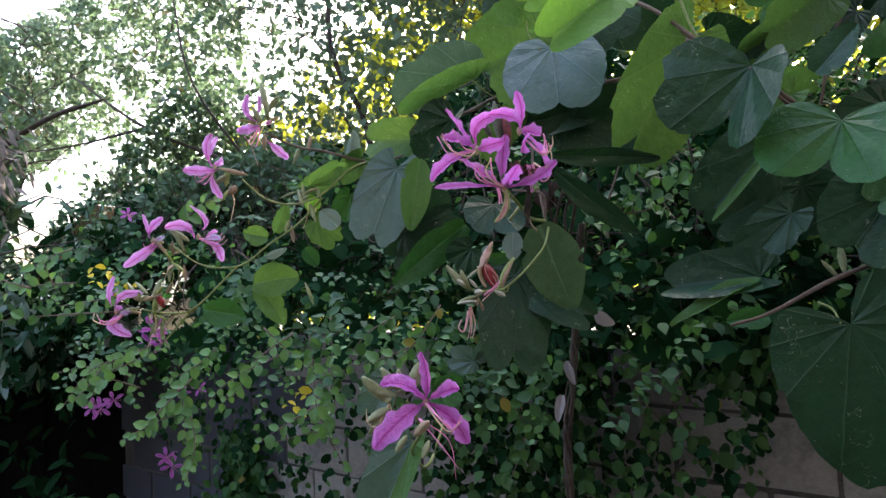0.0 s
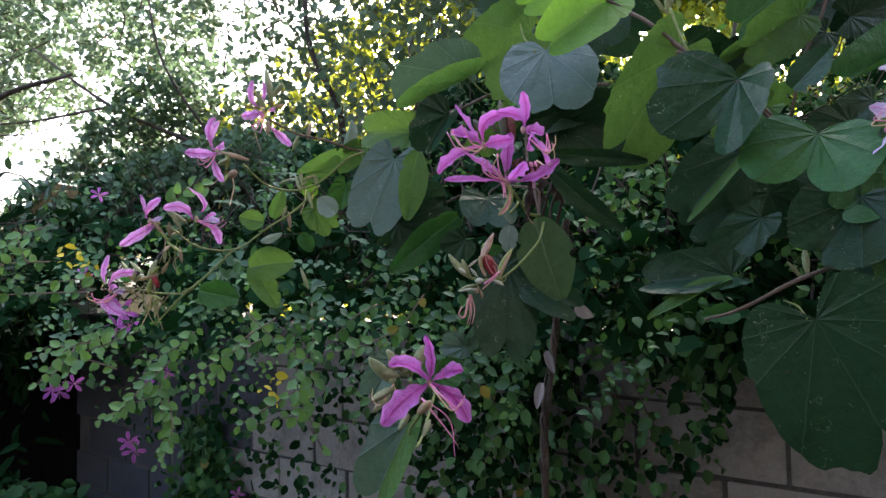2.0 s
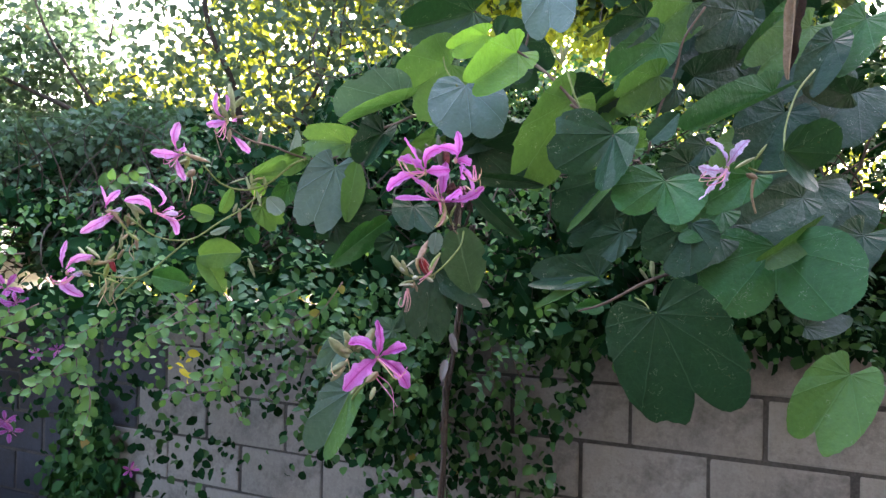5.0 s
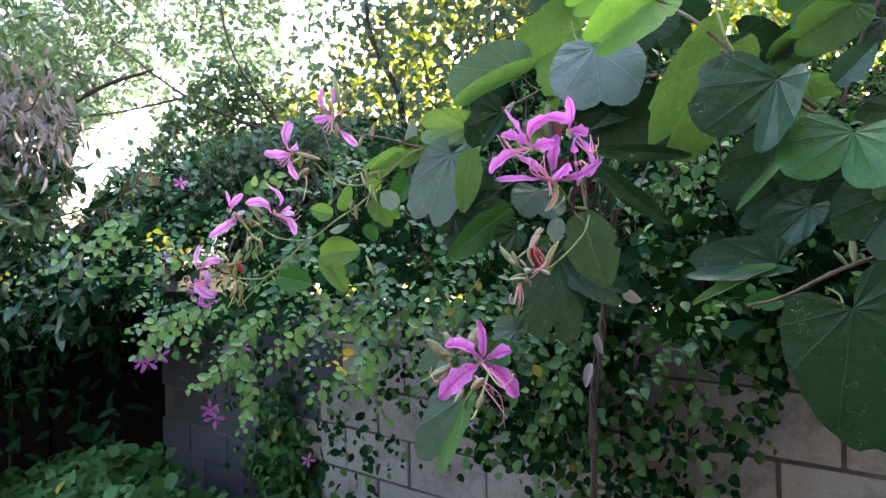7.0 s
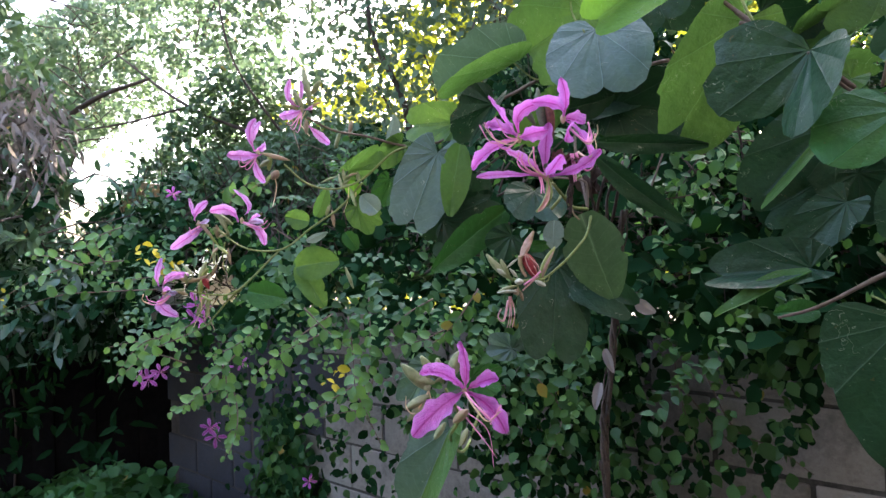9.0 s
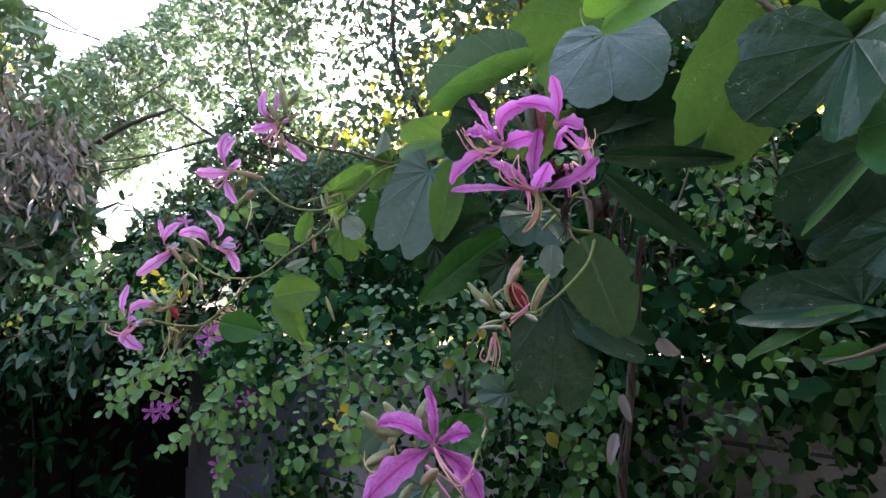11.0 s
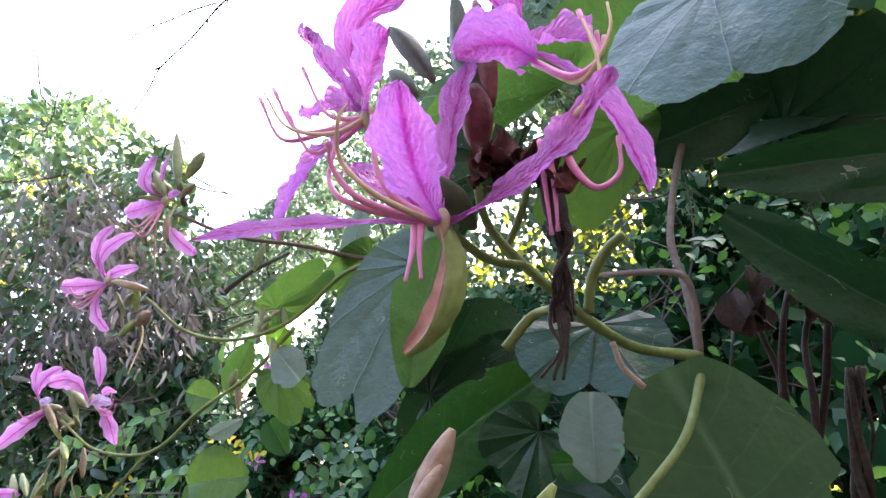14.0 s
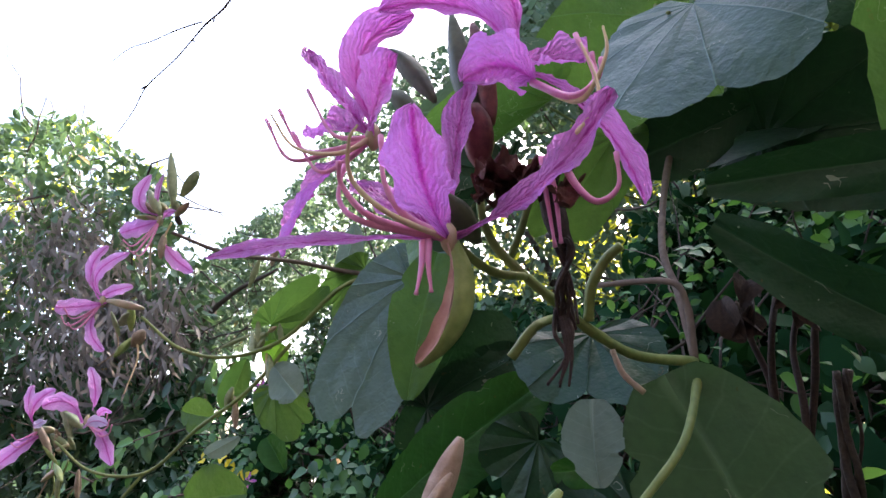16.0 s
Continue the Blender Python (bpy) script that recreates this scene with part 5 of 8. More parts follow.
add_oval((0.116, 0.850, 1.553), (0.153, 0.840, 1.554), (-0.219, -0.819, -0.530), 0.022, LEAF_MID, 15, 0.06)
add_leaf((0.092, 0.870, 1.400), (0.054, 0.870, 1.409), (0.025, -0.994, 0.106), 0.045, LEAF_PALE, 20, 0.06, 0.06)
add_oval((0.092, 0.870, 1.400), (0.120, 0.880, 1.438), (0.412, -0.909, -0.057), 0.04, LEAF_PALE, 30, 0.06)
add_leaf((-0.006, 0.765, 1.311), (-0.055, 0.760, 1.208), (-0.141, -0.983, 0.115), 0.101, LEAF_PALE, (62, 4), 0.04, 0.06, under=LEAF_OLIVE)
add_leaf((0.024, 0.680, 1.394), (0.059, 0.700, 1.389), (0.456, -0.861, -0.226), 0.05, LEAF_MID, 35, 0.06, 0.06)
add_leaf((-0.027, 0.700, 1.408), (-0.058, 0.710, 1.359), (-0.404, -0.912, 0.068), 0.05, LEAF_PALE, 35, 0.06, 0.06)
add_leaf((0.176, 0.900, 1.780), (0.115, 0.920, 1.714), (0.100, -0.923, -0.372), 0.063, LEAF_OLIVE, 10, 0.06, 0.06)
# smaller leaves along the flowering branches
add_oval((-0.266, 1.000, 1.535), (-0.189, 0.985, 1.543), (-0.193, -0.981, 0.033), 0.060, LEAF_OLIVE, 8, 0.05)
add_oval((-0.263, 1.004, 1.538), (-0.217, 0.995, 1.465), (0.157, -0.963, 0.218), 0.044, LEAF_OLIVE, 8, 0.05)
add_oval((-0.345, 0.980, 1.497), (-0.280, 0.980, 1.482), (0.023, -0.995, 0.098), 0.05, LEAF_MID, 10, 0.06)
add_oval((-0.114, 0.950, 1.621), (-0.141, 0.950, 1.650), (0.021, -1.000, 0.019), 0.036, LEAF_WHITE, 8, 0.06)
add_oval((-0.246, 1.000, 1.580), (-0.209, 1.000, 1.593), (0.240, -0.676, -0.697), 0.02, LEAF_WHITE, 20, 0.06)
add_leaf((-0.165, 0.980, 1.696), (-0.109, 0.980, 1.730), (0.285, -0.838, -0.465), 0.05, LEAF_OLIVE, 30, 0.06, 0.06)
add_oval((-0.240, 1.000, 1.614), (-0.283, 1.000, 1.624), (-0.007, -1.000, -0.029), 0.035, LEAF_OLIVE, 10, 0.06)
add_oval((-0.227, 1.000, 1.621), (-0.206, 1.000, 1.669), (0.509, -0.831, -0.224), 0.03, LEAF_OLIVE, 20, 0.06)
add_leaf((-0.152, 0.970, 1.634), (-0.118, 0.970, 1.595), (-0.093, -0.992, -0.080), 0.06, LEAF_OLIVE, 20, 0.06, 0.06)
add_leaf((-0.074, 1.000, 1.744), (-0.117, 1.000, 1.708), (0.023, -0.999, -0.027), 0.05, LEAF_OLIVE, 25, 0.06, 0.06)
add_oval((-0.152, 0.980, 1.676), (-0.167, 0.980, 1.655), (0.170, -0.978, -0.125), 0.03, LEAF_YOUNG, 10, 0.06)
add_leaf((-0.099, 1.020, 1.684), (-0.120, 1.020, 1.640), (0.141, -0.988, -0.070), 0.05, LEAF_MID, 20, 0.06, 0.06)
add_oval((-0.178, 1.000, 1.592), (-0.158, 1.000, 1.561), (0.096, -0.993, 0.063), 0.03, LEAF_MID, 20, 0.06)
# branches and stalks
stem([(0.198, 0.800, 1.601), (0.197, 0.820, 1.640), (0.195, 0.850, 1.682), (0.217, 0.930, 1.779), (0.260, 1.000, 1.891), (0.419, 1.050, 1.990), (0.459, 1.050, 2.098)], 0.0018, 0.0032, TWIG, "branch")
stem([(-0.212, 0.890, 1.768), (-0.175, 0.920, 1.752), (-0.133, 0.970, 1.752), (-0.065, 1.000, 1.738), (-0.000, 1.000, 1.746), (0.047, 1.020, 1.794), (0.120, 1.030, 1.827), (0.198, 1.050, 1.864), (0.311, 1.080, 1.874), (0.429, 1.100, 1.899)], 0.0016, 0.004, TWIG, "branch")
stem([(-0.256, 0.910, 1.700), (-0.225, 0.930, 1.670), (-0.184, 0.950, 1.662), (-0.141, 0.970, 1.679), (-0.093, 0.980, 1.721), (-0.065, 1.000, 1.737)], 0.0015, 0.0022, STALK, "branch")
stem([(-0.374, 0.940, 1.598), (-0.334, 0.950, 1.569), (-0.278, 0.960, 1.566), (-0.226, 0.960, 1.601), (-0.180, 0.970, 1.633), (-0.142, 0.980, 1.675)], 0.0013, 0.002, STALK, "branch")
stem([(-0.439, 0.960, 1.503), (-0.394, 0.960, 1.494), (-0.353, 0.960, 1.501), (-0.282, 0.960, 1.565)], 0.0013, 0.0018, STALK, "branch")
stem([(-0.413, 0.970, 1.442), (-0.371, 0.970, 1.487), (-0.349, 0.960, 1.501)], 0.0014, 0.002, STALK, "branch")
stem([(1.304, 0.850, 1.588), (0.819, 0.860, 1.530), (0.667, 0.850, 1.502), (0.540, 0.840, 1.451), (0.476, 0.840, 1.435)], 0.0055, 0.002, TWIG, "branch", "grey-brown woody twig")
stem([(0.523, 0.668, 1.447), (0.571, 0.750, 1.458), (0.612, 0.840, 1.462)], 0.0015, 0.0015, STALK, "petiole")
stem([(0.342, 0.870, 1.966), (0.389, 0.830, 1.914), (0.416, 0.780, 1.854), (0.434, 0.750, 1.817), (0.545, 0.780, 1.764), (0.679, 0.850, 1.703)], 0.0028, 0.004, TWIG, "branch")
stem([(0.835, 0.900, 2.138), (0.792, 0.920, 2.063), (0.778, 0.930, 1.987), (0.741, 0.940, 1.896), (0.719, 0.950, 1.793)], 0.003, 0.003, TWIG, "branch")
add_oval((0.894, 0.700, 2.110), (0.866, 0.700, 1.919), (-0.979, -0.148, 0.141), 0.045, TAN, 62, 0.05, "dry brown leaf hanging folded")
add_oval((0.903, 0.705, 2.113), (0.889, 0.712, 1.936), (0.048, -0.998, -0.043), 0.04, WITHERED, 50, 0.05, "dry brown leaf hanging folded")
stem([(0.920, 0.680, 1.938), (0.854, 0.660, 1.882), (0.793, 0.630, 1.806), (0.767, 0.610, 1.750)], 0.002, 0.0015, STALK, "branch")
stem([(0.123, 0.995, 1.875), (0.165, 1.030, 1.854), (0.198, 1.050, 1.864)], 0.0015, 0.0015, STALK, "petiole")
stem([(0.234, 0.930, 1.898), (0.231, 1.000, 1.954), (0.238, 1.050, 2.007)], 0.0016, 0.0016, STALK, "petiole")
stem([(0.420, 0.640, 1.757), (0.498, 0.700, 1.731), (0.573, 0.780, 1.744)], 0.002, 0.002, TWIG, "petiole")
stem([(0.388, 0.730, 1.828), (0.420, 0.740, 1.820), (0.379, 0.800, 1.900), (0.365, 0.870, 1.950)], 0.003, 0.003, TWIG, "branch")
stem([(0.420, 0.740, 1.818), (0.407, 0.750, 1.852), (0.400, 0.770, 1.910)], 0.002, 0.002, STALK, "branch")
# twisted old stems that hang from the shrub to the ground
stem([(0.324, 1.050, 1.616), (0.318, 1.059, 1.592), (0.312, 1.062, 1.567), (0.309, 1.065, 1.542), (0.305, 1.066, 1.518), (0.304, 1.065, 1.493), (0.309, 1.068, 1.469), (0.310, 1.077, 1.444), (0.306, 1.084, 1.420), (0.303, 1.089, 1.396), (0.298, 1.093, 1.372), (0.292, 1.093, 1.347), (0.291, 1.091, 1.323), (0.293, 1.095, 1.298), (0.291, 1.101, 1.273), (0.289, 1.106, 1.249), (0.285, 1.113, 1.224), (0.280, 1.117, 1.199), (0.276, 1.114, 1.174), (0.277, 1.112, 1.150), (0.279, 1.113, 1.125), (0.281, 1.115, 1.100), (0.251, 1.155, 0.550), (0.221, 1.175, -0.020)], 0.0036, 0.0045, BARK, "twisted_stem")
stem([(0.317, 1.055, 1.616), (0.312, 1.055, 1.592), (0.310, 1.057, 1.567), (0.308, 1.059, 1.542), (0.310, 1.060, 1.518), (0.313, 1.067, 1.493), (0.310, 1.077, 1.469), (0.305, 1.082, 1.444), (0.301, 1.085, 1.420), (0.297, 1.088, 1.396), (0.294, 1.086, 1.372), (0.298, 1.087, 1.347), (0.298, 1.094, 1.323), (0.295, 1.101, 1.298), (0.291, 1.106, 1.273), (0.285, 1.112, 1.249), (0.277, 1.114, 1.224), (0.277, 1.109, 1.199), (0.281, 1.109, 1.174), (0.283, 1.112, 1.150), (0.285, 1.115, 1.125), (0.286, 1.121, 1.100), (0.286, 1.161, 0.550), (0.276, 1.181, -0.020)], 0.003, 0.004, BARK, "twisted_stem")
stem([(0.315, 1.048, 1.616), (0.314, 1.050, 1.592), (0.313, 1.053, 1.567), (0.315, 1.057, 1.542), (0.315, 1.067, 1.518), (0.308, 1.074, 1.493), (0.303, 1.077, 1.469), (0.300, 1.079, 1.444), (0.298, 1.080, 1.420), (0.298, 1.080, 1.396), (0.303, 1.085, 1.372), (0.301, 1.094, 1.347), (0.296, 1.100, 1.323), (0.291, 1.105, 1.298), (0.285, 1.108, 1.273), (0.278, 1.107, 1.249), (0.280, 1.105, 1.224), (0.285, 1.109, 1.199), (0.286, 1.113, 1.174), (0.286, 1.116, 1.150), (0.284, 1.122, 1.125), (0.278, 1.124, 1.100), (0.308, 1.164, 0.550), (0.318, 1.184, -0.020)], 0.0026, 0.003, BARK, "twisted_stem")
stem([(0.320, 1.041, 1.616), (0.321, 1.046, 1.592), (0.323, 1.055, 1.567), (0.318, 1.069, 1.542), (0.305, 1.072, 1.518), (0.299, 1.070, 1.493), (0.298, 1.070, 1.469), (0.298, 1.070, 1.444), (0.304, 1.072, 1.420), (0.310, 1.084, 1.396), (0.303, 1.096, 1.372), (0.295, 1.101, 1.347), (0.289, 1.103, 1.323), (0.282, 1.103, 1.298), (0.280, 1.098, 1.273), (0.288, 1.099, 1.249), (0.290, 1.110, 1.224), (0.289, 1.116, 1.199), (0.287, 1.121, 1.174), (0.281, 1.125, 1.150), (0.272, 1.121, 1.125), (0.276, 1.113, 1.100), (0.336, 1.153, 0.550), (0.366, 1.173, -0.020)], 0.0014, 0.0016, BARK, "twisted_stem")
# dead leaves caught in the twisted stems
stem([(0.271, 1.019, 1.700), (0.257, 1.034, 1.654), (0.267, 1.050, 1.603), (0.254, 1.070, 1.523)], 0.0022, 0.0035, WITHERED, "twisted_stem")
stem([(0.289, 1.027, 1.697), (0.271, 1.016, 1.648), (0.268, 1.050, 1.600), (0.271, 1.070, 1.521)], 0.0022, 0.0035, WITHERED, "twisted_stem")
stem([(0.302, 1.022, 1.681), (0.289, 1.048, 1.638), (0.287, 1.050, 1.587), (0.279, 1.070, 1.509)], 0.0022, 0.0035, WITHERED, "twisted_stem")
stem([(0.320, 1.050, 1.703), (0.302, 1.021, 1.649), (0.297, 1.050, 1.601), (0.276, 1.070, 1.524)], 0.0022, 0.0035, WITHERED, "twisted_stem")
add_oval((0.299, 1.000, 1.661), (0.294, 0.990, 1.642), (-0.808, -0.419, 0.415), 0.027, WITHERED, 65, 0.3, "curled dead brown leaf")
add_oval((0.295, 1.000, 1.672), (0.286, 0.990, 1.647), (0.099, -0.935, 0.340), 0.021, WITHERED, 42, 0.3, "curled dead brown leaf")
add_oval((0.295, 1.000, 1.686), (0.277, 0.990, 1.661), (0.486, -0.874, -0.004), 0.027, WITHERED, 49, 0.3, "curled dead brown leaf")
add_oval((0.257, 1.000, 1.662), (0.244, 0.990, 1.641), (0.634, -0.773, -0.021), 0.028, WITHERED, 41, 0.3, "curled dead brown leaf")
add_oval((0.259, 1.000, 1.669), (0.249, 0.990, 1.645), (-0.652, -0.564, 0.506), 0.020, WITHERED, 32, 0.3, "curled dead brown leaf")
add_oval((0.250, 1.000, 1.669), (0.249, 0.990, 1.650), (0.231, -0.870, 0.436), 0.021, WITHERED, 48, 0.3, "curled dead brown leaf")
add_oval((0.237, 1.000, 1.673), (0.241, 0.990, 1.639), (-0.620, -0.769, 0.153), 0.033, WITHERED, 31, 0.3, "curled dead brown leaf")
add_oval((0.253, 1.000, 1.663), (0.256, 0.990, 1.641), (-0.910, -0.403, 0.096), 0.028, WITHERED, 63, 0.3, "curled dead brown leaf")
add_oval((0.258, 1.000, 1.686), (0.252, 0.990, 1.669), (0.290, -0.868, 0.402), 0.033, WITHERED, 43, 0.3, "curled dead brown leaf")
add_oval((0.282, 1.080, 1.362), (0.287, 1.060, 1.323), (-0.583, -0.751, 0.310), 0.02, DRY_LEAF, 30, 0.2, "curled grey dry leaf")
add_oval((0.270, 1.080, 1.300), (0.252, 1.060, 1.259), (-0.418, -0.733, 0.537), 0.022, DRY_LEAF, 30, 0.2, "curled grey dry leaf")
add_oval((0.343, 1.080, 1.448), (0.368, 1.060, 1.427), (-0.659, -0.750, -0.051), 0.03, DRY_LEAF, 30, 0.2, "curled grey dry leaf")
# main flower group
flower_a = flower_at((0.092, 0.667, 1.678), "magenta-pink flower with streaked crinkled petals")
petal(flower_a, (0.092, 0.667, 1.678), (0.057, 0.674, 1.732), (0.004, -0.004, -0.012), (0.750, -0.500, 0.500), 0.0134, PETAL, 0.5, 2.2, 0.75, 0.16)
petal(flower_a, (0.092, 0.667, 1.685), (0.116, 0.652, 1.715), (-0.023, -0.009, 0.011), (-0.300, -0.900, -0.300), 0.0165, PETAL, 0.5, 1.0, 0.6, 0.16)
petal(flower_a, (0.092, 0.667, 1.678), (0.120, 0.625, 1.678), (-0.002, -0.004, 0.002), (-0.850, -0.350, -0.300), 0.0182, PETAL, 0.5, 1.0, 0.58, 0.16)
petal(flower_a, (0.092, 0.667, 1.678), (0.036, 0.694, 1.647), (-0.010, 0.000, 0.010), (-0.300, -0.800, 0.500), 0.0194, PETAL, 0.5, 1.0, 0.58, 0.16)
petal(flower_a, (0.092, 0.667, 1.678), (0.053, 0.690, 1.700), (0.000, 0.000, 0.006), (0.300, -0.800, 0.500), 0.0194, PETAL, 0.5, 1.6, 0.58, 0.16)
filament(flower_a, [(0.092, 0.667, 1.678), (0.078, 0.665, 1.675), (0.063, 0.664, 1.678), (0.051, 0.665, 1.699)], 0.0009, STAMEN, True, "stamen")
filament(flower_a, [(0.092, 0.667, 1.678), (0.074, 0.665, 1.674), (0.057, 0.664, 1.675), (0.045, 0.665, 1.696)], 0.0009, STAMEN, True, "stamen")
filament(flower_a, [(0.092, 0.667, 1.678), (0.081, 0.665, 1.669), (0.070, 0.664, 1.667), (0.058, 0.665, 1.687)], 0.0009, STAMEN, True, "stamen")
filament(flower_a, [(0.092, 0.667, 1.678), (0.084, 0.665, 1.678), (0.075, 0.664, 1.683), (0.064, 0.665, 1.705)], 0.0009, STAMEN, True, "stamen")
filament(flower_a, [(0.092, 0.667, 1.678), (0.081, 0.660, 1.670), (0.062, 0.660, 1.677), (0.049, 0.662, 1.696)], 0.0008, STYLE, False, "style")
flower_b = flower_at((0.147, 0.680, 1.702), "magenta-pink flower with streaked crinkled petals")
petal(flower_b, (0.147, 0.680, 1.704), (0.105, 0.645, 1.715), (0.019, -0.015, 0.007), (0.300, -0.850, 0.200), 0.0165, PETAL, 0.5, 1.0, 0.55, 0.16)
petal(flower_b, (0.147, 0.680, 1.702), (0.142, 0.660, 1.747), (0.010, 0.000, 0.002), (-0.600, -0.750, -0.100), 0.0145, PETAL, 0.5, 1.0, 0.58, 0.16)
petal(flower_b, (0.153, 0.676, 1.692), (0.139, 0.628, 1.665), (0.002, -0.004, 0.008), (0.100, -0.850, -0.500), 0.0199, PETAL, 0.5, 1.0, 0.58, 0.16)
petal(flower_b, (0.147, 0.680, 1.702), (0.185, 0.700, 1.646), (0.012, 0.000, 0.012), (0.500, -0.700, 0.500), 0.0150, PETAL, 0.5, 1.0, 0.58, 0.16)
petal(flower_b, (0.147, 0.680, 1.702), (0.172, 0.675, 1.694), (0.000, 0.000, 0.004), (-0.200, -0.700, 0.600), 0.0215, PETAL, 0.5, 1.0, 0.58, 0.16)
filament(flower_b, [(0.153, 0.674, 1.690), (0.167, 0.655, 1.669), (0.175, 0.655, 1.673), (0.171, 0.655, 1.692)], 0.001, STAMEN, True, "stamen")
filament(flower_b, [(0.153, 0.674, 1.690), (0.167, 0.655, 1.669), (0.175, 0.660, 1.677), (0.173, 0.660, 1.689)], 0.001, STAMEN, True, "stamen")
filament(flower_b, [(0.153, 0.674, 1.690), (0.167, 0.655, 1.669), (0.176, 0.650, 1.670), (0.178, 0.650, 1.677)], 0.001, STAMEN, True, "stamen")
filament(flower_b, [(0.153, 0.674, 1.690), (0.167, 0.655, 1.669), (0.175, 0.670, 1.683), (0.175, 0.670, 1.694)], 0.001, STAMEN, True, "stamen")
filament(flower_b, [(0.153, 0.674, 1.690), (0.168, 0.655, 1.667), (0.175, 0.650, 1.669), (0.180, 0.648, 1.678), (0.180, 0.648, 1.687)], 0.0008, STYLE, False, "style")
filament(flower_b, [(0.160, 0.665, 1.659), (0.166, 0.645, 1.649), (0.173, 0.640, 1.652), (0.176, 0.640, 1.661), (0.173, 0.640, 1.677)], 0.0008, STYLE, False, "style")
flower_c = flower_at((0.121, 0.664, 1.631), "magenta-pink flower with streaked crinkled petals")
petal(flower_c, (0.121, 0.664, 1.631), (0.131, 0.607, 1.647), (-0.004, -0.004, -0.004), (0.150, -0.950, -0.200), 0.0185, PETAL, 0.3, 1.3, 0.64, 0.07)
petal(flower_c, (0.121, 0.664, 1.631), (0.038, 0.645, 1.631), (-0.004, 0.000, 0.006), (0.100, -0.620, 0.780), 0.0142, PETAL, 0.1, 0.9, 0.58, 0.16)
petal(flower_c, (0.121, 0.664, 1.631), (0.180, 0.635, 1.656), (0.012, -0.004, -0.012), (-0.250, -0.850, 0.450), 0.0152, PETAL, 0.25, 1.4, 0.58, 0.16)
petal(flower_c, (0.121, 0.664, 1.631), (0.073, 0.690, 1.672), (-0.002, 0.000, 0.004), (0.500, -0.700, 0.400), 0.0230, PETAL, 0.25, 1.0, 0.58, 0.16)
petal(flower_c, (0.121, 0.664, 1.631), (0.129, 0.675, 1.698), (-0.004, 0.000, 0.000), (-0.500, -0.800, 0.200), 0.0167, PETAL, 0.25, 1.0, 0.58, 0.16)
filament(flower_c, [(0.121, 0.664, 1.631), (0.108, 0.645, 1.635), (0.098, 0.638, 1.646), (0.101, 0.630, 1.655), (0.104, 0.630, 1.660)], 0.0008, STYLE, False, "style")
filament(flower_c, [(0.121, 0.664, 1.631), (0.100, 0.650, 1.637), (0.091, 0.645, 1.648), (0.092, 0.640, 1.655)], 0.0011, STAMEN, True, "stamen")
filament(flower_c, [(0.121, 0.664, 1.631), (0.111, 0.650, 1.636), (0.106, 0.645, 1.647), (0.105, 0.645, 1.664)], 0.0011, STAMEN, True, "stamen")
filament(flower_c, [(0.121, 0.664, 1.631), (0.097, 0.650, 1.636), (0.087, 0.650, 1.646), (0.089, 0.650, 1.659)], 0.001, STAMEN, True, "stamen")
filament(flower_c, [(0.113, 0.660, 1.630), (0.114, 0.655, 1.620), (0.113, 0.652, 1.610)], 0.0009, STAMEN, True, "stamen")
filament(flower_c, [(0.115, 0.660, 1.630), (0.116, 0.656, 1.620), (0.117, 0.655, 1.611)], 0.0009, STAMEN, True, "stamen")
bud((0.122, 0.664, 1.631), (0.108, 0.664, 1.590), 0.0042, CALYX_GREEN, (0.016, 0.000, -0.006), "calyx")
petal(flower_c, (0.122, 0.659, 1.628), (0.109, 0.660, 1.590), (0.013, -0.003, -0.005), (-0.600, -0.800, -0.100), 0.0055, CALYX_ROSE, 0.7, 0.8, 0.58, 0.16)
# stalks, buds and spent flowers of the main group
stem([(0.198, 0.800, 1.601), (0.173, 0.770, 1.602), (0.158, 0.735, 1.608), (0.146, 0.720, 1.619), (0.137, 0.710, 1.628), (0.127, 0.700, 1.641), (0.126, 0.690, 1.656), (0.132, 0.690, 1.679)], 0.0024, 0.0016, STALK, "flower_stalk")
stem([(0.157, 0.730, 1.612), (0.160, 0.725, 1.624), (0.167, 0.720, 1.633), (0.174, 0.716, 1.637)], 0.0022, 0.0019, STALK, "flower_stalk")
stem([(0.148, 0.725, 1.614), (0.141, 0.700, 1.606), (0.131, 0.698, 1.595)], 0.0018, 0.0019, STALK, "flower_stalk")
stem([(0.137, 0.710, 1.628), (0.128, 0.690, 1.626), (0.120, 0.670, 1.632)], 0.0018, 0.0016, STALK, "flower_stalk")
stem([(0.130, 0.710, 1.634), (0.141, 0.700, 1.650), (0.147, 0.690, 1.668)], 0.0016, 0.0014, STALK, "flower_stalk")
stem([(0.198, 0.800, 1.601), (0.199, 0.800, 1.629), (0.192, 0.800, 1.642), (0.157, 0.820, 1.650)], 0.002, 0.0016, TWIG, "flower_stalk")
stem([(0.198, 0.775, 1.595), (0.187, 0.757, 1.566), (0.171, 0.748, 1.547), (0.154, 0.740, 1.531), (0.136, 0.733, 1.517), (0.122, 0.725, 1.509)], 0.0020, 0.0014, STALK, "flower_stalk")
bud((0.113, 0.680, 1.696), (0.094, 0.680, 1.726), 0.0045, BUD_DARK, (0.000, 0.000, 0.004), "bud")
bud((0.098, 0.700, 1.705), (0.085, 0.700, 1.720), 0.0045, BUD_DARK, (0.000, 0.000, 0.000), "bud")
bud((0.128, 0.690, 1.682), (0.119, 0.690, 1.744), 0.0055, BUD_DARK, (-0.002, 0.000, 0.000), "bud")
bud((0.134, 0.685, 1.683), (0.129, 0.685, 1.732), 0.0052, MAROON, (0.002, 0.000, 0.000), "bud")
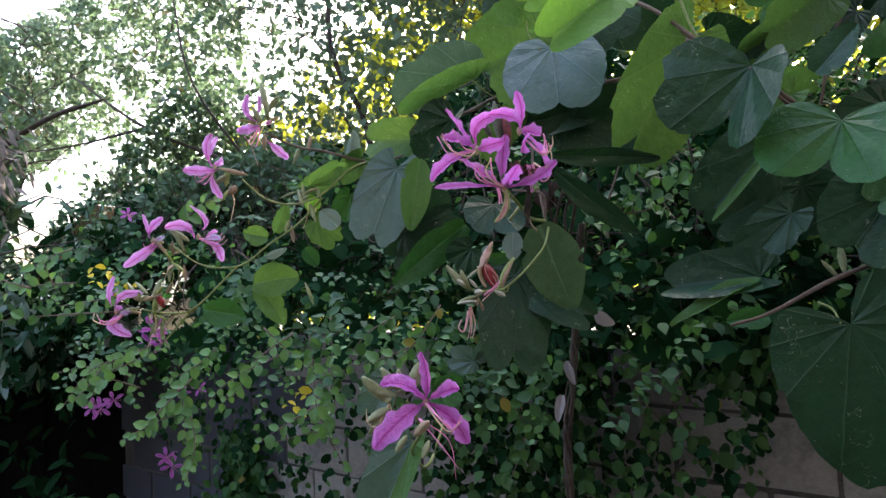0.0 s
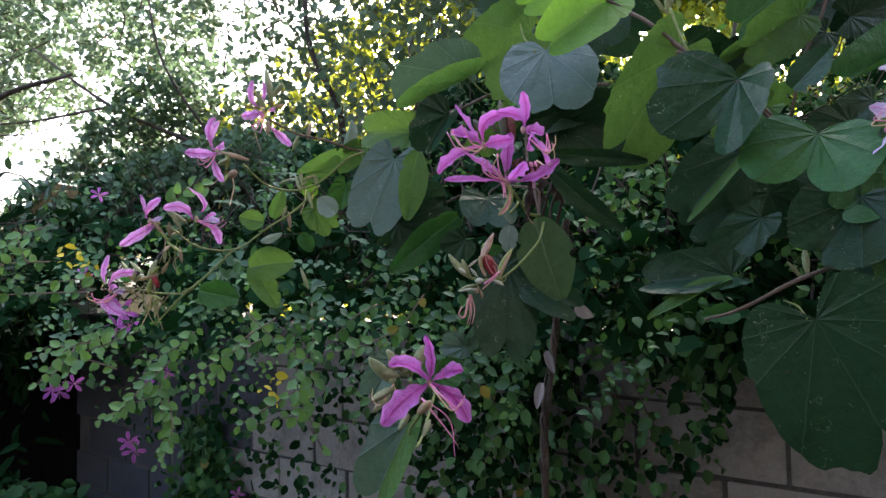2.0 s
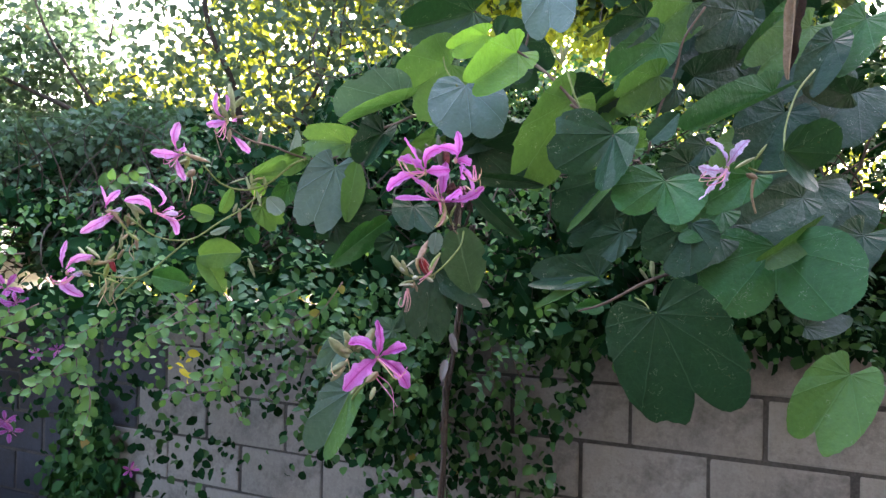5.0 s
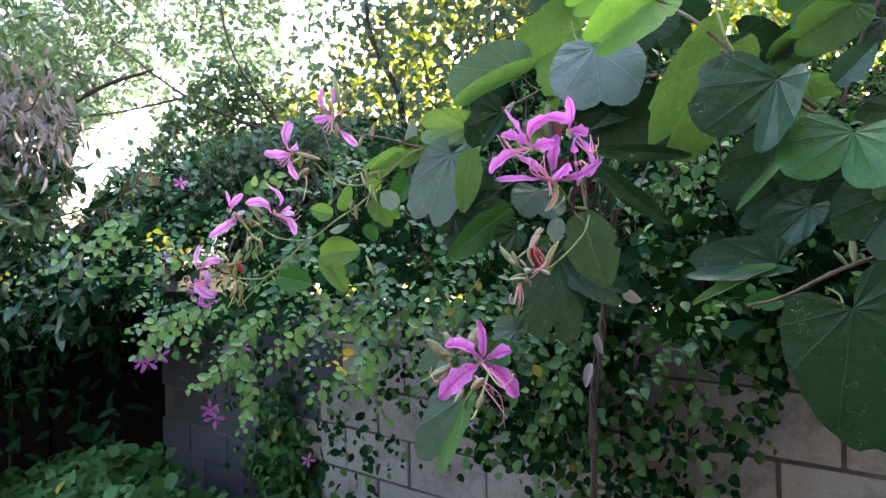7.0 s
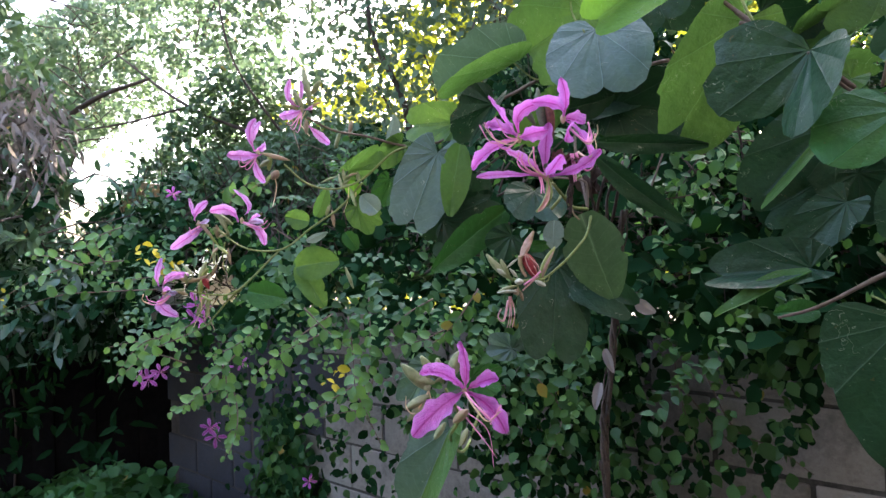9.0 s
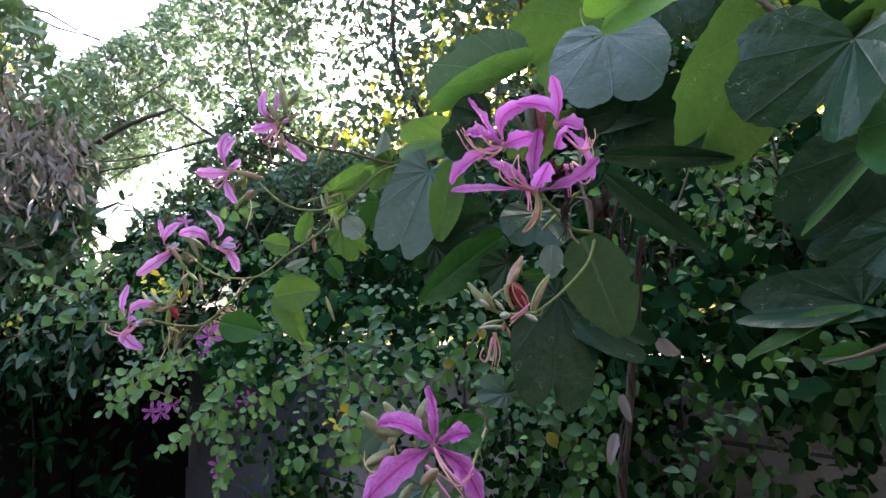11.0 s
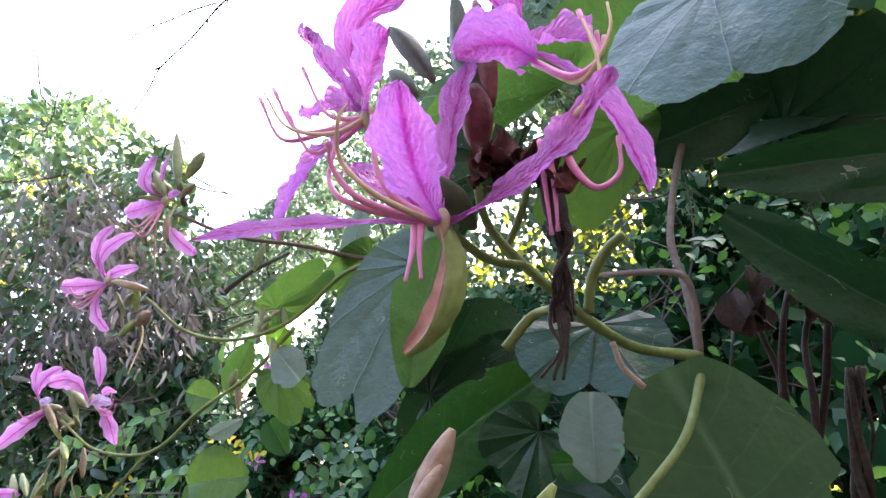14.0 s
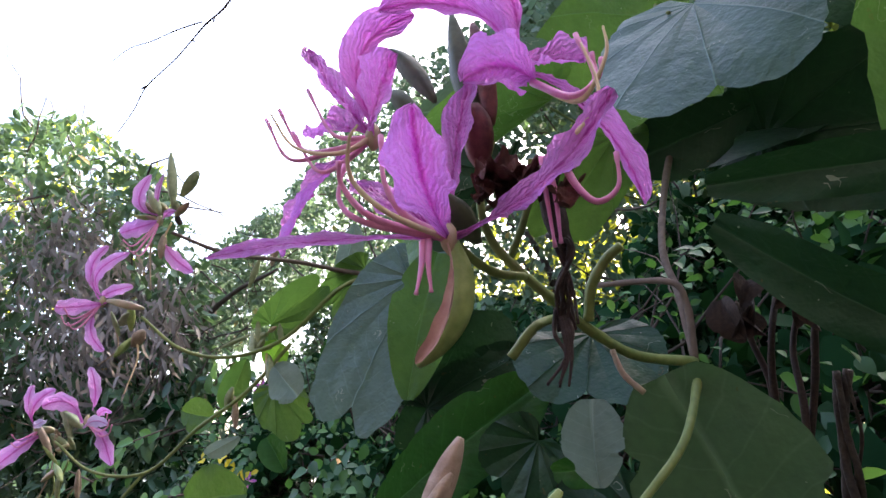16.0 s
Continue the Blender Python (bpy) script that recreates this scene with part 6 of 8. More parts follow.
bud((0.127, 0.690, 1.668), (0.129, 0.680, 1.691), 0.0065, MAROON, (0.000, 0.000, 0.000), "bud")
bud((0.127, 0.680, 1.634), (0.121, 0.660, 1.646), 0.005, BUD_DARK, (0.000, 0.000, 0.000), "bud")
husk = bud((0.154, 0.680, 1.650), (0.133, 0.680, 1.657), 0.004, WITHERED, (0, 0, 0.004), "spent_flower")
petal(husk, (0.157, 0.678, 1.651), (0.132, 0.668, 1.647), (0.000, -0.004, 0.004), (0.100, -0.700, 0.700), 0.02, HUSK, 0.6, 3.0, 0.58, 0.16)
petal(husk, (0.154, 0.678, 1.648), (0.130, 0.668, 1.653), (0.000, -0.004, 0.004), (0.100, -0.700, 0.700), 0.016, HUSK, 0.6, 3.0, 0.58, 0.16)
petal(husk, (0.151, 0.678, 1.646), (0.137, 0.668, 1.639), (0.000, -0.004, 0.004), (0.100, -0.700, 0.700), 0.016, HUSK, 0.6, 3.0, 0.58, 0.16)
petal(husk, (0.152, 0.678, 1.650), (0.164, 0.668, 1.650), (0.000, -0.004, 0.004), (0.100, -0.700, 0.700), 0.012, HUSK, 0.6, 3.0, 0.58, 0.16)
petal(husk, (0.148, 0.678, 1.650), (0.130, 0.668, 1.644), (0.000, -0.004, 0.004), (0.100, -0.700, 0.700), 0.014, HUSK, 0.6, 3.0, 0.58, 0.16)
petal(husk, (0.157, 0.678, 1.649), (0.161, 0.668, 1.636), (0.000, -0.004, 0.004), (0.100, -0.700, 0.700), 0.012, HUSK, 0.6, 3.0, 0.58, 0.16)
bud((0.152, 0.680, 1.653), (0.156, 0.685, 1.629), 0.004, WITHERED, (0.000, 0.000, 0.000), "spent_flower")
stem([(0.151, 0.690, 1.647), (0.153, 0.686, 1.630), (0.157, 0.685, 1.614), (0.150, 0.690, 1.605)], 0.0009, 0.0005, WITHERED, "withered_strand")
stem([(0.151, 0.686, 1.641), (0.159, 0.683, 1.628), (0.152, 0.683, 1.614), (0.151, 0.690, 1.605)], 0.0009, 0.0005, WITHERED, "withered_strand")
stem([(0.153, 0.684, 1.644), (0.157, 0.688, 1.630), (0.154, 0.685, 1.615), (0.151, 0.690, 1.604)], 0.0009, 0.0005, WITHERED, "withered_strand")
stem([(0.157, 0.690, 1.641), (0.154, 0.687, 1.630), (0.156, 0.694, 1.617), (0.157, 0.690, 1.603)], 0.0009, 0.0005, WITHERED, "withered_strand")
stem([(0.154, 0.684, 1.640), (0.154, 0.687, 1.630), (0.156, 0.685, 1.614), (0.153, 0.690, 1.603)], 0.0009, 0.0005, WITHERED, "withered_strand")
stem([(0.157, 0.684, 1.639), (0.158, 0.685, 1.628), (0.153, 0.685, 1.615), (0.156, 0.690, 1.603)], 0.0009, 0.0005, WITHERED, "withered_strand")
stem([(0.152, 0.685, 1.635), (0.155, 0.683, 1.628), (0.155, 0.693, 1.617), (0.151, 0.690, 1.603)], 0.0009, 0.0005, WITHERED, "withered_strand")
stem([(0.154, 0.691, 1.643), (0.158, 0.690, 1.630), (0.151, 0.691, 1.617), (0.154, 0.690, 1.602)], 0.0009, 0.0005, WITHERED, "withered_strand")
stem([(0.157, 0.686, 1.645), (0.155, 0.692, 1.631), (0.154, 0.693, 1.617), (0.155, 0.690, 1.602)], 0.0009, 0.0005, WITHERED, "withered_strand")
stem([(0.157, 0.690, 1.639), (0.155, 0.690, 1.630), (0.155, 0.692, 1.616), (0.156, 0.690, 1.601)], 0.0009, 0.0005, WITHERED, "withered_strand")
stem([(0.154, 0.686, 1.638), (0.156, 0.693, 1.631), (0.153, 0.693, 1.617), (0.153, 0.690, 1.601)], 0.0009, 0.0005, WITHERED, "withered_strand")
stem([(0.150, 0.689, 1.636), (0.159, 0.683, 1.627), (0.151, 0.693, 1.617), (0.150, 0.690, 1.601)], 0.0009, 0.0005, WITHERED, "withered_strand")
stem([(0.152, 0.684, 1.638), (0.159, 0.684, 1.628), (0.151, 0.690, 1.616), (0.151, 0.690, 1.601)], 0.0009, 0.0005, WITHERED, "withered_strand")
stem([(0.154, 0.686, 1.634), (0.158, 0.682, 1.628), (0.152, 0.693, 1.617), (0.154, 0.690, 1.600)], 0.0009, 0.0005, WITHERED, "withered_strand")
stem([(0.150, 0.690, 1.609), (0.149, 0.688, 1.600), (0.152, 0.687, 1.592), (0.145, 0.686, 1.583)], 0.0009, 0.0005, WITHERED, "withered_strand")
stem([(0.151, 0.690, 1.609), (0.153, 0.688, 1.600), (0.153, 0.687, 1.592), (0.149, 0.686, 1.583)], 0.0009, 0.0005, WITHERED, "withered_strand")
stem([(0.151, 0.690, 1.609), (0.152, 0.688, 1.600), (0.152, 0.687, 1.592), (0.149, 0.686, 1.582)], 0.0009, 0.0005, WITHERED, "withered_strand")
stem([(0.152, 0.690, 1.609), (0.155, 0.688, 1.600), (0.152, 0.687, 1.592), (0.152, 0.686, 1.591)], 0.0009, 0.0005, WITHERED, "withered_strand")
stem([(0.152, 0.690, 1.609), (0.154, 0.688, 1.600), (0.154, 0.687, 1.592), (0.152, 0.686, 1.582)], 0.0009, 0.0005, WITHERED, "withered_strand")
stem([(0.164, 0.740, 1.601), (0.167, 0.740, 1.591), (0.174, 0.740, 1.583)], 0.0012, 0.0012, TAN, "withered_strand")
spent = bud((0.151, 0.675, 1.661), (0.157, 0.675, 1.648), 0.003, WITHERED, (0, 0, 0), "spent_flower")
filament(spent, [(0.153, 0.672, 1.658), (0.154, 0.668, 1.644), (0.155, 0.668, 1.624)], 0.001, STAMEN, True, "stamen")
filament(spent, [(0.155, 0.672, 1.658), (0.157, 0.668, 1.641), (0.157, 0.668, 1.625)], 0.001, STAMEN, True, "stamen")
filament(spent, [(0.159, 0.672, 1.659), (0.164, 0.668, 1.644), (0.170, 0.668, 1.637), (0.177, 0.668, 1.641), (0.178, 0.668, 1.653)], 0.0011, STAMEN, True, "stamen")
# group with the red bud
red_bud = bud((0.109, 0.705, 1.511), (0.095, 0.705, 1.543), 0.0081, RED_BUD, (0.002, 0.000, 0.002), "bud")
stem([(0.097, 0.698, 1.541), (0.098, 0.698, 1.531), (0.103, 0.697, 1.520), (0.108, 0.697, 1.514)], 0.0007, 0.0005, CALYX_ROSE, "stripe", owner=red_bud)
stem([(0.098, 0.698, 1.541), (0.103, 0.698, 1.531), (0.108, 0.697, 1.524), (0.111, 0.697, 1.516)], 0.0007, 0.0005, CALYX_ROSE, "stripe", owner=red_bud)
stem([(0.099, 0.698, 1.540), (0.108, 0.698, 1.531), (0.112, 0.697, 1.526), (0.113, 0.697, 1.518)], 0.0007, 0.0005, CALYX_ROSE, "stripe", owner=red_bud)
bud((0.092, 0.703, 1.536), (0.109, 0.703, 1.569), 0.0049, HOOD, (-0.002, 0.000, -0.003), "calyx")
bud((0.095, 0.699, 1.539), (0.106, 0.699, 1.557), 0.0029, HOOD, (-0.002, 0.000, -0.001), "calyx")
stem([(0.091, 0.703, 1.539), (0.091, 0.704, 1.529), (0.094, 0.705, 1.520), (0.098, 0.706, 1.513)], 0.003, 0.0016, CALYX, "calyx")
bud((0.082, 0.715, 1.509), (0.050, 0.715, 1.543), 0.0051, BUD, (-0.004, 0.000, -0.002), "bud")
bud((0.078, 0.713, 1.514), (0.068, 0.713, 1.536), 0.0040, BUD, (-0.003, 0.000, -0.001), "bud")
bud((0.075, 0.712, 1.525), (0.089, 0.712, 1.536), 0.0020, BUD_PALE, (0.000, 0.000, 0.000), "bud")
bud((0.088, 0.712, 1.512), (0.078, 0.712, 1.524), 0.0023, BUD_PALE, (0.000, 0.000, 0.000), "bud")
bud((0.072, 0.709, 1.517), (0.062, 0.709, 1.524), 0.0027, BUD_PALE, (0.000, 0.000, 0.000), "bud")
bud((0.094, 0.704, 1.507), (0.083, 0.704, 1.507), 0.0042, BUD_PALE, (0.000, 0.000, 0.000), "bud")
bud((0.110, 0.715, 1.507), (0.123, 0.715, 1.500), 0.0037, BUD_PALE, (0.000, 0.000, 0.000), "bud")
bud((0.118, 0.728, 1.505), (0.139, 0.728, 1.549), 0.0052, CALYX_GREEN, (-0.006, 0.000, -0.000), "calyx")
bud((0.120, 0.722, 1.510), (0.136, 0.722, 1.543), 0.0024, HOOD, (-0.004, 0.000, -0.001), "calyx")
bud((0.087, 0.706, 1.502), (0.061, 0.706, 1.494), 0.0030, BUD, (-0.002, 0.000, 0.002), "bud")
bud((0.086, 0.704, 1.495), (0.061, 0.704, 1.494), 0.0023, BUD_PALE, (0.000, 0.000, 0.002), "bud")
bud((0.087, 0.704, 1.500), (0.086, 0.704, 1.490), 0.0020, TAN, (0.000, 0.000, 0.000), "spent_flower")
bud((0.090, 0.706, 1.495), (0.093, 0.706, 1.483), 0.0020, TAN, (0.000, 0.000, 0.000), "spent_flower")
stem([(0.094, 0.698, 1.503), (0.104, 0.697, 1.510), (0.115, 0.696, 1.519)], 0.0012, 0.0010, STAMEN, "style")
stem([(0.123, 0.722, 1.508), (0.109, 0.719, 1.508), (0.093, 0.715, 1.507), (0.082, 0.712, 1.510)], 0.002, 0.0022, STALK, "flower_stalk")
stem([(0.119, 0.722, 1.504), (0.127, 0.725, 1.506), (0.130, 0.728, 1.512)], 0.001, 0.001, STALK, "flower_stalk")
stem([(0.087, 0.712, 1.508), (0.087, 0.708, 1.501), (0.089, 0.705, 1.495)], 0.0016, 0.0014, STALK, "flower_stalk")
faded = bud((0.083, 0.710, 1.498), (0.086, 0.710, 1.490), 0.003, TAN, (0, 0, 0), "spent_flower")
filament(faded, [(0.112, 0.700, 1.514), (0.103, 0.698, 1.506), (0.092, 0.700, 1.496)], 0.0012, FADED, True, "stamen")
filament(faded, [(0.076, 0.710, 1.489), (0.076, 0.708, 1.468), (0.072, 0.708, 1.450)], 0.0007, FADED, True, "stamen")
filament(faded, [(0.077, 0.710, 1.489), (0.078, 0.708, 1.468), (0.075, 0.708, 1.450)], 0.0007, FADED, True, "stamen")
filament(faded, [(0.078, 0.710, 1.489), (0.082, 0.708, 1.468), (0.078, 0.708, 1.450)], 0.0007, FADED, True, "stamen")
filament(faded, [(0.075, 0.710, 1.484), (0.068, 0.706, 1.460), (0.061, 0.706, 1.464), (0.065, 0.706, 1.474)], 0.0011, FADED, True, "stamen")
# flower below
flower_low = flower_at((0.015, 0.647, 1.386), "open magenta flower with five spreading petals")
petal(flower_low, (0.015, 0.647, 1.386), (0.012, 0.640, 1.445), (0.010, -0.006, 0.000), (-0.600, -0.800, 0.100), 0.0145, PETAL, 0.5, 1.5, 0.45, 0.16)
petal(flower_low, (0.015, 0.647, 1.386), (-0.043, 0.605, 1.348), (-0.004, -0.014, 0.010), (0.150, -0.750, 0.650), 0.027, PETAL, 0.25, 1.3, 0.5, 0.16)
petal(flower_low, (0.015, 0.647, 1.386), (0.060, 0.630, 1.341), (0.010, -0.006, 0.012), (-0.200, -0.750, 0.600), 0.021, PETAL, 0.5, 1.4, 0.6, 0.16)
petal(flower_low, (0.015, 0.647, 1.386), (-0.034, 0.620, 1.412), (0.004, -0.006, 0.020), (0.350, -0.650, 0.650), 0.021, PETAL, 0.5, 1.6, 0.55, 0.16)
petal(flower_low, (0.015, 0.647, 1.386), (0.052, 0.615, 1.404), (0.012, -0.004, 0.012), (-0.600, -0.700, 0.400), 0.0175, PETAL, 0.7, 1.8, 0.62, 0.16)
filament(flower_low, [(0.015, 0.647, 1.386), (0.028, 0.620, 1.375), (0.042, 0.615, 1.362), (0.050, 0.615, 1.369)], 0.0009, STAMEN, True, "stamen")
filament(flower_low, [(0.015, 0.647, 1.386), (0.028, 0.620, 1.375), (0.042, 0.615, 1.362), (0.054, 0.615, 1.376)], 0.0009, STAMEN, True, "stamen")
filament(flower_low, [(0.015, 0.647, 1.386), (0.028, 0.620, 1.375), (0.042, 0.615, 1.362), (0.042, 0.615, 1.356)], 0.0009, STAMEN, True, "stamen")
filament(flower_low, [(0.015, 0.647, 1.386), (0.025, 0.625, 1.373), (0.039, 0.620, 1.358), (0.054, 0.620, 1.369)], 0.0009, STYLE, False, "style")
bud((-0.027, 0.670, 1.384), (-0.057, 0.660, 1.417), 0.0085, BUD, (0.000, 0.000, 0.000), "bud")
bud((-0.018, 0.670, 1.397), (-0.034, 0.660, 1.426), 0.0068, BUD, (0.000, 0.000, 0.000), "bud")
bud((-0.002, 0.670, 1.396), (0.011, 0.660, 1.430), 0.0072, BUD, (0.000, 0.000, 0.000), "bud")
bud((-0.010, 0.670, 1.391), (-0.015, 0.660, 1.423), 0.006, BUD, (0.000, 0.000, 0.000), "bud")
bud((-0.027, 0.670, 1.378), (-0.055, 0.660, 1.365), 0.0065, BUD, (0.000, 0.000, 0.000), "bud")
bud((-0.020, 0.670, 1.392), (-0.048, 0.660, 1.401), 0.0065, BUD, (0.000, 0.000, 0.000), "bud")
bud((-0.031, 0.670, 1.370), (-0.053, 0.660, 1.351), 0.006, BUD, (0.000, 0.000, 0.000), "bud")
bud((-0.009, 0.670, 1.345), (-0.022, 0.660, 1.329), 0.005, BUD, (0.000, 0.000, 0.000), "bud")
bud((0.017, 0.670, 1.337), (0.008, 0.660, 1.320), 0.005, BUD, (0.000, 0.000, 0.000), "bud")
filament(flower_low, [(-0.027, 0.670, 1.383), (-0.044, 0.660, 1.360), (-0.053, 0.655, 1.368), (-0.053, 0.655, 1.381)], 0.0008, STYLE, False, "style")
filament(flower_low, [(0.006, 0.660, 1.366), (0.036, 0.650, 1.328), (0.049, 0.650, 1.308)], 0.0007, STAMEN, False, "stamen")
filament(flower_low, [(0.006, 0.660, 1.366), (0.040, 0.660, 1.338), (0.046, 0.660, 1.293)], 0.0006, STAMEN, False, "stamen")
bud((0.001, 0.660, 1.347), (0.018, 0.655, 1.363), 0.006, CALYX, (0.000, 0.000, 0.000), "calyx")
stem([(-0.007, 0.670, 1.385), (0.008, 0.690, 1.346), (-0.005, 0.740, 1.306), (0.017, 0.900, 1.244), (0.061, 1.000, 1.327)], 0.0018, 0.0025, STALK, "flower_stalk")
# flowers on the branches that reach to the left
flower_d = flower_at((-0.294, 0.900, 1.717), "magenta flower in profile")
petal(flower_d, (-0.289, 0.900, 1.715), (-0.340, 0.890, 1.715), (0.004, -0.006, -0.005), (0.193, -0.981, -0.017), 0.0161, PETAL_SOFT, 0.3, 0.9, 0.58, 0.14)
petal(flower_d, (-0.298, 0.900, 1.720), (-0.296, 0.900, 1.772), (-0.014, -0.016, 0.003), (0.168, -0.986, -0.007), 0.0119, PETAL_SOFT, 0.3, 0.9, 0.58, 0.14)
petal(flower_d, (-0.303, 0.905, 1.725), (-0.296, 0.925, 1.773), (-0.003, -0.036, -0.006), (0.889, -0.455, 0.054), 0.0116, PETAL_SOFT, 0.3, 0.9, 0.58, 0.14)
petal(flower_d, (-0.299, 0.900, 1.709), (-0.284, 0.900, 1.670), (-0.004, -0.016, -0.004), (0.128, -0.991, 0.049), 0.0121, PETAL_SOFT, 0.3, 0.9, 0.58, 0.14)
petal(flower_d, (-0.305, 0.910, 1.723), (-0.292, 0.930, 1.739), (0.020, -0.036, -0.011), (0.840, -0.542, 0.014), 0.0106, PETAL_SOFT, 0.3, 0.9, 0.58, 0.14)
filament(flower_d, [(-0.294, 0.900, 1.716), (-0.306, 0.893, 1.704), (-0.314, 0.887, 1.701), (-0.316, 0.880, 1.709)], 0.0008, STAMEN, True, "stamen")
filament(flower_d, [(-0.294, 0.900, 1.716), (-0.310, 0.893, 1.699), (-0.318, 0.887, 1.695), (-0.318, 0.880, 1.702)], 0.0008, STAMEN, True, "stamen")
filament(flower_d, [(-0.294, 0.900, 1.716), (-0.302, 0.893, 1.698), (-0.308, 0.887, 1.690), (-0.309, 0.880, 1.695)], 0.0008, STAMEN, True, "stamen")
bud((-0.289, 0.900, 1.717), (-0.244, 0.900, 1.704), 0.0044, CALYX, (0, 0, 0), "calyx")
flower_e = flower_at((-0.218, 0.880, 1.777), "half-open pink flower")
petal(flower_e, (-0.221, 0.880, 1.783), (-0.234, 0.880, 1.826), (-0.017, -0.016, -0.019), (0.657, -0.728, 0.196), 0.0115, PETAL_SOFT, 0.3, 0.9, 0.58, 0.14)
petal(flower_e, (-0.222, 0.880, 1.787), (-0.218, 0.880, 1.824), (0.010, -0.016, -0.006), (0.032, -0.999, -0.003), 0.0073, PETAL_SOFT, 0.3, 0.9, 0.58, 0.14)
petal(flower_e, (-0.216, 0.880, 1.777), (-0.250, 0.870, 1.767), (0.003, -0.006, -0.003), (0.381, -0.761, -0.525), 0.0153, PETAL_SOFT, 0.3, 0.9, 0.58, 0.14)
petal(flower_e, (-0.208, 0.880, 1.753), (-0.176, 0.880, 1.723), (0.003, -0.016, -0.004), (-0.041, -0.998, -0.042), 0.0130, PETAL_SOFT, 0.3, 0.9, 0.58, 0.14)
petal(flower_e, (-0.214, 0.880, 1.778), (-0.201, 0.880, 1.783), (0.010, -0.016, -0.005), (0.185, -0.858, -0.479), 0.0063, PETAL_SOFT, 0.3, 0.9, 0.58, 0.14)
filament(flower_e, [(-0.218, 0.880, 1.776), (-0.225, 0.873, 1.761), (-0.232, 0.867, 1.751), (-0.236, 0.860, 1.755)], 0.0008, STAMEN, True, "stamen")
filament(flower_e, [(-0.218, 0.880, 1.776), (-0.223, 0.873, 1.758), (-0.228, 0.867, 1.745), (-0.231, 0.860, 1.747)], 0.0008, STAMEN, True, "stamen")
filament(flower_e, [(-0.218, 0.880, 1.776), (-0.218, 0.873, 1.756), (-0.221, 0.867, 1.741), (-0.223, 0.860, 1.741)], 0.0008, STAMEN, True, "stamen")
bud((-0.204, 0.880, 1.788), (-0.214, 0.880, 1.844), 0.0056, BUD, (0, 0, 0), "bud")
bud((-0.206, 0.890, 1.802), (-0.189, 0.890, 1.825), 0.0050, BUD, (0, 0, 0), "bud")
bud((-0.213, 0.875, 1.780), (-0.229, 0.875, 1.807), 0.0049, BUD, (0, 0, 0), "bud")
bud((-0.212, 0.880, 1.740), (-0.211, 0.880, 1.763), 0.0041, TAN, (0, 0, 0), "calyx")
bud((-0.208, 0.890, 1.784), (-0.204, 0.890, 1.774), 0.0035, WITHERED, (0, 0, 0), "bud")
flower_f = flower_at((-0.413, 0.950, 1.613), "magenta flower with narrow petals")
petal(flower_f, (-0.418, 0.950, 1.617), (-0.428, 0.950, 1.657), (0.006, -0.016, -0.002), (0.890, -0.396, 0.225), 0.0090, PETAL_SOFT, 0.3, 0.9, 0.58, 0.14)
petal(flower_f, (-0.420, 0.950, 1.619), (-0.396, 0.950, 1.650), (-0.003, -0.016, 0.004), (0.281, -0.934, -0.221), 0.0125, PETAL_SOFT, 0.3, 0.9, 0.58, 0.14)
petal(flower_f, (-0.412, 0.945, 1.614), (-0.395, 0.945, 1.620), (0.012, -0.016, -0.004), (0.140, -0.922, -0.361), 0.0077, PETAL_PALE, 0.3, 0.9, 0.58, 0.14)
petal(flower_f, (-0.403, 0.950, 1.607), (-0.456, 0.940, 1.572), (0.012, -0.006, 0.008), (0.281, -0.947, -0.156), 0.0168, PETAL_SOFT, 0.3, 0.9, 0.58, 0.14)
filament(flower_f, [(-0.411, 0.950, 1.610), (-0.418, 0.943, 1.604), (-0.421, 0.937, 1.602), (-0.420, 0.930, 1.607)], 0.0008, STAMEN, True, "stamen")
filament(flower_f, [(-0.411, 0.950, 1.610), (-0.415, 0.943, 1.600), (-0.419, 0.937, 1.595), (-0.419, 0.930, 1.599)], 0.0008, STAMEN, True, "stamen")
bud((-0.421, 0.960, 1.613), (-0.400, 0.960, 1.610), 0.0050, CALYX, (0, 0, 0), "calyx")
flower_g = flower_at((-0.337, 0.940, 1.615), "magenta flower with narrow petals")
petal(flower_g, (-0.332, 0.940, 1.624), (-0.354, 0.950, 1.668), (0.039, -0.026, -0.009), (0.643, -0.609, 0.464), 0.0110, PETAL_SOFT, 0.3, 0.9, 0.58, 0.14)
petal(flower_g, (-0.343, 0.940, 1.613), (-0.386, 0.930, 1.631), (0.018, -0.006, 0.021), (0.175, -0.976, -0.127), 0.0170, PETAL_SOFT, 0.3, 0.9, 0.58, 0.14)
petal(flower_g, (-0.328, 0.940, 1.609), (-0.301, 0.940, 1.573), (0.018, -0.016, 0.009), (0.208, -0.966, 0.155), 0.0136, PETAL_SOFT, 0.3, 0.9, 0.58, 0.14)
petal(flower_g, (-0.329, 0.930, 1.607), (-0.300, 0.930, 1.608), (0.013, -0.016, 0.009), (0.004, -0.989, -0.151), 0.0106, PETAL_PALE, 0.3, 0.9, 0.58, 0.14)
petal(flower_g, (-0.326, 0.940, 1.614), (-0.309, 0.940, 1.620), (0.013, -0.016, 0.009), (0.239, -0.756, -0.609), 0.0088, PETAL_SOFT, 0.3, 0.9, 0.58, 0.14)
filament(flower_g, [(-0.337, 0.940, 1.613), (-0.315, 0.933, 1.604), (-0.298, 0.927, 1.606), (-0.289, 0.920, 1.612)], 0.0008, STAMEN, True, "stamen")
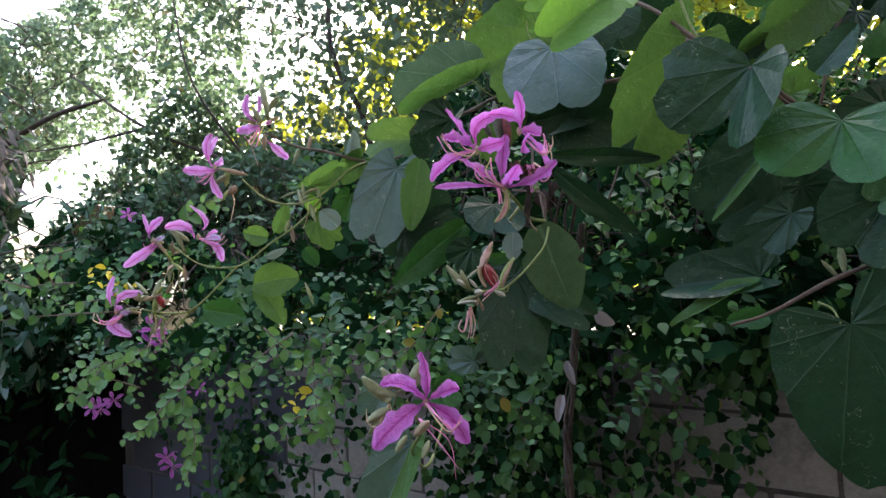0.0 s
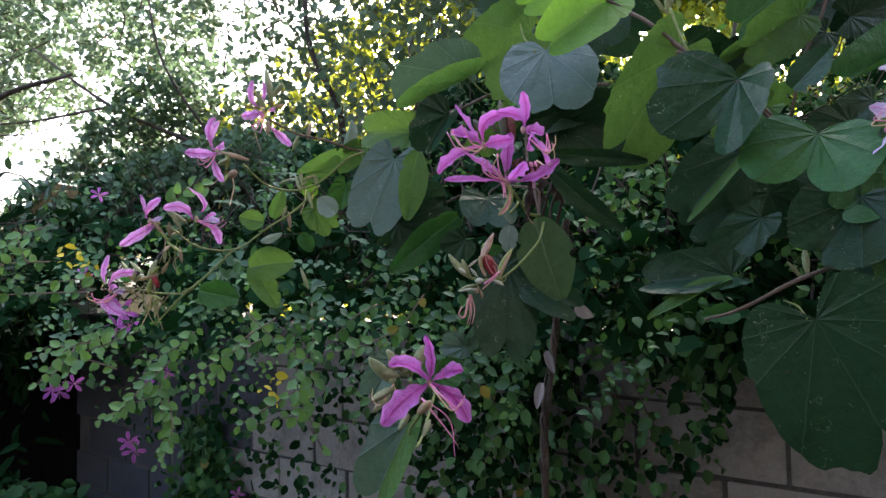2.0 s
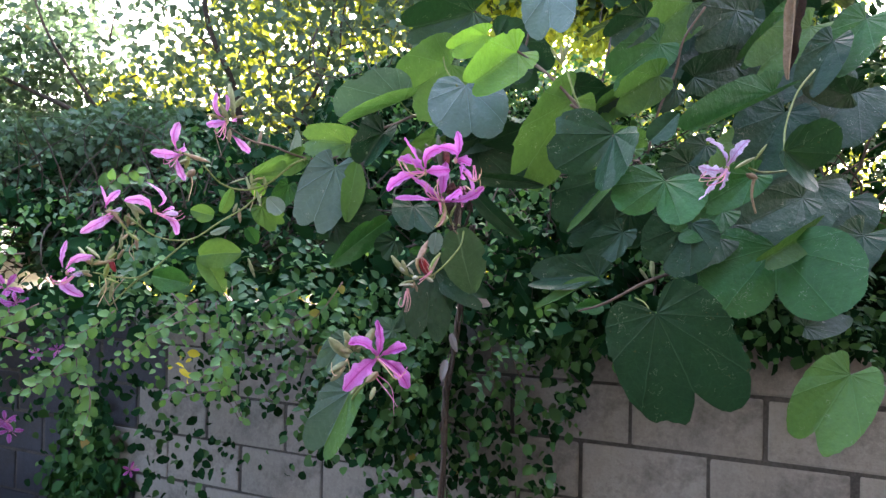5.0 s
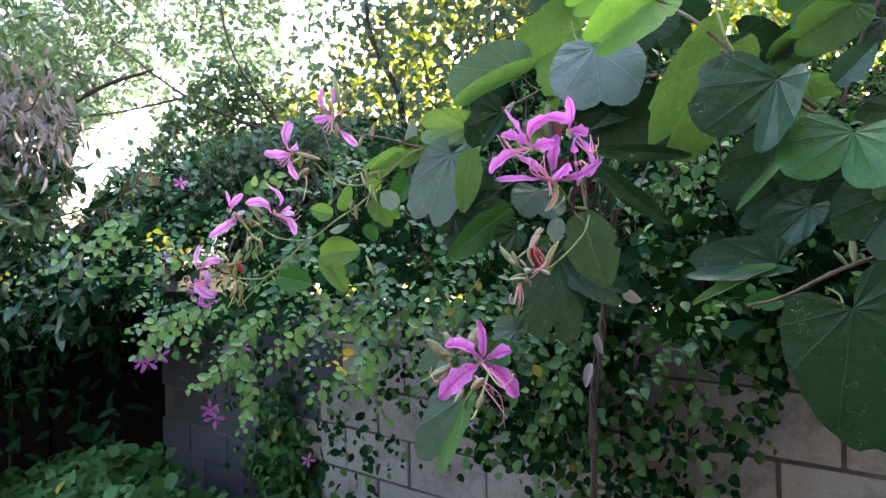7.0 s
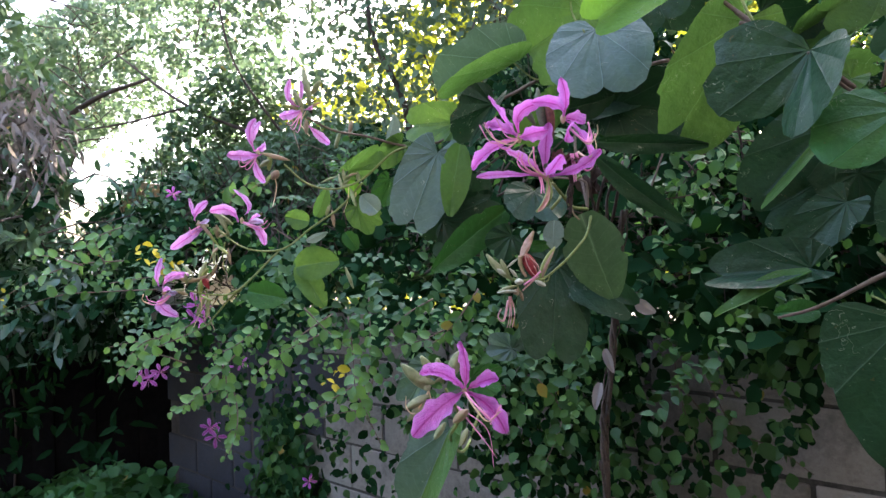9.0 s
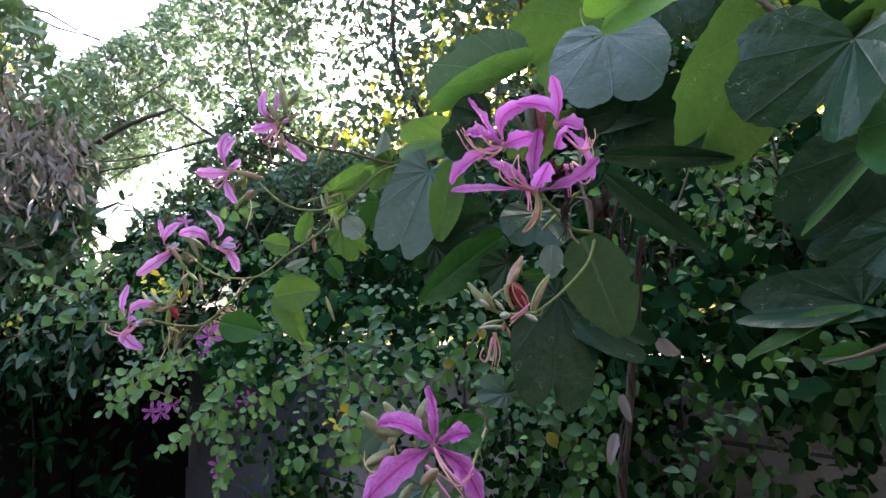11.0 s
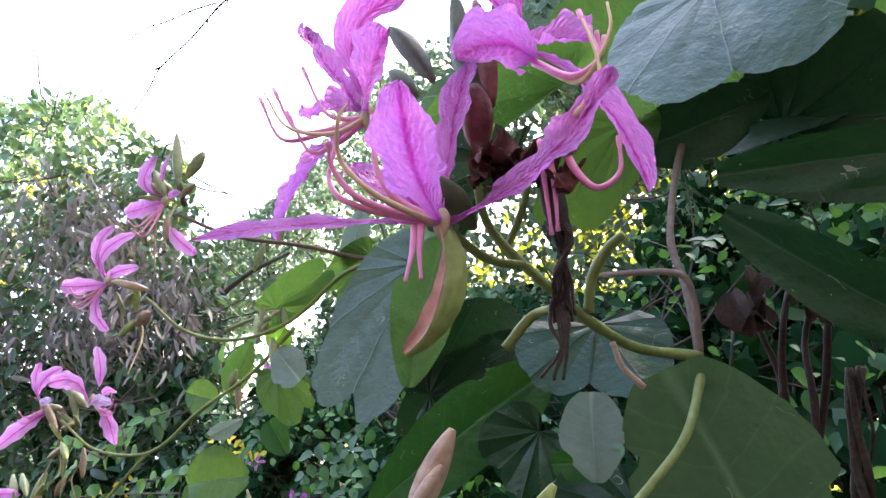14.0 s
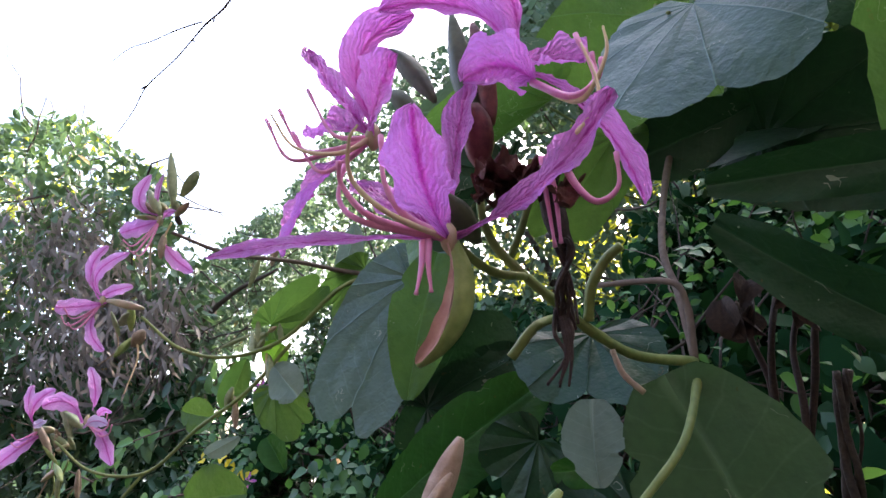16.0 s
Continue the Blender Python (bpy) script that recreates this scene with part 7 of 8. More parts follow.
filament(flower_g, [(-0.337, 0.940, 1.613), (-0.313, 0.933, 1.600), (-0.295, 0.927, 1.600), (-0.285, 0.920, 1.607)], 0.0008, STAMEN, True, "stamen")
filament(flower_g, [(-0.337, 0.940, 1.613), (-0.315, 0.933, 1.609), (-0.300, 0.927, 1.613), (-0.292, 0.920, 1.617)], 0.0008, STAMEN, True, "stamen")
bud((-0.356, 0.952, 1.610), (-0.388, 0.952, 1.630), 0.0063, BUD, (0, 0, 0), "calyx")
flower_h = flower_at((-0.479, 0.960, 1.502), "pale magenta flower at the end of its branch")
petal(flower_h, (-0.486, 0.960, 1.511), (-0.481, 0.960, 1.559), (-0.007, -0.016, -0.007), (0.874, -0.478, -0.088), 0.0110, PETAL_SOFT, 0.3, 0.9, 0.58, 0.14)
petal(flower_h, (-0.481, 0.960, 1.508), (-0.436, 0.960, 1.529), (-0.009, -0.016, 0.017), (0.037, -0.996, -0.079), 0.0136, PETAL_SOFT, 0.3, 0.9, 0.58, 0.14)
petal(flower_h, (-0.481, 0.960, 1.501), (-0.471, 0.960, 1.505), (0.009, -0.016, 0.008), (0.073, -0.971, -0.228), 0.0099, PETAL_SOFT, 0.3, 0.9, 0.58, 0.14)
petal(flower_h, (-0.479, 0.960, 1.495), (-0.451, 0.950, 1.460), (-0.030, -0.006, -0.001), (0.381, -0.758, 0.530), 0.0206, PETAL_SOFT, 0.3, 0.9, 0.58, 0.14)
petal(flower_h, (-0.479, 0.960, 1.497), (-0.456, 0.960, 1.497), (0.012, -0.016, 0.005), (-0.000, -1.000, 0.016), 0.0087, PETAL_PALE, 0.3, 0.9, 0.58, 0.14)
filament(flower_h, [(-0.466, 0.960, 1.500), (-0.488, 0.953, 1.482), (-0.508, 0.947, 1.489), (-0.504, 0.940, 1.500)], 0.0011, STYLE, True, "stamen")
filament(flower_h, [(-0.466, 0.960, 1.498), (-0.484, 0.953, 1.486), (-0.498, 0.947, 1.489), (-0.499, 0.940, 1.497)], 0.0011, STAMEN, True, "stamen")
filament(flower_h, [(-0.466, 0.960, 1.498), (-0.480, 0.953, 1.483), (-0.492, 0.947, 1.482), (-0.496, 0.940, 1.487)], 0.0011, STAMEN, True, "stamen")
bud((-0.472, 0.960, 1.497), (-0.444, 0.960, 1.505), 0.0060, BUD, (0, 0, 0), "calyx")
bud((-0.283, 0.930, 1.679), (-0.271, 0.930, 1.693), 0.006, TAN, (0.000, 0.000, 0.000), "spent_flower")
bud((-0.365, 0.950, 1.598), (-0.382, 0.950, 1.636), 0.005, BUD, (0.000, 0.000, 0.000), "bud")
bud((-0.388, 0.950, 1.586), (-0.414, 0.950, 1.619), 0.004, TAN, (0.000, 0.000, 0.000), "bud")
bud((-0.403, 0.960, 1.504), (-0.413, 0.960, 1.527), 0.006, RED_BUD, (0.000, 0.000, 0.000), "bud")
bud((-0.421, 0.960, 1.518), (-0.406, 0.960, 1.550), 0.004, BUD, (0.000, 0.000, 0.000), "bud")
bud((-0.443, 0.960, 1.520), (-0.465, 0.970, 1.548), 0.004, BUD, (0.000, 0.000, 0.000), "bud")
bud((-0.428, 0.960, 1.528), (-0.452, 0.970, 1.548), 0.004, BUD, (0.000, 0.000, 0.000), "bud")
bud((-0.412, 0.970, 1.494), (-0.431, 0.970, 1.458), 0.0035, BUD, (0.000, 0.000, 0.000), "bud")
bud((-0.408, 0.970, 1.489), (-0.413, 0.970, 1.453), 0.0035, BUD, (0.000, 0.000, 0.000), "bud")
bud((-0.396, 0.970, 1.573), (-0.397, 0.970, 1.545), 0.0035, BUD, (0.000, 0.000, 0.000), "bud")
bud((-0.373, 0.970, 1.572), (-0.369, 0.970, 1.543), 0.0035, TAN, (0.000, 0.000, 0.000), "bud")
bud((-0.392, 0.970, 1.545), (-0.402, 0.970, 1.526), 0.0035, TAN, (0.000, 0.000, 0.000), "bud")
bud((-0.175, 0.970, 1.533), (-0.162, 0.970, 1.495), 0.0035, BUD, (0.000, 0.000, 0.000), "bud")
bud((-0.186, 0.970, 1.733), (-0.175, 0.970, 1.762), 0.0035, BUD, (0.000, 0.000, 0.000), "bud")
bud((-0.194, 0.970, 1.629), (-0.191, 0.970, 1.600), 0.0035, TAN, (0.000, 0.000, 0.000), "bud")
bud((-0.161, 0.970, 1.752), (-0.155, 0.970, 1.780), 0.0035, TAN, (0.000, 0.000, 0.000), "bud")
bud((-0.171, 0.970, 1.675), (-0.173, 0.970, 1.699), 0.0035, BUD, (0.000, 0.000, 0.000), "bud")
bud((-0.149, 0.970, 1.693), (-0.146, 0.970, 1.674), 0.0035, BUD, (0.000, 0.000, 0.000), "bud")
bud((-0.197, 0.970, 1.638), (-0.204, 0.970, 1.620), 0.0035, BUD, (0.000, 0.000, 0.000), "bud")
stem([(-0.398, 0.970, 1.489), (-0.422, 0.970, 1.466), (-0.413, 0.970, 1.442)], 0.0009, 0.0007, TAN, "withered_strand")
stem([(-0.389, 0.970, 1.493), (-0.408, 0.970, 1.464), (-0.400, 0.970, 1.434)], 0.0009, 0.0007, TAN, "withered_strand")
stem([(-0.369, 0.970, 1.562), (-0.383, 0.970, 1.544), (-0.374, 0.970, 1.525)], 0.0009, 0.0007, TAN, "withered_strand")
bud((-0.441, 0.965, 1.496), (-0.455, 0.955, 1.502), 0.0034, CALYX, (0.000, 0.000, 0.000), "bud")
bud((-0.427, 0.965, 1.517), (-0.402, 0.955, 1.527), 0.0038, TAN, (0.000, 0.000, 0.000), "bud")
bud((-0.440, 0.965, 1.517), (-0.416, 0.955, 1.522), 0.0042, CALYX, (0.000, 0.000, 0.000), "bud")
bud((-0.422, 0.965, 1.494), (-0.395, 0.955, 1.484), 0.0026, CALYX_GREEN, (0.000, 0.000, 0.000), "bud")
bud((-0.442, 0.965, 1.512), (-0.440, 0.955, 1.532), 0.0028, BUD, (0.000, 0.000, 0.000), "bud")
bud((-0.419, 0.965, 1.516), (-0.405, 0.955, 1.543), 0.0033, BUD, (0.000, 0.000, 0.000), "bud")
bud((-0.421, 0.965, 1.492), (-0.414, 0.955, 1.519), 0.0040, CALYX_GREEN, (0.000, 0.000, 0.000), "bud")
bud((-0.445, 0.965, 1.516), (-0.427, 0.955, 1.526), 0.0022, BUD, (0.000, 0.000, 0.000), "bud")
bud((-0.439, 0.965, 1.516), (-0.454, 0.955, 1.528), 0.0040, CALYX, (0.000, 0.000, 0.000), "bud")
bud((-0.424, 0.965, 1.516), (-0.401, 0.955, 1.539), 0.0038, CALYX_GREEN, (0.000, 0.000, 0.000), "bud")
stem([(-0.420, 0.965, 1.492), (-0.419, 0.965, 1.472), (-0.431, 0.960, 1.441)], 0.001, 0.0006, STYLE, "withered_strand")
stem([(-0.410, 0.965, 1.503), (-0.409, 0.965, 1.483), (-0.421, 0.960, 1.463)], 0.001, 0.0006, STALK, "withered_strand")
stem([(-0.430, 0.965, 1.496), (-0.428, 0.965, 1.476), (-0.419, 0.960, 1.461)], 0.001, 0.0006, STALK, "withered_strand")
bud((-0.382, 0.955, 1.574), (-0.390, 0.945, 1.562), 0.0031, CALYX, (0.000, 0.000, 0.000), "bud")
bud((-0.382, 0.955, 1.587), (-0.387, 0.945, 1.605), 0.0024, BUD, (0.000, 0.000, 0.000), "bud")
bud((-0.387, 0.955, 1.578), (-0.363, 0.945, 1.561), 0.0033, CALYX_GREEN, (0.000, 0.000, 0.000), "bud")
bud((-0.369, 0.955, 1.595), (-0.378, 0.945, 1.590), 0.0034, CALYX, (0.000, 0.000, 0.000), "bud")
bud((-0.383, 0.955, 1.577), (-0.395, 0.945, 1.595), 0.0023, CALYX_GREEN, (0.000, 0.000, 0.000), "bud")
bud((-0.384, 0.955, 1.595), (-0.381, 0.945, 1.610), 0.0032, TAN, (0.000, 0.000, 0.000), "bud")
bud((-0.364, 0.955, 1.590), (-0.364, 0.945, 1.602), 0.0028, BUD, (0.000, 0.000, 0.000), "bud")
bud((-0.384, 0.955, 1.588), (-0.380, 0.945, 1.605), 0.0035, TAN, (0.000, 0.000, 0.000), "bud")
bud((-0.368, 0.955, 1.591), (-0.387, 0.945, 1.606), 0.0036, BUD, (0.000, 0.000, 0.000), "bud")
stem([(-0.391, 0.955, 1.589), (-0.392, 0.955, 1.569), (-0.399, 0.950, 1.543)], 0.001, 0.0006, TAN, "withered_strand")
stem([(-0.389, 0.955, 1.572), (-0.384, 0.955, 1.552), (-0.396, 0.950, 1.530)], 0.001, 0.0006, STALK, "withered_strand")
stem([(-0.371, 0.955, 1.581), (-0.376, 0.955, 1.561), (-0.371, 0.950, 1.527)], 0.001, 0.0006, STALK, "withered_strand")
bud((-0.211, 0.890, 1.783), (-0.187, 0.880, 1.789), 0.0029, CALYX, (0.000, 0.000, 0.000), "bud")
bud((-0.225, 0.890, 1.783), (-0.249, 0.880, 1.787), 0.0029, CALYX_GREEN, (0.000, 0.000, 0.000), "bud")
bud((-0.207, 0.890, 1.786), (-0.207, 0.880, 1.798), 0.0037, BUD, (0.000, 0.000, 0.000), "bud")
bud((-0.220, 0.890, 1.787), (-0.222, 0.880, 1.796), 0.0045, CALYX, (0.000, 0.000, 0.000), "bud")
bud((-0.226, 0.890, 1.784), (-0.242, 0.880, 1.801), 0.0038, TAN, (0.000, 0.000, 0.000), "bud")
bud((-0.226, 0.890, 1.780), (-0.235, 0.880, 1.785), 0.0022, CALYX, (0.000, 0.000, 0.000), "bud")
stem([(-0.214, 0.890, 1.778), (-0.222, 0.890, 1.759), (-0.208, 0.885, 1.738)], 0.001, 0.0006, STYLE, "withered_strand")
stem([(-0.235, 0.890, 1.770), (-0.234, 0.890, 1.750), (-0.224, 0.885, 1.715)], 0.001, 0.0006, TAN, "withered_strand")
bud((-0.178, 0.975, 1.669), (-0.161, 0.965, 1.679), 0.0027, BUD, (0.000, 0.000, 0.000), "bud")
bud((-0.165, 0.975, 1.687), (-0.149, 0.965, 1.689), 0.0022, CALYX, (0.000, 0.000, 0.000), "bud")
bud((-0.182, 0.975, 1.690), (-0.172, 0.965, 1.659), 0.0038, BUD, (0.000, 0.000, 0.000), "bud")
bud((-0.184, 0.975, 1.687), (-0.211, 0.965, 1.675), 0.0023, BUD, (0.000, 0.000, 0.000), "bud")
bud((-0.159, 0.975, 1.672), (-0.176, 0.965, 1.668), 0.0025, BUD, (0.000, 0.000, 0.000), "bud")
bud((-0.162, 0.975, 1.665), (-0.152, 0.965, 1.633), 0.0043, BUD, (0.000, 0.000, 0.000), "bud")
bud((-0.175, 0.975, 1.683), (-0.159, 0.965, 1.684), 0.0033, BUD, (0.000, 0.000, 0.000), "bud")
stem([(-0.153, 0.975, 1.658), (-0.155, 0.975, 1.637), (-0.165, 0.970, 1.618)], 0.001, 0.0006, STYLE, "withered_strand")
stem([(-0.165, 0.975, 1.667), (-0.167, 0.975, 1.646), (-0.174, 0.970, 1.624)], 0.001, 0.0006, STYLE, "withered_strand")
bud((-0.301, 0.930, 1.701), (-0.282, 0.920, 1.709), 0.0043, BUD, (0.000, 0.000, 0.000), "bud")
bud((-0.284, 0.930, 1.687), (-0.293, 0.920, 1.668), 0.0039, CALYX_GREEN, (0.000, 0.000, 0.000), "bud")
bud((-0.300, 0.930, 1.690), (-0.304, 0.920, 1.713), 0.0027, BUD, (0.000, 0.000, 0.000), "bud")
bud((-0.287, 0.930, 1.694), (-0.281, 0.920, 1.720), 0.0044, CALYX_GREEN, (0.000, 0.000, 0.000), "bud")
stem([(-0.306, 0.930, 1.699), (-0.301, 0.930, 1.678), (-0.317, 0.925, 1.663)], 0.001, 0.0006, TAN, "withered_strand")
stem([(-0.279, 0.930, 1.686), (-0.275, 0.930, 1.666), (-0.281, 0.925, 1.634)], 0.001, 0.0006, STYLE, "withered_strand")
bud((-0.034, 0.670, 1.396), (-0.021, 0.660, 1.407), 0.0028, BUD, (0.000, 0.000, 0.000), "bud")
bud((-0.020, 0.670, 1.393), (-0.005, 0.660, 1.403), 0.0026, BUD, (0.000, 0.000, 0.000), "bud")
bud((-0.027, 0.670, 1.392), (-0.030, 0.660, 1.386), 0.0043, BUD, (0.000, 0.000, 0.000), "bud")
bud((-0.027, 0.670, 1.396), (-0.028, 0.660, 1.408), 0.0029, BUD, (0.000, 0.000, 0.000), "bud")
bud((-0.031, 0.670, 1.402), (-0.030, 0.660, 1.413), 0.0034, BUD, (0.000, 0.000, 0.000), "bud")
bud((-0.021, 0.670, 1.405), (-0.033, 0.660, 1.412), 0.0034, CALYX, (0.000, 0.000, 0.000), "bud")
stem([(-0.029, 0.670, 1.388), (-0.025, 0.670, 1.374), (-0.022, 0.665, 1.355)], 0.001, 0.0006, STYLE, "withered_strand")
stem([(-0.030, 0.670, 1.396), (-0.028, 0.670, 1.382), (-0.024, 0.665, 1.367)], 0.001, 0.0006, STALK, "withered_strand")
# lilac flower on the right-hand side
flower_r = flower_at((0.568, 0.535, 1.696), "pale lilac flower with streaked petals")
petal(flower_r, (0.568, 0.535, 1.696), (0.524, 0.535, 1.739), (0.008, -0.012, 0.011), (0.631, -0.631, 0.451), 0.019, PETAL_PALE, 0.5, 2.0, 0.6, 0.12)
petal(flower_r, (0.568, 0.535, 1.696), (0.601, 0.523, 1.743), (-0.007, -0.003, 0.008), (-0.631, -0.631, 0.451), 0.01653, PETAL_PALE, 0.3, 2.0, 0.5, 0.12)
petal(flower_r, (0.568, 0.535, 1.696), (0.503, 0.535, 1.635), (-0.005, -0.012, 0.008), (0.631, -0.631, -0.451), 0.01406, PETAL_PALE, 0.8, 2.0, 0.7, 0.12)
petal(flower_r, (0.568, 0.535, 1.696), (0.501, 0.523, 1.694), (0.000, -0.003, -0.009), (-0.631, -0.631, -0.451), 0.019, PETAL_PALE, 0.5, 2.0, 0.6, 0.12)
petal(flower_r, (0.568, 0.535, 1.696), (0.553, 0.535, 1.660), (-0.005, -0.012, 0.005), (0.631, -0.631, 0.451), 0.01653, PETAL_PALE, 0.3, 2.0, 0.5, 0.12)
filament(flower_r, [(0.568, 0.535, 1.696), (0.535, 0.515, 1.678), (0.498, 0.514, 1.675), (0.508, 0.514, 1.685)], 0.0008, STAMEN, True, "stamen")
filament(flower_r, [(0.568, 0.535, 1.696), (0.534, 0.515, 1.675), (0.495, 0.514, 1.669), (0.506, 0.514, 1.680)], 0.0008, STYLE, True, "stamen")
filament(flower_r, [(0.568, 0.535, 1.696), (0.540, 0.515, 1.672), (0.510, 0.514, 1.663), (0.518, 0.514, 1.675)], 0.0008, STAMEN, True, "stamen")
bud((0.593, 0.545, 1.699), (0.639, 0.550, 1.721), 0.004, BUD, (0.000, 0.000, 0.000), "bud")
bud((0.639, 0.550, 1.716), (0.665, 0.550, 1.745), 0.003, STALK, (0.000, 0.000, 0.000), "bud")
bud((0.622, 0.550, 1.692), (0.645, 0.550, 1.685), 0.005, TAN, (0.000, 0.000, 0.000), "bud")
stem([(0.639, 0.550, 1.689), (0.634, 0.550, 1.657), (0.643, 0.550, 1.626)], 0.0028, 0.0016, TAN, "withered_strand")
stem([(0.628, 0.550, 1.702), (0.722, 0.600, 1.706), (0.945, 0.700, 1.745)], 0.0018, 0.0022, STALK, "flower_stalk")
bud((0.671, 0.860, 1.502), (0.667, 0.860, 1.547), 0.005, BUD, (0.000, 0.000, 0.000), "bud")
bud((0.661, 0.860, 1.496), (0.636, 0.860, 1.525), 0.004, BUD, (0.000, 0.000, 0.000), "bud")
bud((0.487, 0.950, 1.979), (0.459, 0.950, 2.013), 0.004, BUD, (0.000, 0.000, 0.000), "bud")
bud((0.487, 0.950, 1.979), (0.486, 0.950, 2.022), 0.004, BUD, (0.000, 0.000, 0.000), "bud")
bud((0.487, 0.950, 1.979), (0.507, 0.950, 2.037), 0.004, BUD, (0.000, 0.000, 0.000), "bud")
bud((0.410, 0.730, 1.807), (0.413, 0.730, 1.796), 0.003, STAMEN, (0.000, 0.000, 0.000), "bud")

# ---- hanging shoots of the climber ----
vine_shapes = []
for k in range(5):
    for mat in (VINE_LEAF, VINE_FRESH):
        vine_shapes.append(oval_leaf_mesh(1.0, 0.74 + 0.05 * k, 10 + 4 * k, 0.10 + 0.04 * k, mat, 31 + k, 7, 5))


def spray(points, n, size, fresh=0):
    """A thin shoot with leaves to both sides, smaller and paler towards its tip."""
    counter[0] += 1
    rnd = random.Random(counter[0])
    part("shoot", tube_mesh("shoot", points, 0.0022, 0.0009, TWIG, 5, 5, None, 0.2, counter[0]), climber)
    line = smooth_line(points, 8)
    for i in range(n):
        s = (i + 0.6) / n
        q = line[min(int(s * (len(line) - 1)), len(line) - 2)]
        d = (line[min(int(s * (len(line) - 1)) + 1, len(line) - 1)] - q).normalized()
        side = d.cross(Vector((0, -1, 0.2))).normalized() * (1 if i % 2 else -1)
        tip = q + (side * 0.8 + d * 0.6 + Vector((rnd.uniform(-0.3, 0.3), rnd.uniform(-0.4, 0.2), rnd.uniform(-0.5, 0.1)))).normalized()
        m, _ = frame_of(q, tip, (rnd.uniform(-0.5, 0.5), -1, rnd.uniform(0.0, 0.9)))
        big = size * rnd.uniform(0.75, 1.15) * (1.0 if s < 0.75 else 0.65)
        me = vine_shapes[2 * rnd.randrange(5) + (1 if fresh and (s > 0.25 or rnd.random() < 0.6) else 0)]
        part("leaf", me, climber, "", m @ Matrix.Scale(big, 4))


part("twig", tube_mesh("twig", [(-0.739, 1.620, 2.903), (-0.789, 1.600, 2.785), (-0.851, 1.600, 2.744), (-0.891, 1.600, 2.706), (-0.946, 1.600, 2.653), (-1.036, 1.600, 2.590), (-1.069, 1.600, 2.525), (-1.120, 1.600, 2.458)], 0.0032, 0.0014, BARK, 7, 4, None, 0.3, 5), lattice, "bare dead twig against the sky", Matrix.Translation(-lattice.location))
part("twig", tube_mesh("twig", [(-0.866, 1.600, 2.756), (-0.940, 1.590, 2.744), (-1.017, 1.580, 2.722), (-1.094, 1.580, 2.721), (-1.154, 1.580, 2.694)], 0.0022, 0.0012, BARK, 7, 4, None, 0.3, 5), lattice, "bare dead twig against the sky", Matrix.Translation(-lattice.location))
part("twig", tube_mesh("twig", [(-0.891, 1.600, 2.706), (-0.876, 1.590, 2.683)], 0.003, 0.002, BARK, 7, 4, None, 0.3, 5), lattice, "bare dead twig against the sky", Matrix.Translation(-lattice.location))
part("twig", tube_mesh("twig", [(-1.036, 1.600, 2.590), (-1.053, 1.600, 2.587)], 0.003, 0.002, BARK, 7, 4, None, 0.3, 5), lattice, "bare dead twig against the sky", Matrix.Translation(-lattice.location))
part("twig", tube_mesh("twig", [(-0.825, 1.600, 2.762), (-0.817, 1.590, 2.733)], 0.003, 0.002, BARK, 7, 4, None, 0.3, 5), lattice, "bare dead twig against the sky", Matrix.Translation(-lattice.location))
spray([(-0.873, 1.560, 1.568), (-0.997, 1.560, 1.563), (-1.113, 1.560, 1.528), (-1.227, 1.560, 1.467)], 14, 0.030, 1)
spray([(-0.971, 1.540, 1.559), (-1.052, 1.540, 1.586), (-1.121, 1.540, 1.591)], 8, 0.028, 1)
spray([(-0.793, 1.580, 1.488), (-0.930, 1.580, 1.487), (-1.072, 1.580, 1.480), (-1.231, 1.580, 1.430)], 14, 0.030, 0)
spray([(-0.918, 1.550, 1.561), (-0.935, 1.550, 1.601), (-0.946, 1.550, 1.632)], 6, 0.026, 1)
spray([(-0.709, 1.520, 1.529), (-0.795, 1.520, 1.521), (-0.890, 1.520, 1.510)], 9, 0.028, 1)
spray([(-0.212, 1.500, 1.450), (-0.208, 1.470, 1.340), (-0.213, 1.450, 1.261), (-0.232, 1.440, 1.197), (-0.181, 1.430, 1.090)], 15, 0.031, 1)
spray([(-0.199, 1.500, 1.265), (-0.229, 1.450, 1.188), (-0.280, 1.430, 1.176), (-0.358, 1.420, 1.163)], 9, 0.028, 1)
spray([(-0.295, 1.450, 1.416), (-0.379, 1.400, 1.359), (-0.414, 1.380, 1.299), (-0.456, 1.380, 1.266)], 13, 0.026, 1)
spray([(-0.697, 1.600, 1.396), (-0.762, 1.550, 1.362), (-0.820, 1.500, 1.358), (-0.895, 1.500, 1.345)], 11, 0.031, 1)
spray([(-0.830, 1.600, 1.344), (-0.848, 1.550, 1.295), (-0.860, 1.500, 1.269)], 7, 0.031, 0)
spray([(-0.560, 1.500, 1.315), (-0.610, 1.450, 1.258), (-0.671, 1.420, 1.192)], 12, 0.031, 1)
spray([(-0.569, 1.500, 1.246), (-0.540, 1.450, 1.160), (-0.557, 1.420, 1.076)], 11, 0.028, 1)
spray([(0.646, 1.500, 1.578), (0.611, 1.500, 1.507), (0.590, 1.500, 1.420), (0.562, 1.500, 1.335)], 9, 0.028, 1)
spray([(0.484, 1.550, 1.379), (0.599, 1.500, 1.340), (0.734, 1.480, 1.299), (0.816, 1.450, 1.242)], 9, 0.031, 0)
spray([(0.628, 1.500, 1.331), (0.684, 1.470, 1.275), (0.664, 1.450, 1.223), (0.684, 1.450, 1.173)], 7, 0.031, 1)
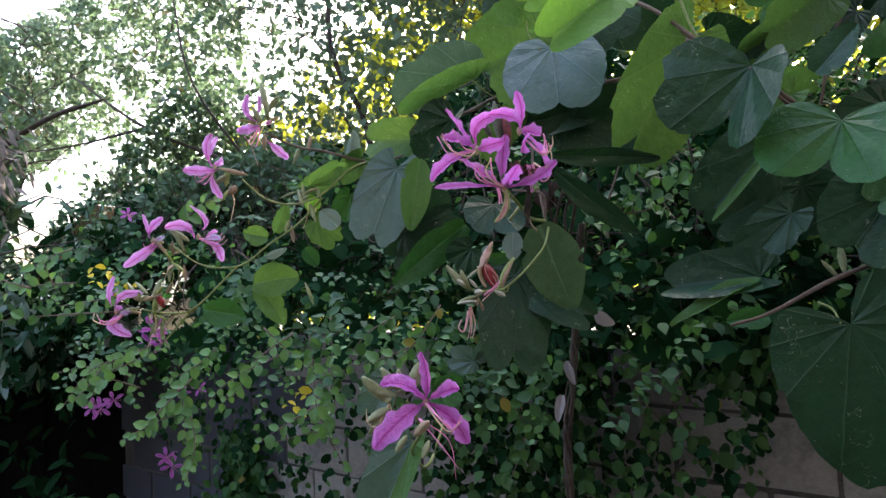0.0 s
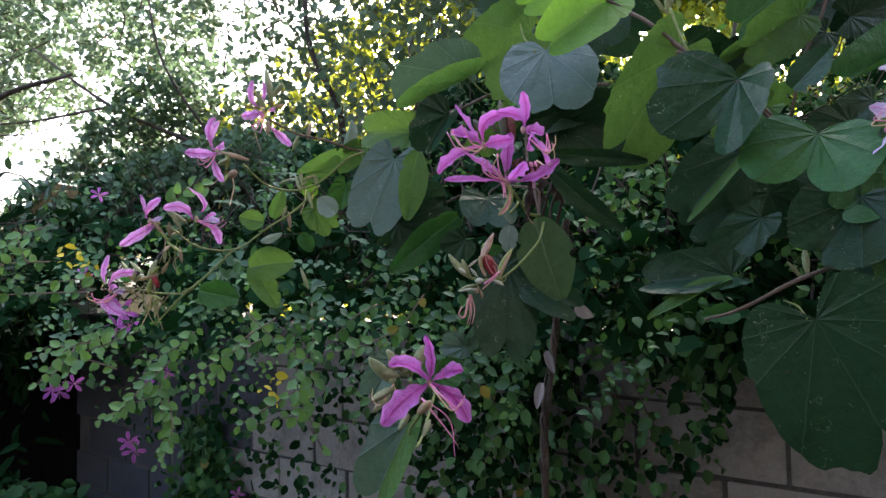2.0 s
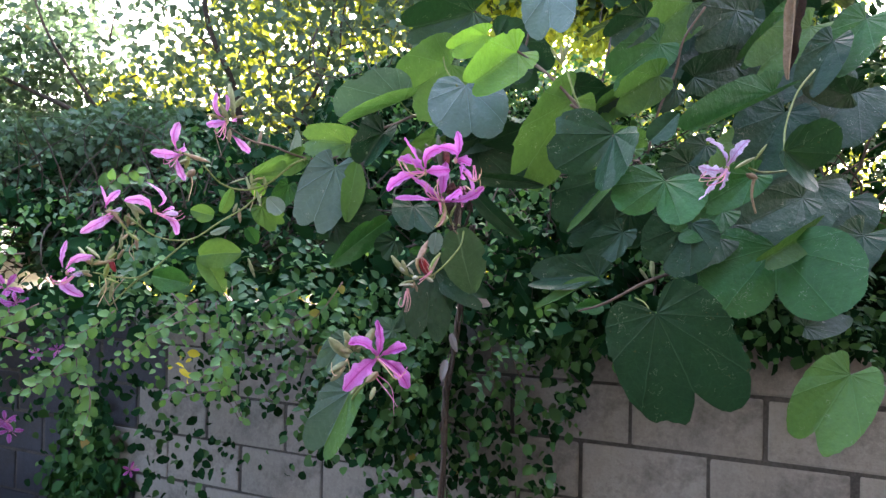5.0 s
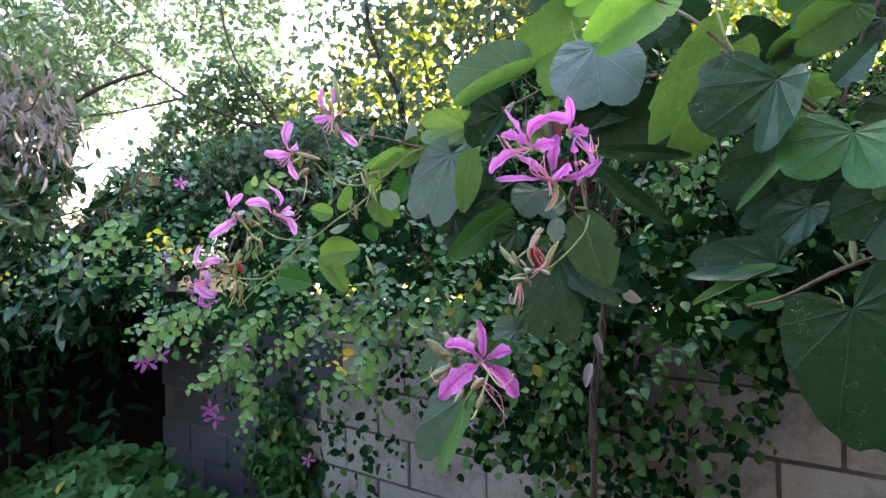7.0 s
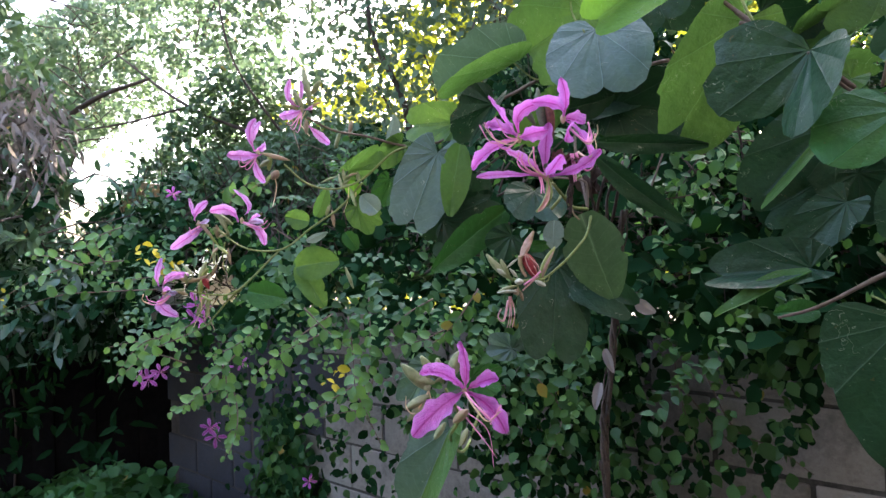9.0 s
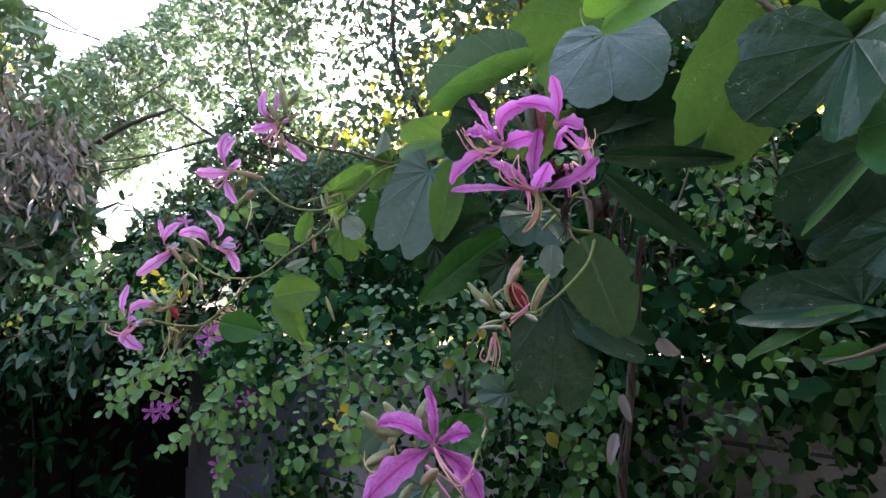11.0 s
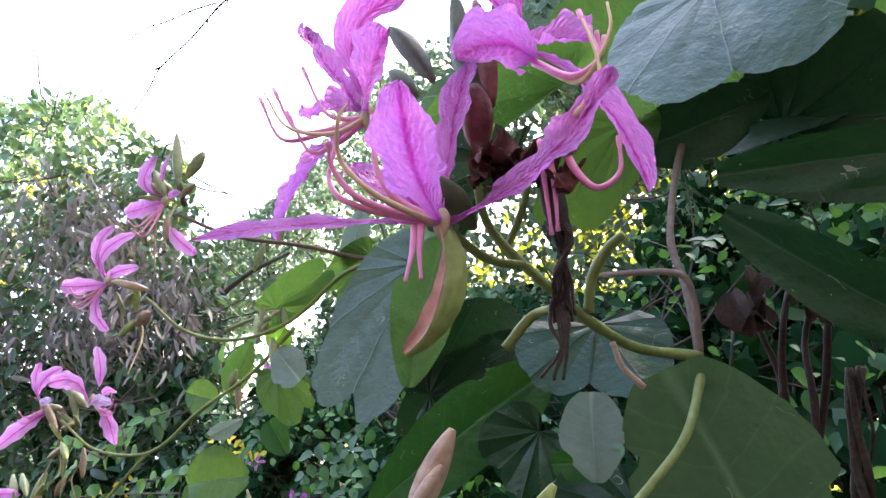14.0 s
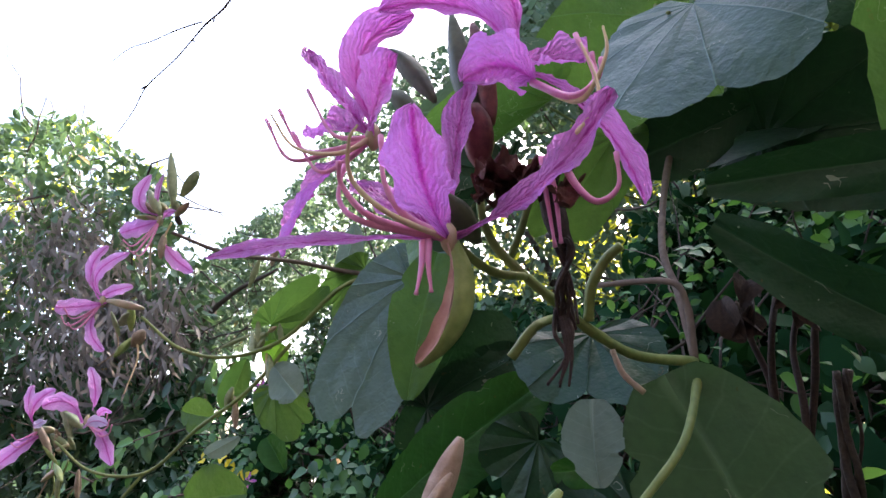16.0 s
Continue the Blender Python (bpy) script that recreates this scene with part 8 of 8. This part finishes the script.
spray([(0.634, 1.500, 1.216), (0.685, 1.470, 1.092), (0.772, 1.450, 1.050), (0.860, 1.450, 0.983)], 12, 0.033, 0)
spray([(0.551, 1.500, 1.293), (0.563, 1.480, 1.153), (0.602, 1.460, 1.003)], 13, 0.033, 0)
spray([(0.567, 1.520, 1.202), (0.654, 1.500, 1.086), (0.726, 1.480, 1.003)], 10, 0.033, 0)
spray([(-0.488, 1.300, 1.680), (-0.462, 1.280, 1.707), (-0.422, 1.270, 1.723), (-0.389, 1.260, 1.695)], 9, 0.031, 1)
spray([(-0.951, 1.700, 1.669), (-0.999, 1.650, 1.638), (-1.043, 1.600, 1.579)], 8, 0.033, 1)
spray([(-0.045, 1.400, 1.446), (-0.111, 1.380, 1.411), (-0.164, 1.360, 1.352)], 9, 0.029, 0)
spray([(0.060, 1.300, 1.471), (0.007, 1.280, 1.401), (-0.044, 1.270, 1.356)], 9, 0.028, 0)
spray([(0.514, 1.400, 1.662), (0.576, 1.380, 1.670), (0.648, 1.380, 1.708)], 9, 0.028, 1)
spray([(0.493, 1.400, 1.566), (0.567, 1.380, 1.535), (0.666, 1.380, 1.570)], 9, 0.028, 0)
spray([(0.193, 1.450, 1.251), (0.254, 1.430, 1.156), (0.204, 1.420, 1.029)], 12, 0.033, 0)
spray([(-0.056, 1.450, 1.252), (-0.071, 1.430, 1.203), (-0.127, 1.420, 1.142)], 8, 0.028, 0)
spray([(-0.686, 1.500, 1.299), (-0.747, 1.450, 1.330), (-0.774, 1.420, 1.278)], 9, 0.028, 1)
spray([(-0.234, 1.360, 1.255), (-0.271, 1.340, 1.236), (-0.324, 1.320, 1.209), (-0.368, 1.320, 1.181)], 9, 0.028, 1)
spray([(-0.249, 1.400, 1.412), (-0.237, 1.380, 1.324), (-0.231, 1.360, 1.251), (-0.209, 1.360, 1.195), (-0.172, 1.360, 1.106)], 13, 0.033, 1)
spray([(-0.317, 1.400, 1.371), (-0.390, 1.380, 1.341), (-0.441, 1.360, 1.311), (-0.483, 1.360, 1.267)], 12, 0.026, 1)
spray([(-0.585, 1.500, 1.273), (-0.576, 1.480, 1.221), (-0.562, 1.460, 1.142), (-0.581, 1.460, 1.059)], 12, 0.029, 1)
spray([(-0.584, 1.500, 1.234), (-0.657, 1.480, 1.211), (-0.720, 1.460, 1.181)], 9, 0.029, 1)
spray([(-0.755, 1.500, 1.344), (-0.679, 1.480, 1.372), (-0.603, 1.460, 1.400)], 8, 0.028, 1)
spray([(0.023, 1.500, 1.380), (-0.084, 1.460, 1.340), (-0.170, 1.440, 1.329)], 9, 0.031, 1)
spray([(-0.499, 1.500, 1.385), (-0.545, 1.480, 1.345), (-0.601, 1.460, 1.321)], 9, 0.029, 1)
spray([(-0.729, 1.500, 1.376), (-0.798, 1.480, 1.349), (-0.858, 1.460, 1.262)], 10, 0.029, 1)
spray([(-0.354, 1.400, 1.436), (-0.294, 1.380, 1.379), (-0.238, 1.380, 1.334)], 8, 0.028, 1)

# ---- flowers further along the wall ----
def far_flower(x, y, z, size, turn):
    small_flower((x, y, z), size, (0.3, -0.9, 0.3), turn, PETAL, "small pink flower among the climber", shrub)


far_flower(-1.485, 2.871, 1.019, 0.11, 10)
far_flower(-1.376, 2.773, 1.067, 0.09, 80)
far_flower(-1.084, 2.661, 0.793, 0.1, 40)
far_flower(-0.570, 2.254, 0.723, 0.06, 120)
far_flower(-1.029, 2.202, 1.823, 0.06, 60)
far_flower(-0.911, 2.363, 1.149, 0.06, 200)
far_flower(-0.955, 2.273, 1.345, 0.08, 150)
far_flower(-1.018, 2.375, 1.394, 0.12, 30)
far_flower(-1.043, 2.392, 1.341, 0.1, 100)
far_flower(-1.079, 2.597, 0.847, 0.09, 70)
far_flower(-0.831, 2.309, 1.168, 0.06, 15)
far_flower(-1.100, 2.250, 1.539, 0.06, 45)
far_flower(-1.443, 2.722, 1.050, 0.09, 140)

# ---- the blocks of the wall ----
wall = thing("wall_garden", "weathered grey concrete block wall with dark mortar joints", "wall", kind="structure")
core = rounded_block("mortar", 8.6, WALL_TOP + 0.03, 0.11, MORTAR, 0.004)
part("mortar", core, wall, "dark recessed mortar", to_wall() @ pose(0.5, 0.061, (WALL_TOP - 0.03) / 2 - 0.0))
rnd = random.Random(7)
block_shapes = [rounded_block("block", 0.390 - 0.002 * k, 0.191 - 0.001 * k, 0.13, BLOCK, 0.006 + 0.0012 * k) for k in range(4)]
# blocks coloured for the shade at the wall's left end
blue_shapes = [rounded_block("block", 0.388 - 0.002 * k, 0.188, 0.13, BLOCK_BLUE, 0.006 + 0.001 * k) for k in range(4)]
STARTS = (-0.30, -0.11, -0.27, -0.09, -0.28, -0.12, -0.30)
for row, start in enumerate(STARTS):
    top = WALL_TOP - 0.2 * row
    for k in range(-9, 12):
        u = start + 0.4 * k + 0.2
        if not -3.75 < u < 4.7:
            continue
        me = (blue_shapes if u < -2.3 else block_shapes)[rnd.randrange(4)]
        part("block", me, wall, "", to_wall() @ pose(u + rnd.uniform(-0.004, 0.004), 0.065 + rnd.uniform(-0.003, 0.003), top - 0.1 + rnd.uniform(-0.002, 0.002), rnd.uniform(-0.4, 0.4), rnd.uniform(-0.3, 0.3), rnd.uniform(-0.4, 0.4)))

fence = thing("fence", "timber fence carrying on from the block wall, blackened as shade", "fence", kind="structure")
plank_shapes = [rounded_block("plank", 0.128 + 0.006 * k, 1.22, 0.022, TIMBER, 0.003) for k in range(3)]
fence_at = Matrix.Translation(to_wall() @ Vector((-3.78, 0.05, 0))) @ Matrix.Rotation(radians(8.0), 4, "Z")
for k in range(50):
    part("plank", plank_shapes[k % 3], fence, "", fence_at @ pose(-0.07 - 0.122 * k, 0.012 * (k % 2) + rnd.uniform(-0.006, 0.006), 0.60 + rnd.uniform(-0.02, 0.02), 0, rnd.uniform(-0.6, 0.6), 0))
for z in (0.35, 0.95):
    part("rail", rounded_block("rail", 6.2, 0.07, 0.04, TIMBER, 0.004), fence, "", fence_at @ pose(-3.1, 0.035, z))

# a roof edge that slopes up under the climber, and a pale house beyond
shed = thing("shed", "low shed with a tan roof edge under the climber", "shed", (-2.1, 3.8, 0))
slope = Matrix.Translation((0.02, 0.52, 1.84)) @ Matrix.Rotation(radians(-21.6), 4, "Z") @ Matrix.Rotation(radians(-35), 4, "Y")
part("roof", rounded_block("roof", 0.85, 0.05, 1.0, ROOF_BOARD, 0.006), shed, "tan boarded roof", slope)
part("wall", rounded_block("wall", 0.75, 1.5, 0.7, PLASTER, 0.01), shed, "", Matrix.Translation((0.12, 0.55, 0.75)) @ Matrix.Rotation(radians(-21.6), 4, "Z"))
pale = thing("house", "pale plastered house beyond the garden", "house", (-3.9, 6.4, 0))
part("wall", rounded_block("wall", 3.4, 1.75, 0.2, PLASTER, 0.01), pale, "", Matrix.Translation((0, 0, 0.86)))

# an unseen dark wall, added behind the path to block sky light from the back
house = new("wall_light_block", rounded_block("wall_light_block", 18.0, 5.0, 0.25, plain("light_block_dark", (0.020, 0.019, 0.018), (0.045, 0.042, 0.040), 0.9, 30.0, 1.2, 0.4, 0.004), 0.02))
house.location = (3.0, -1.9, 2.49)
tagged(house, "unseen plain dark wall added behind the path to block light", "wall", kind="structure")
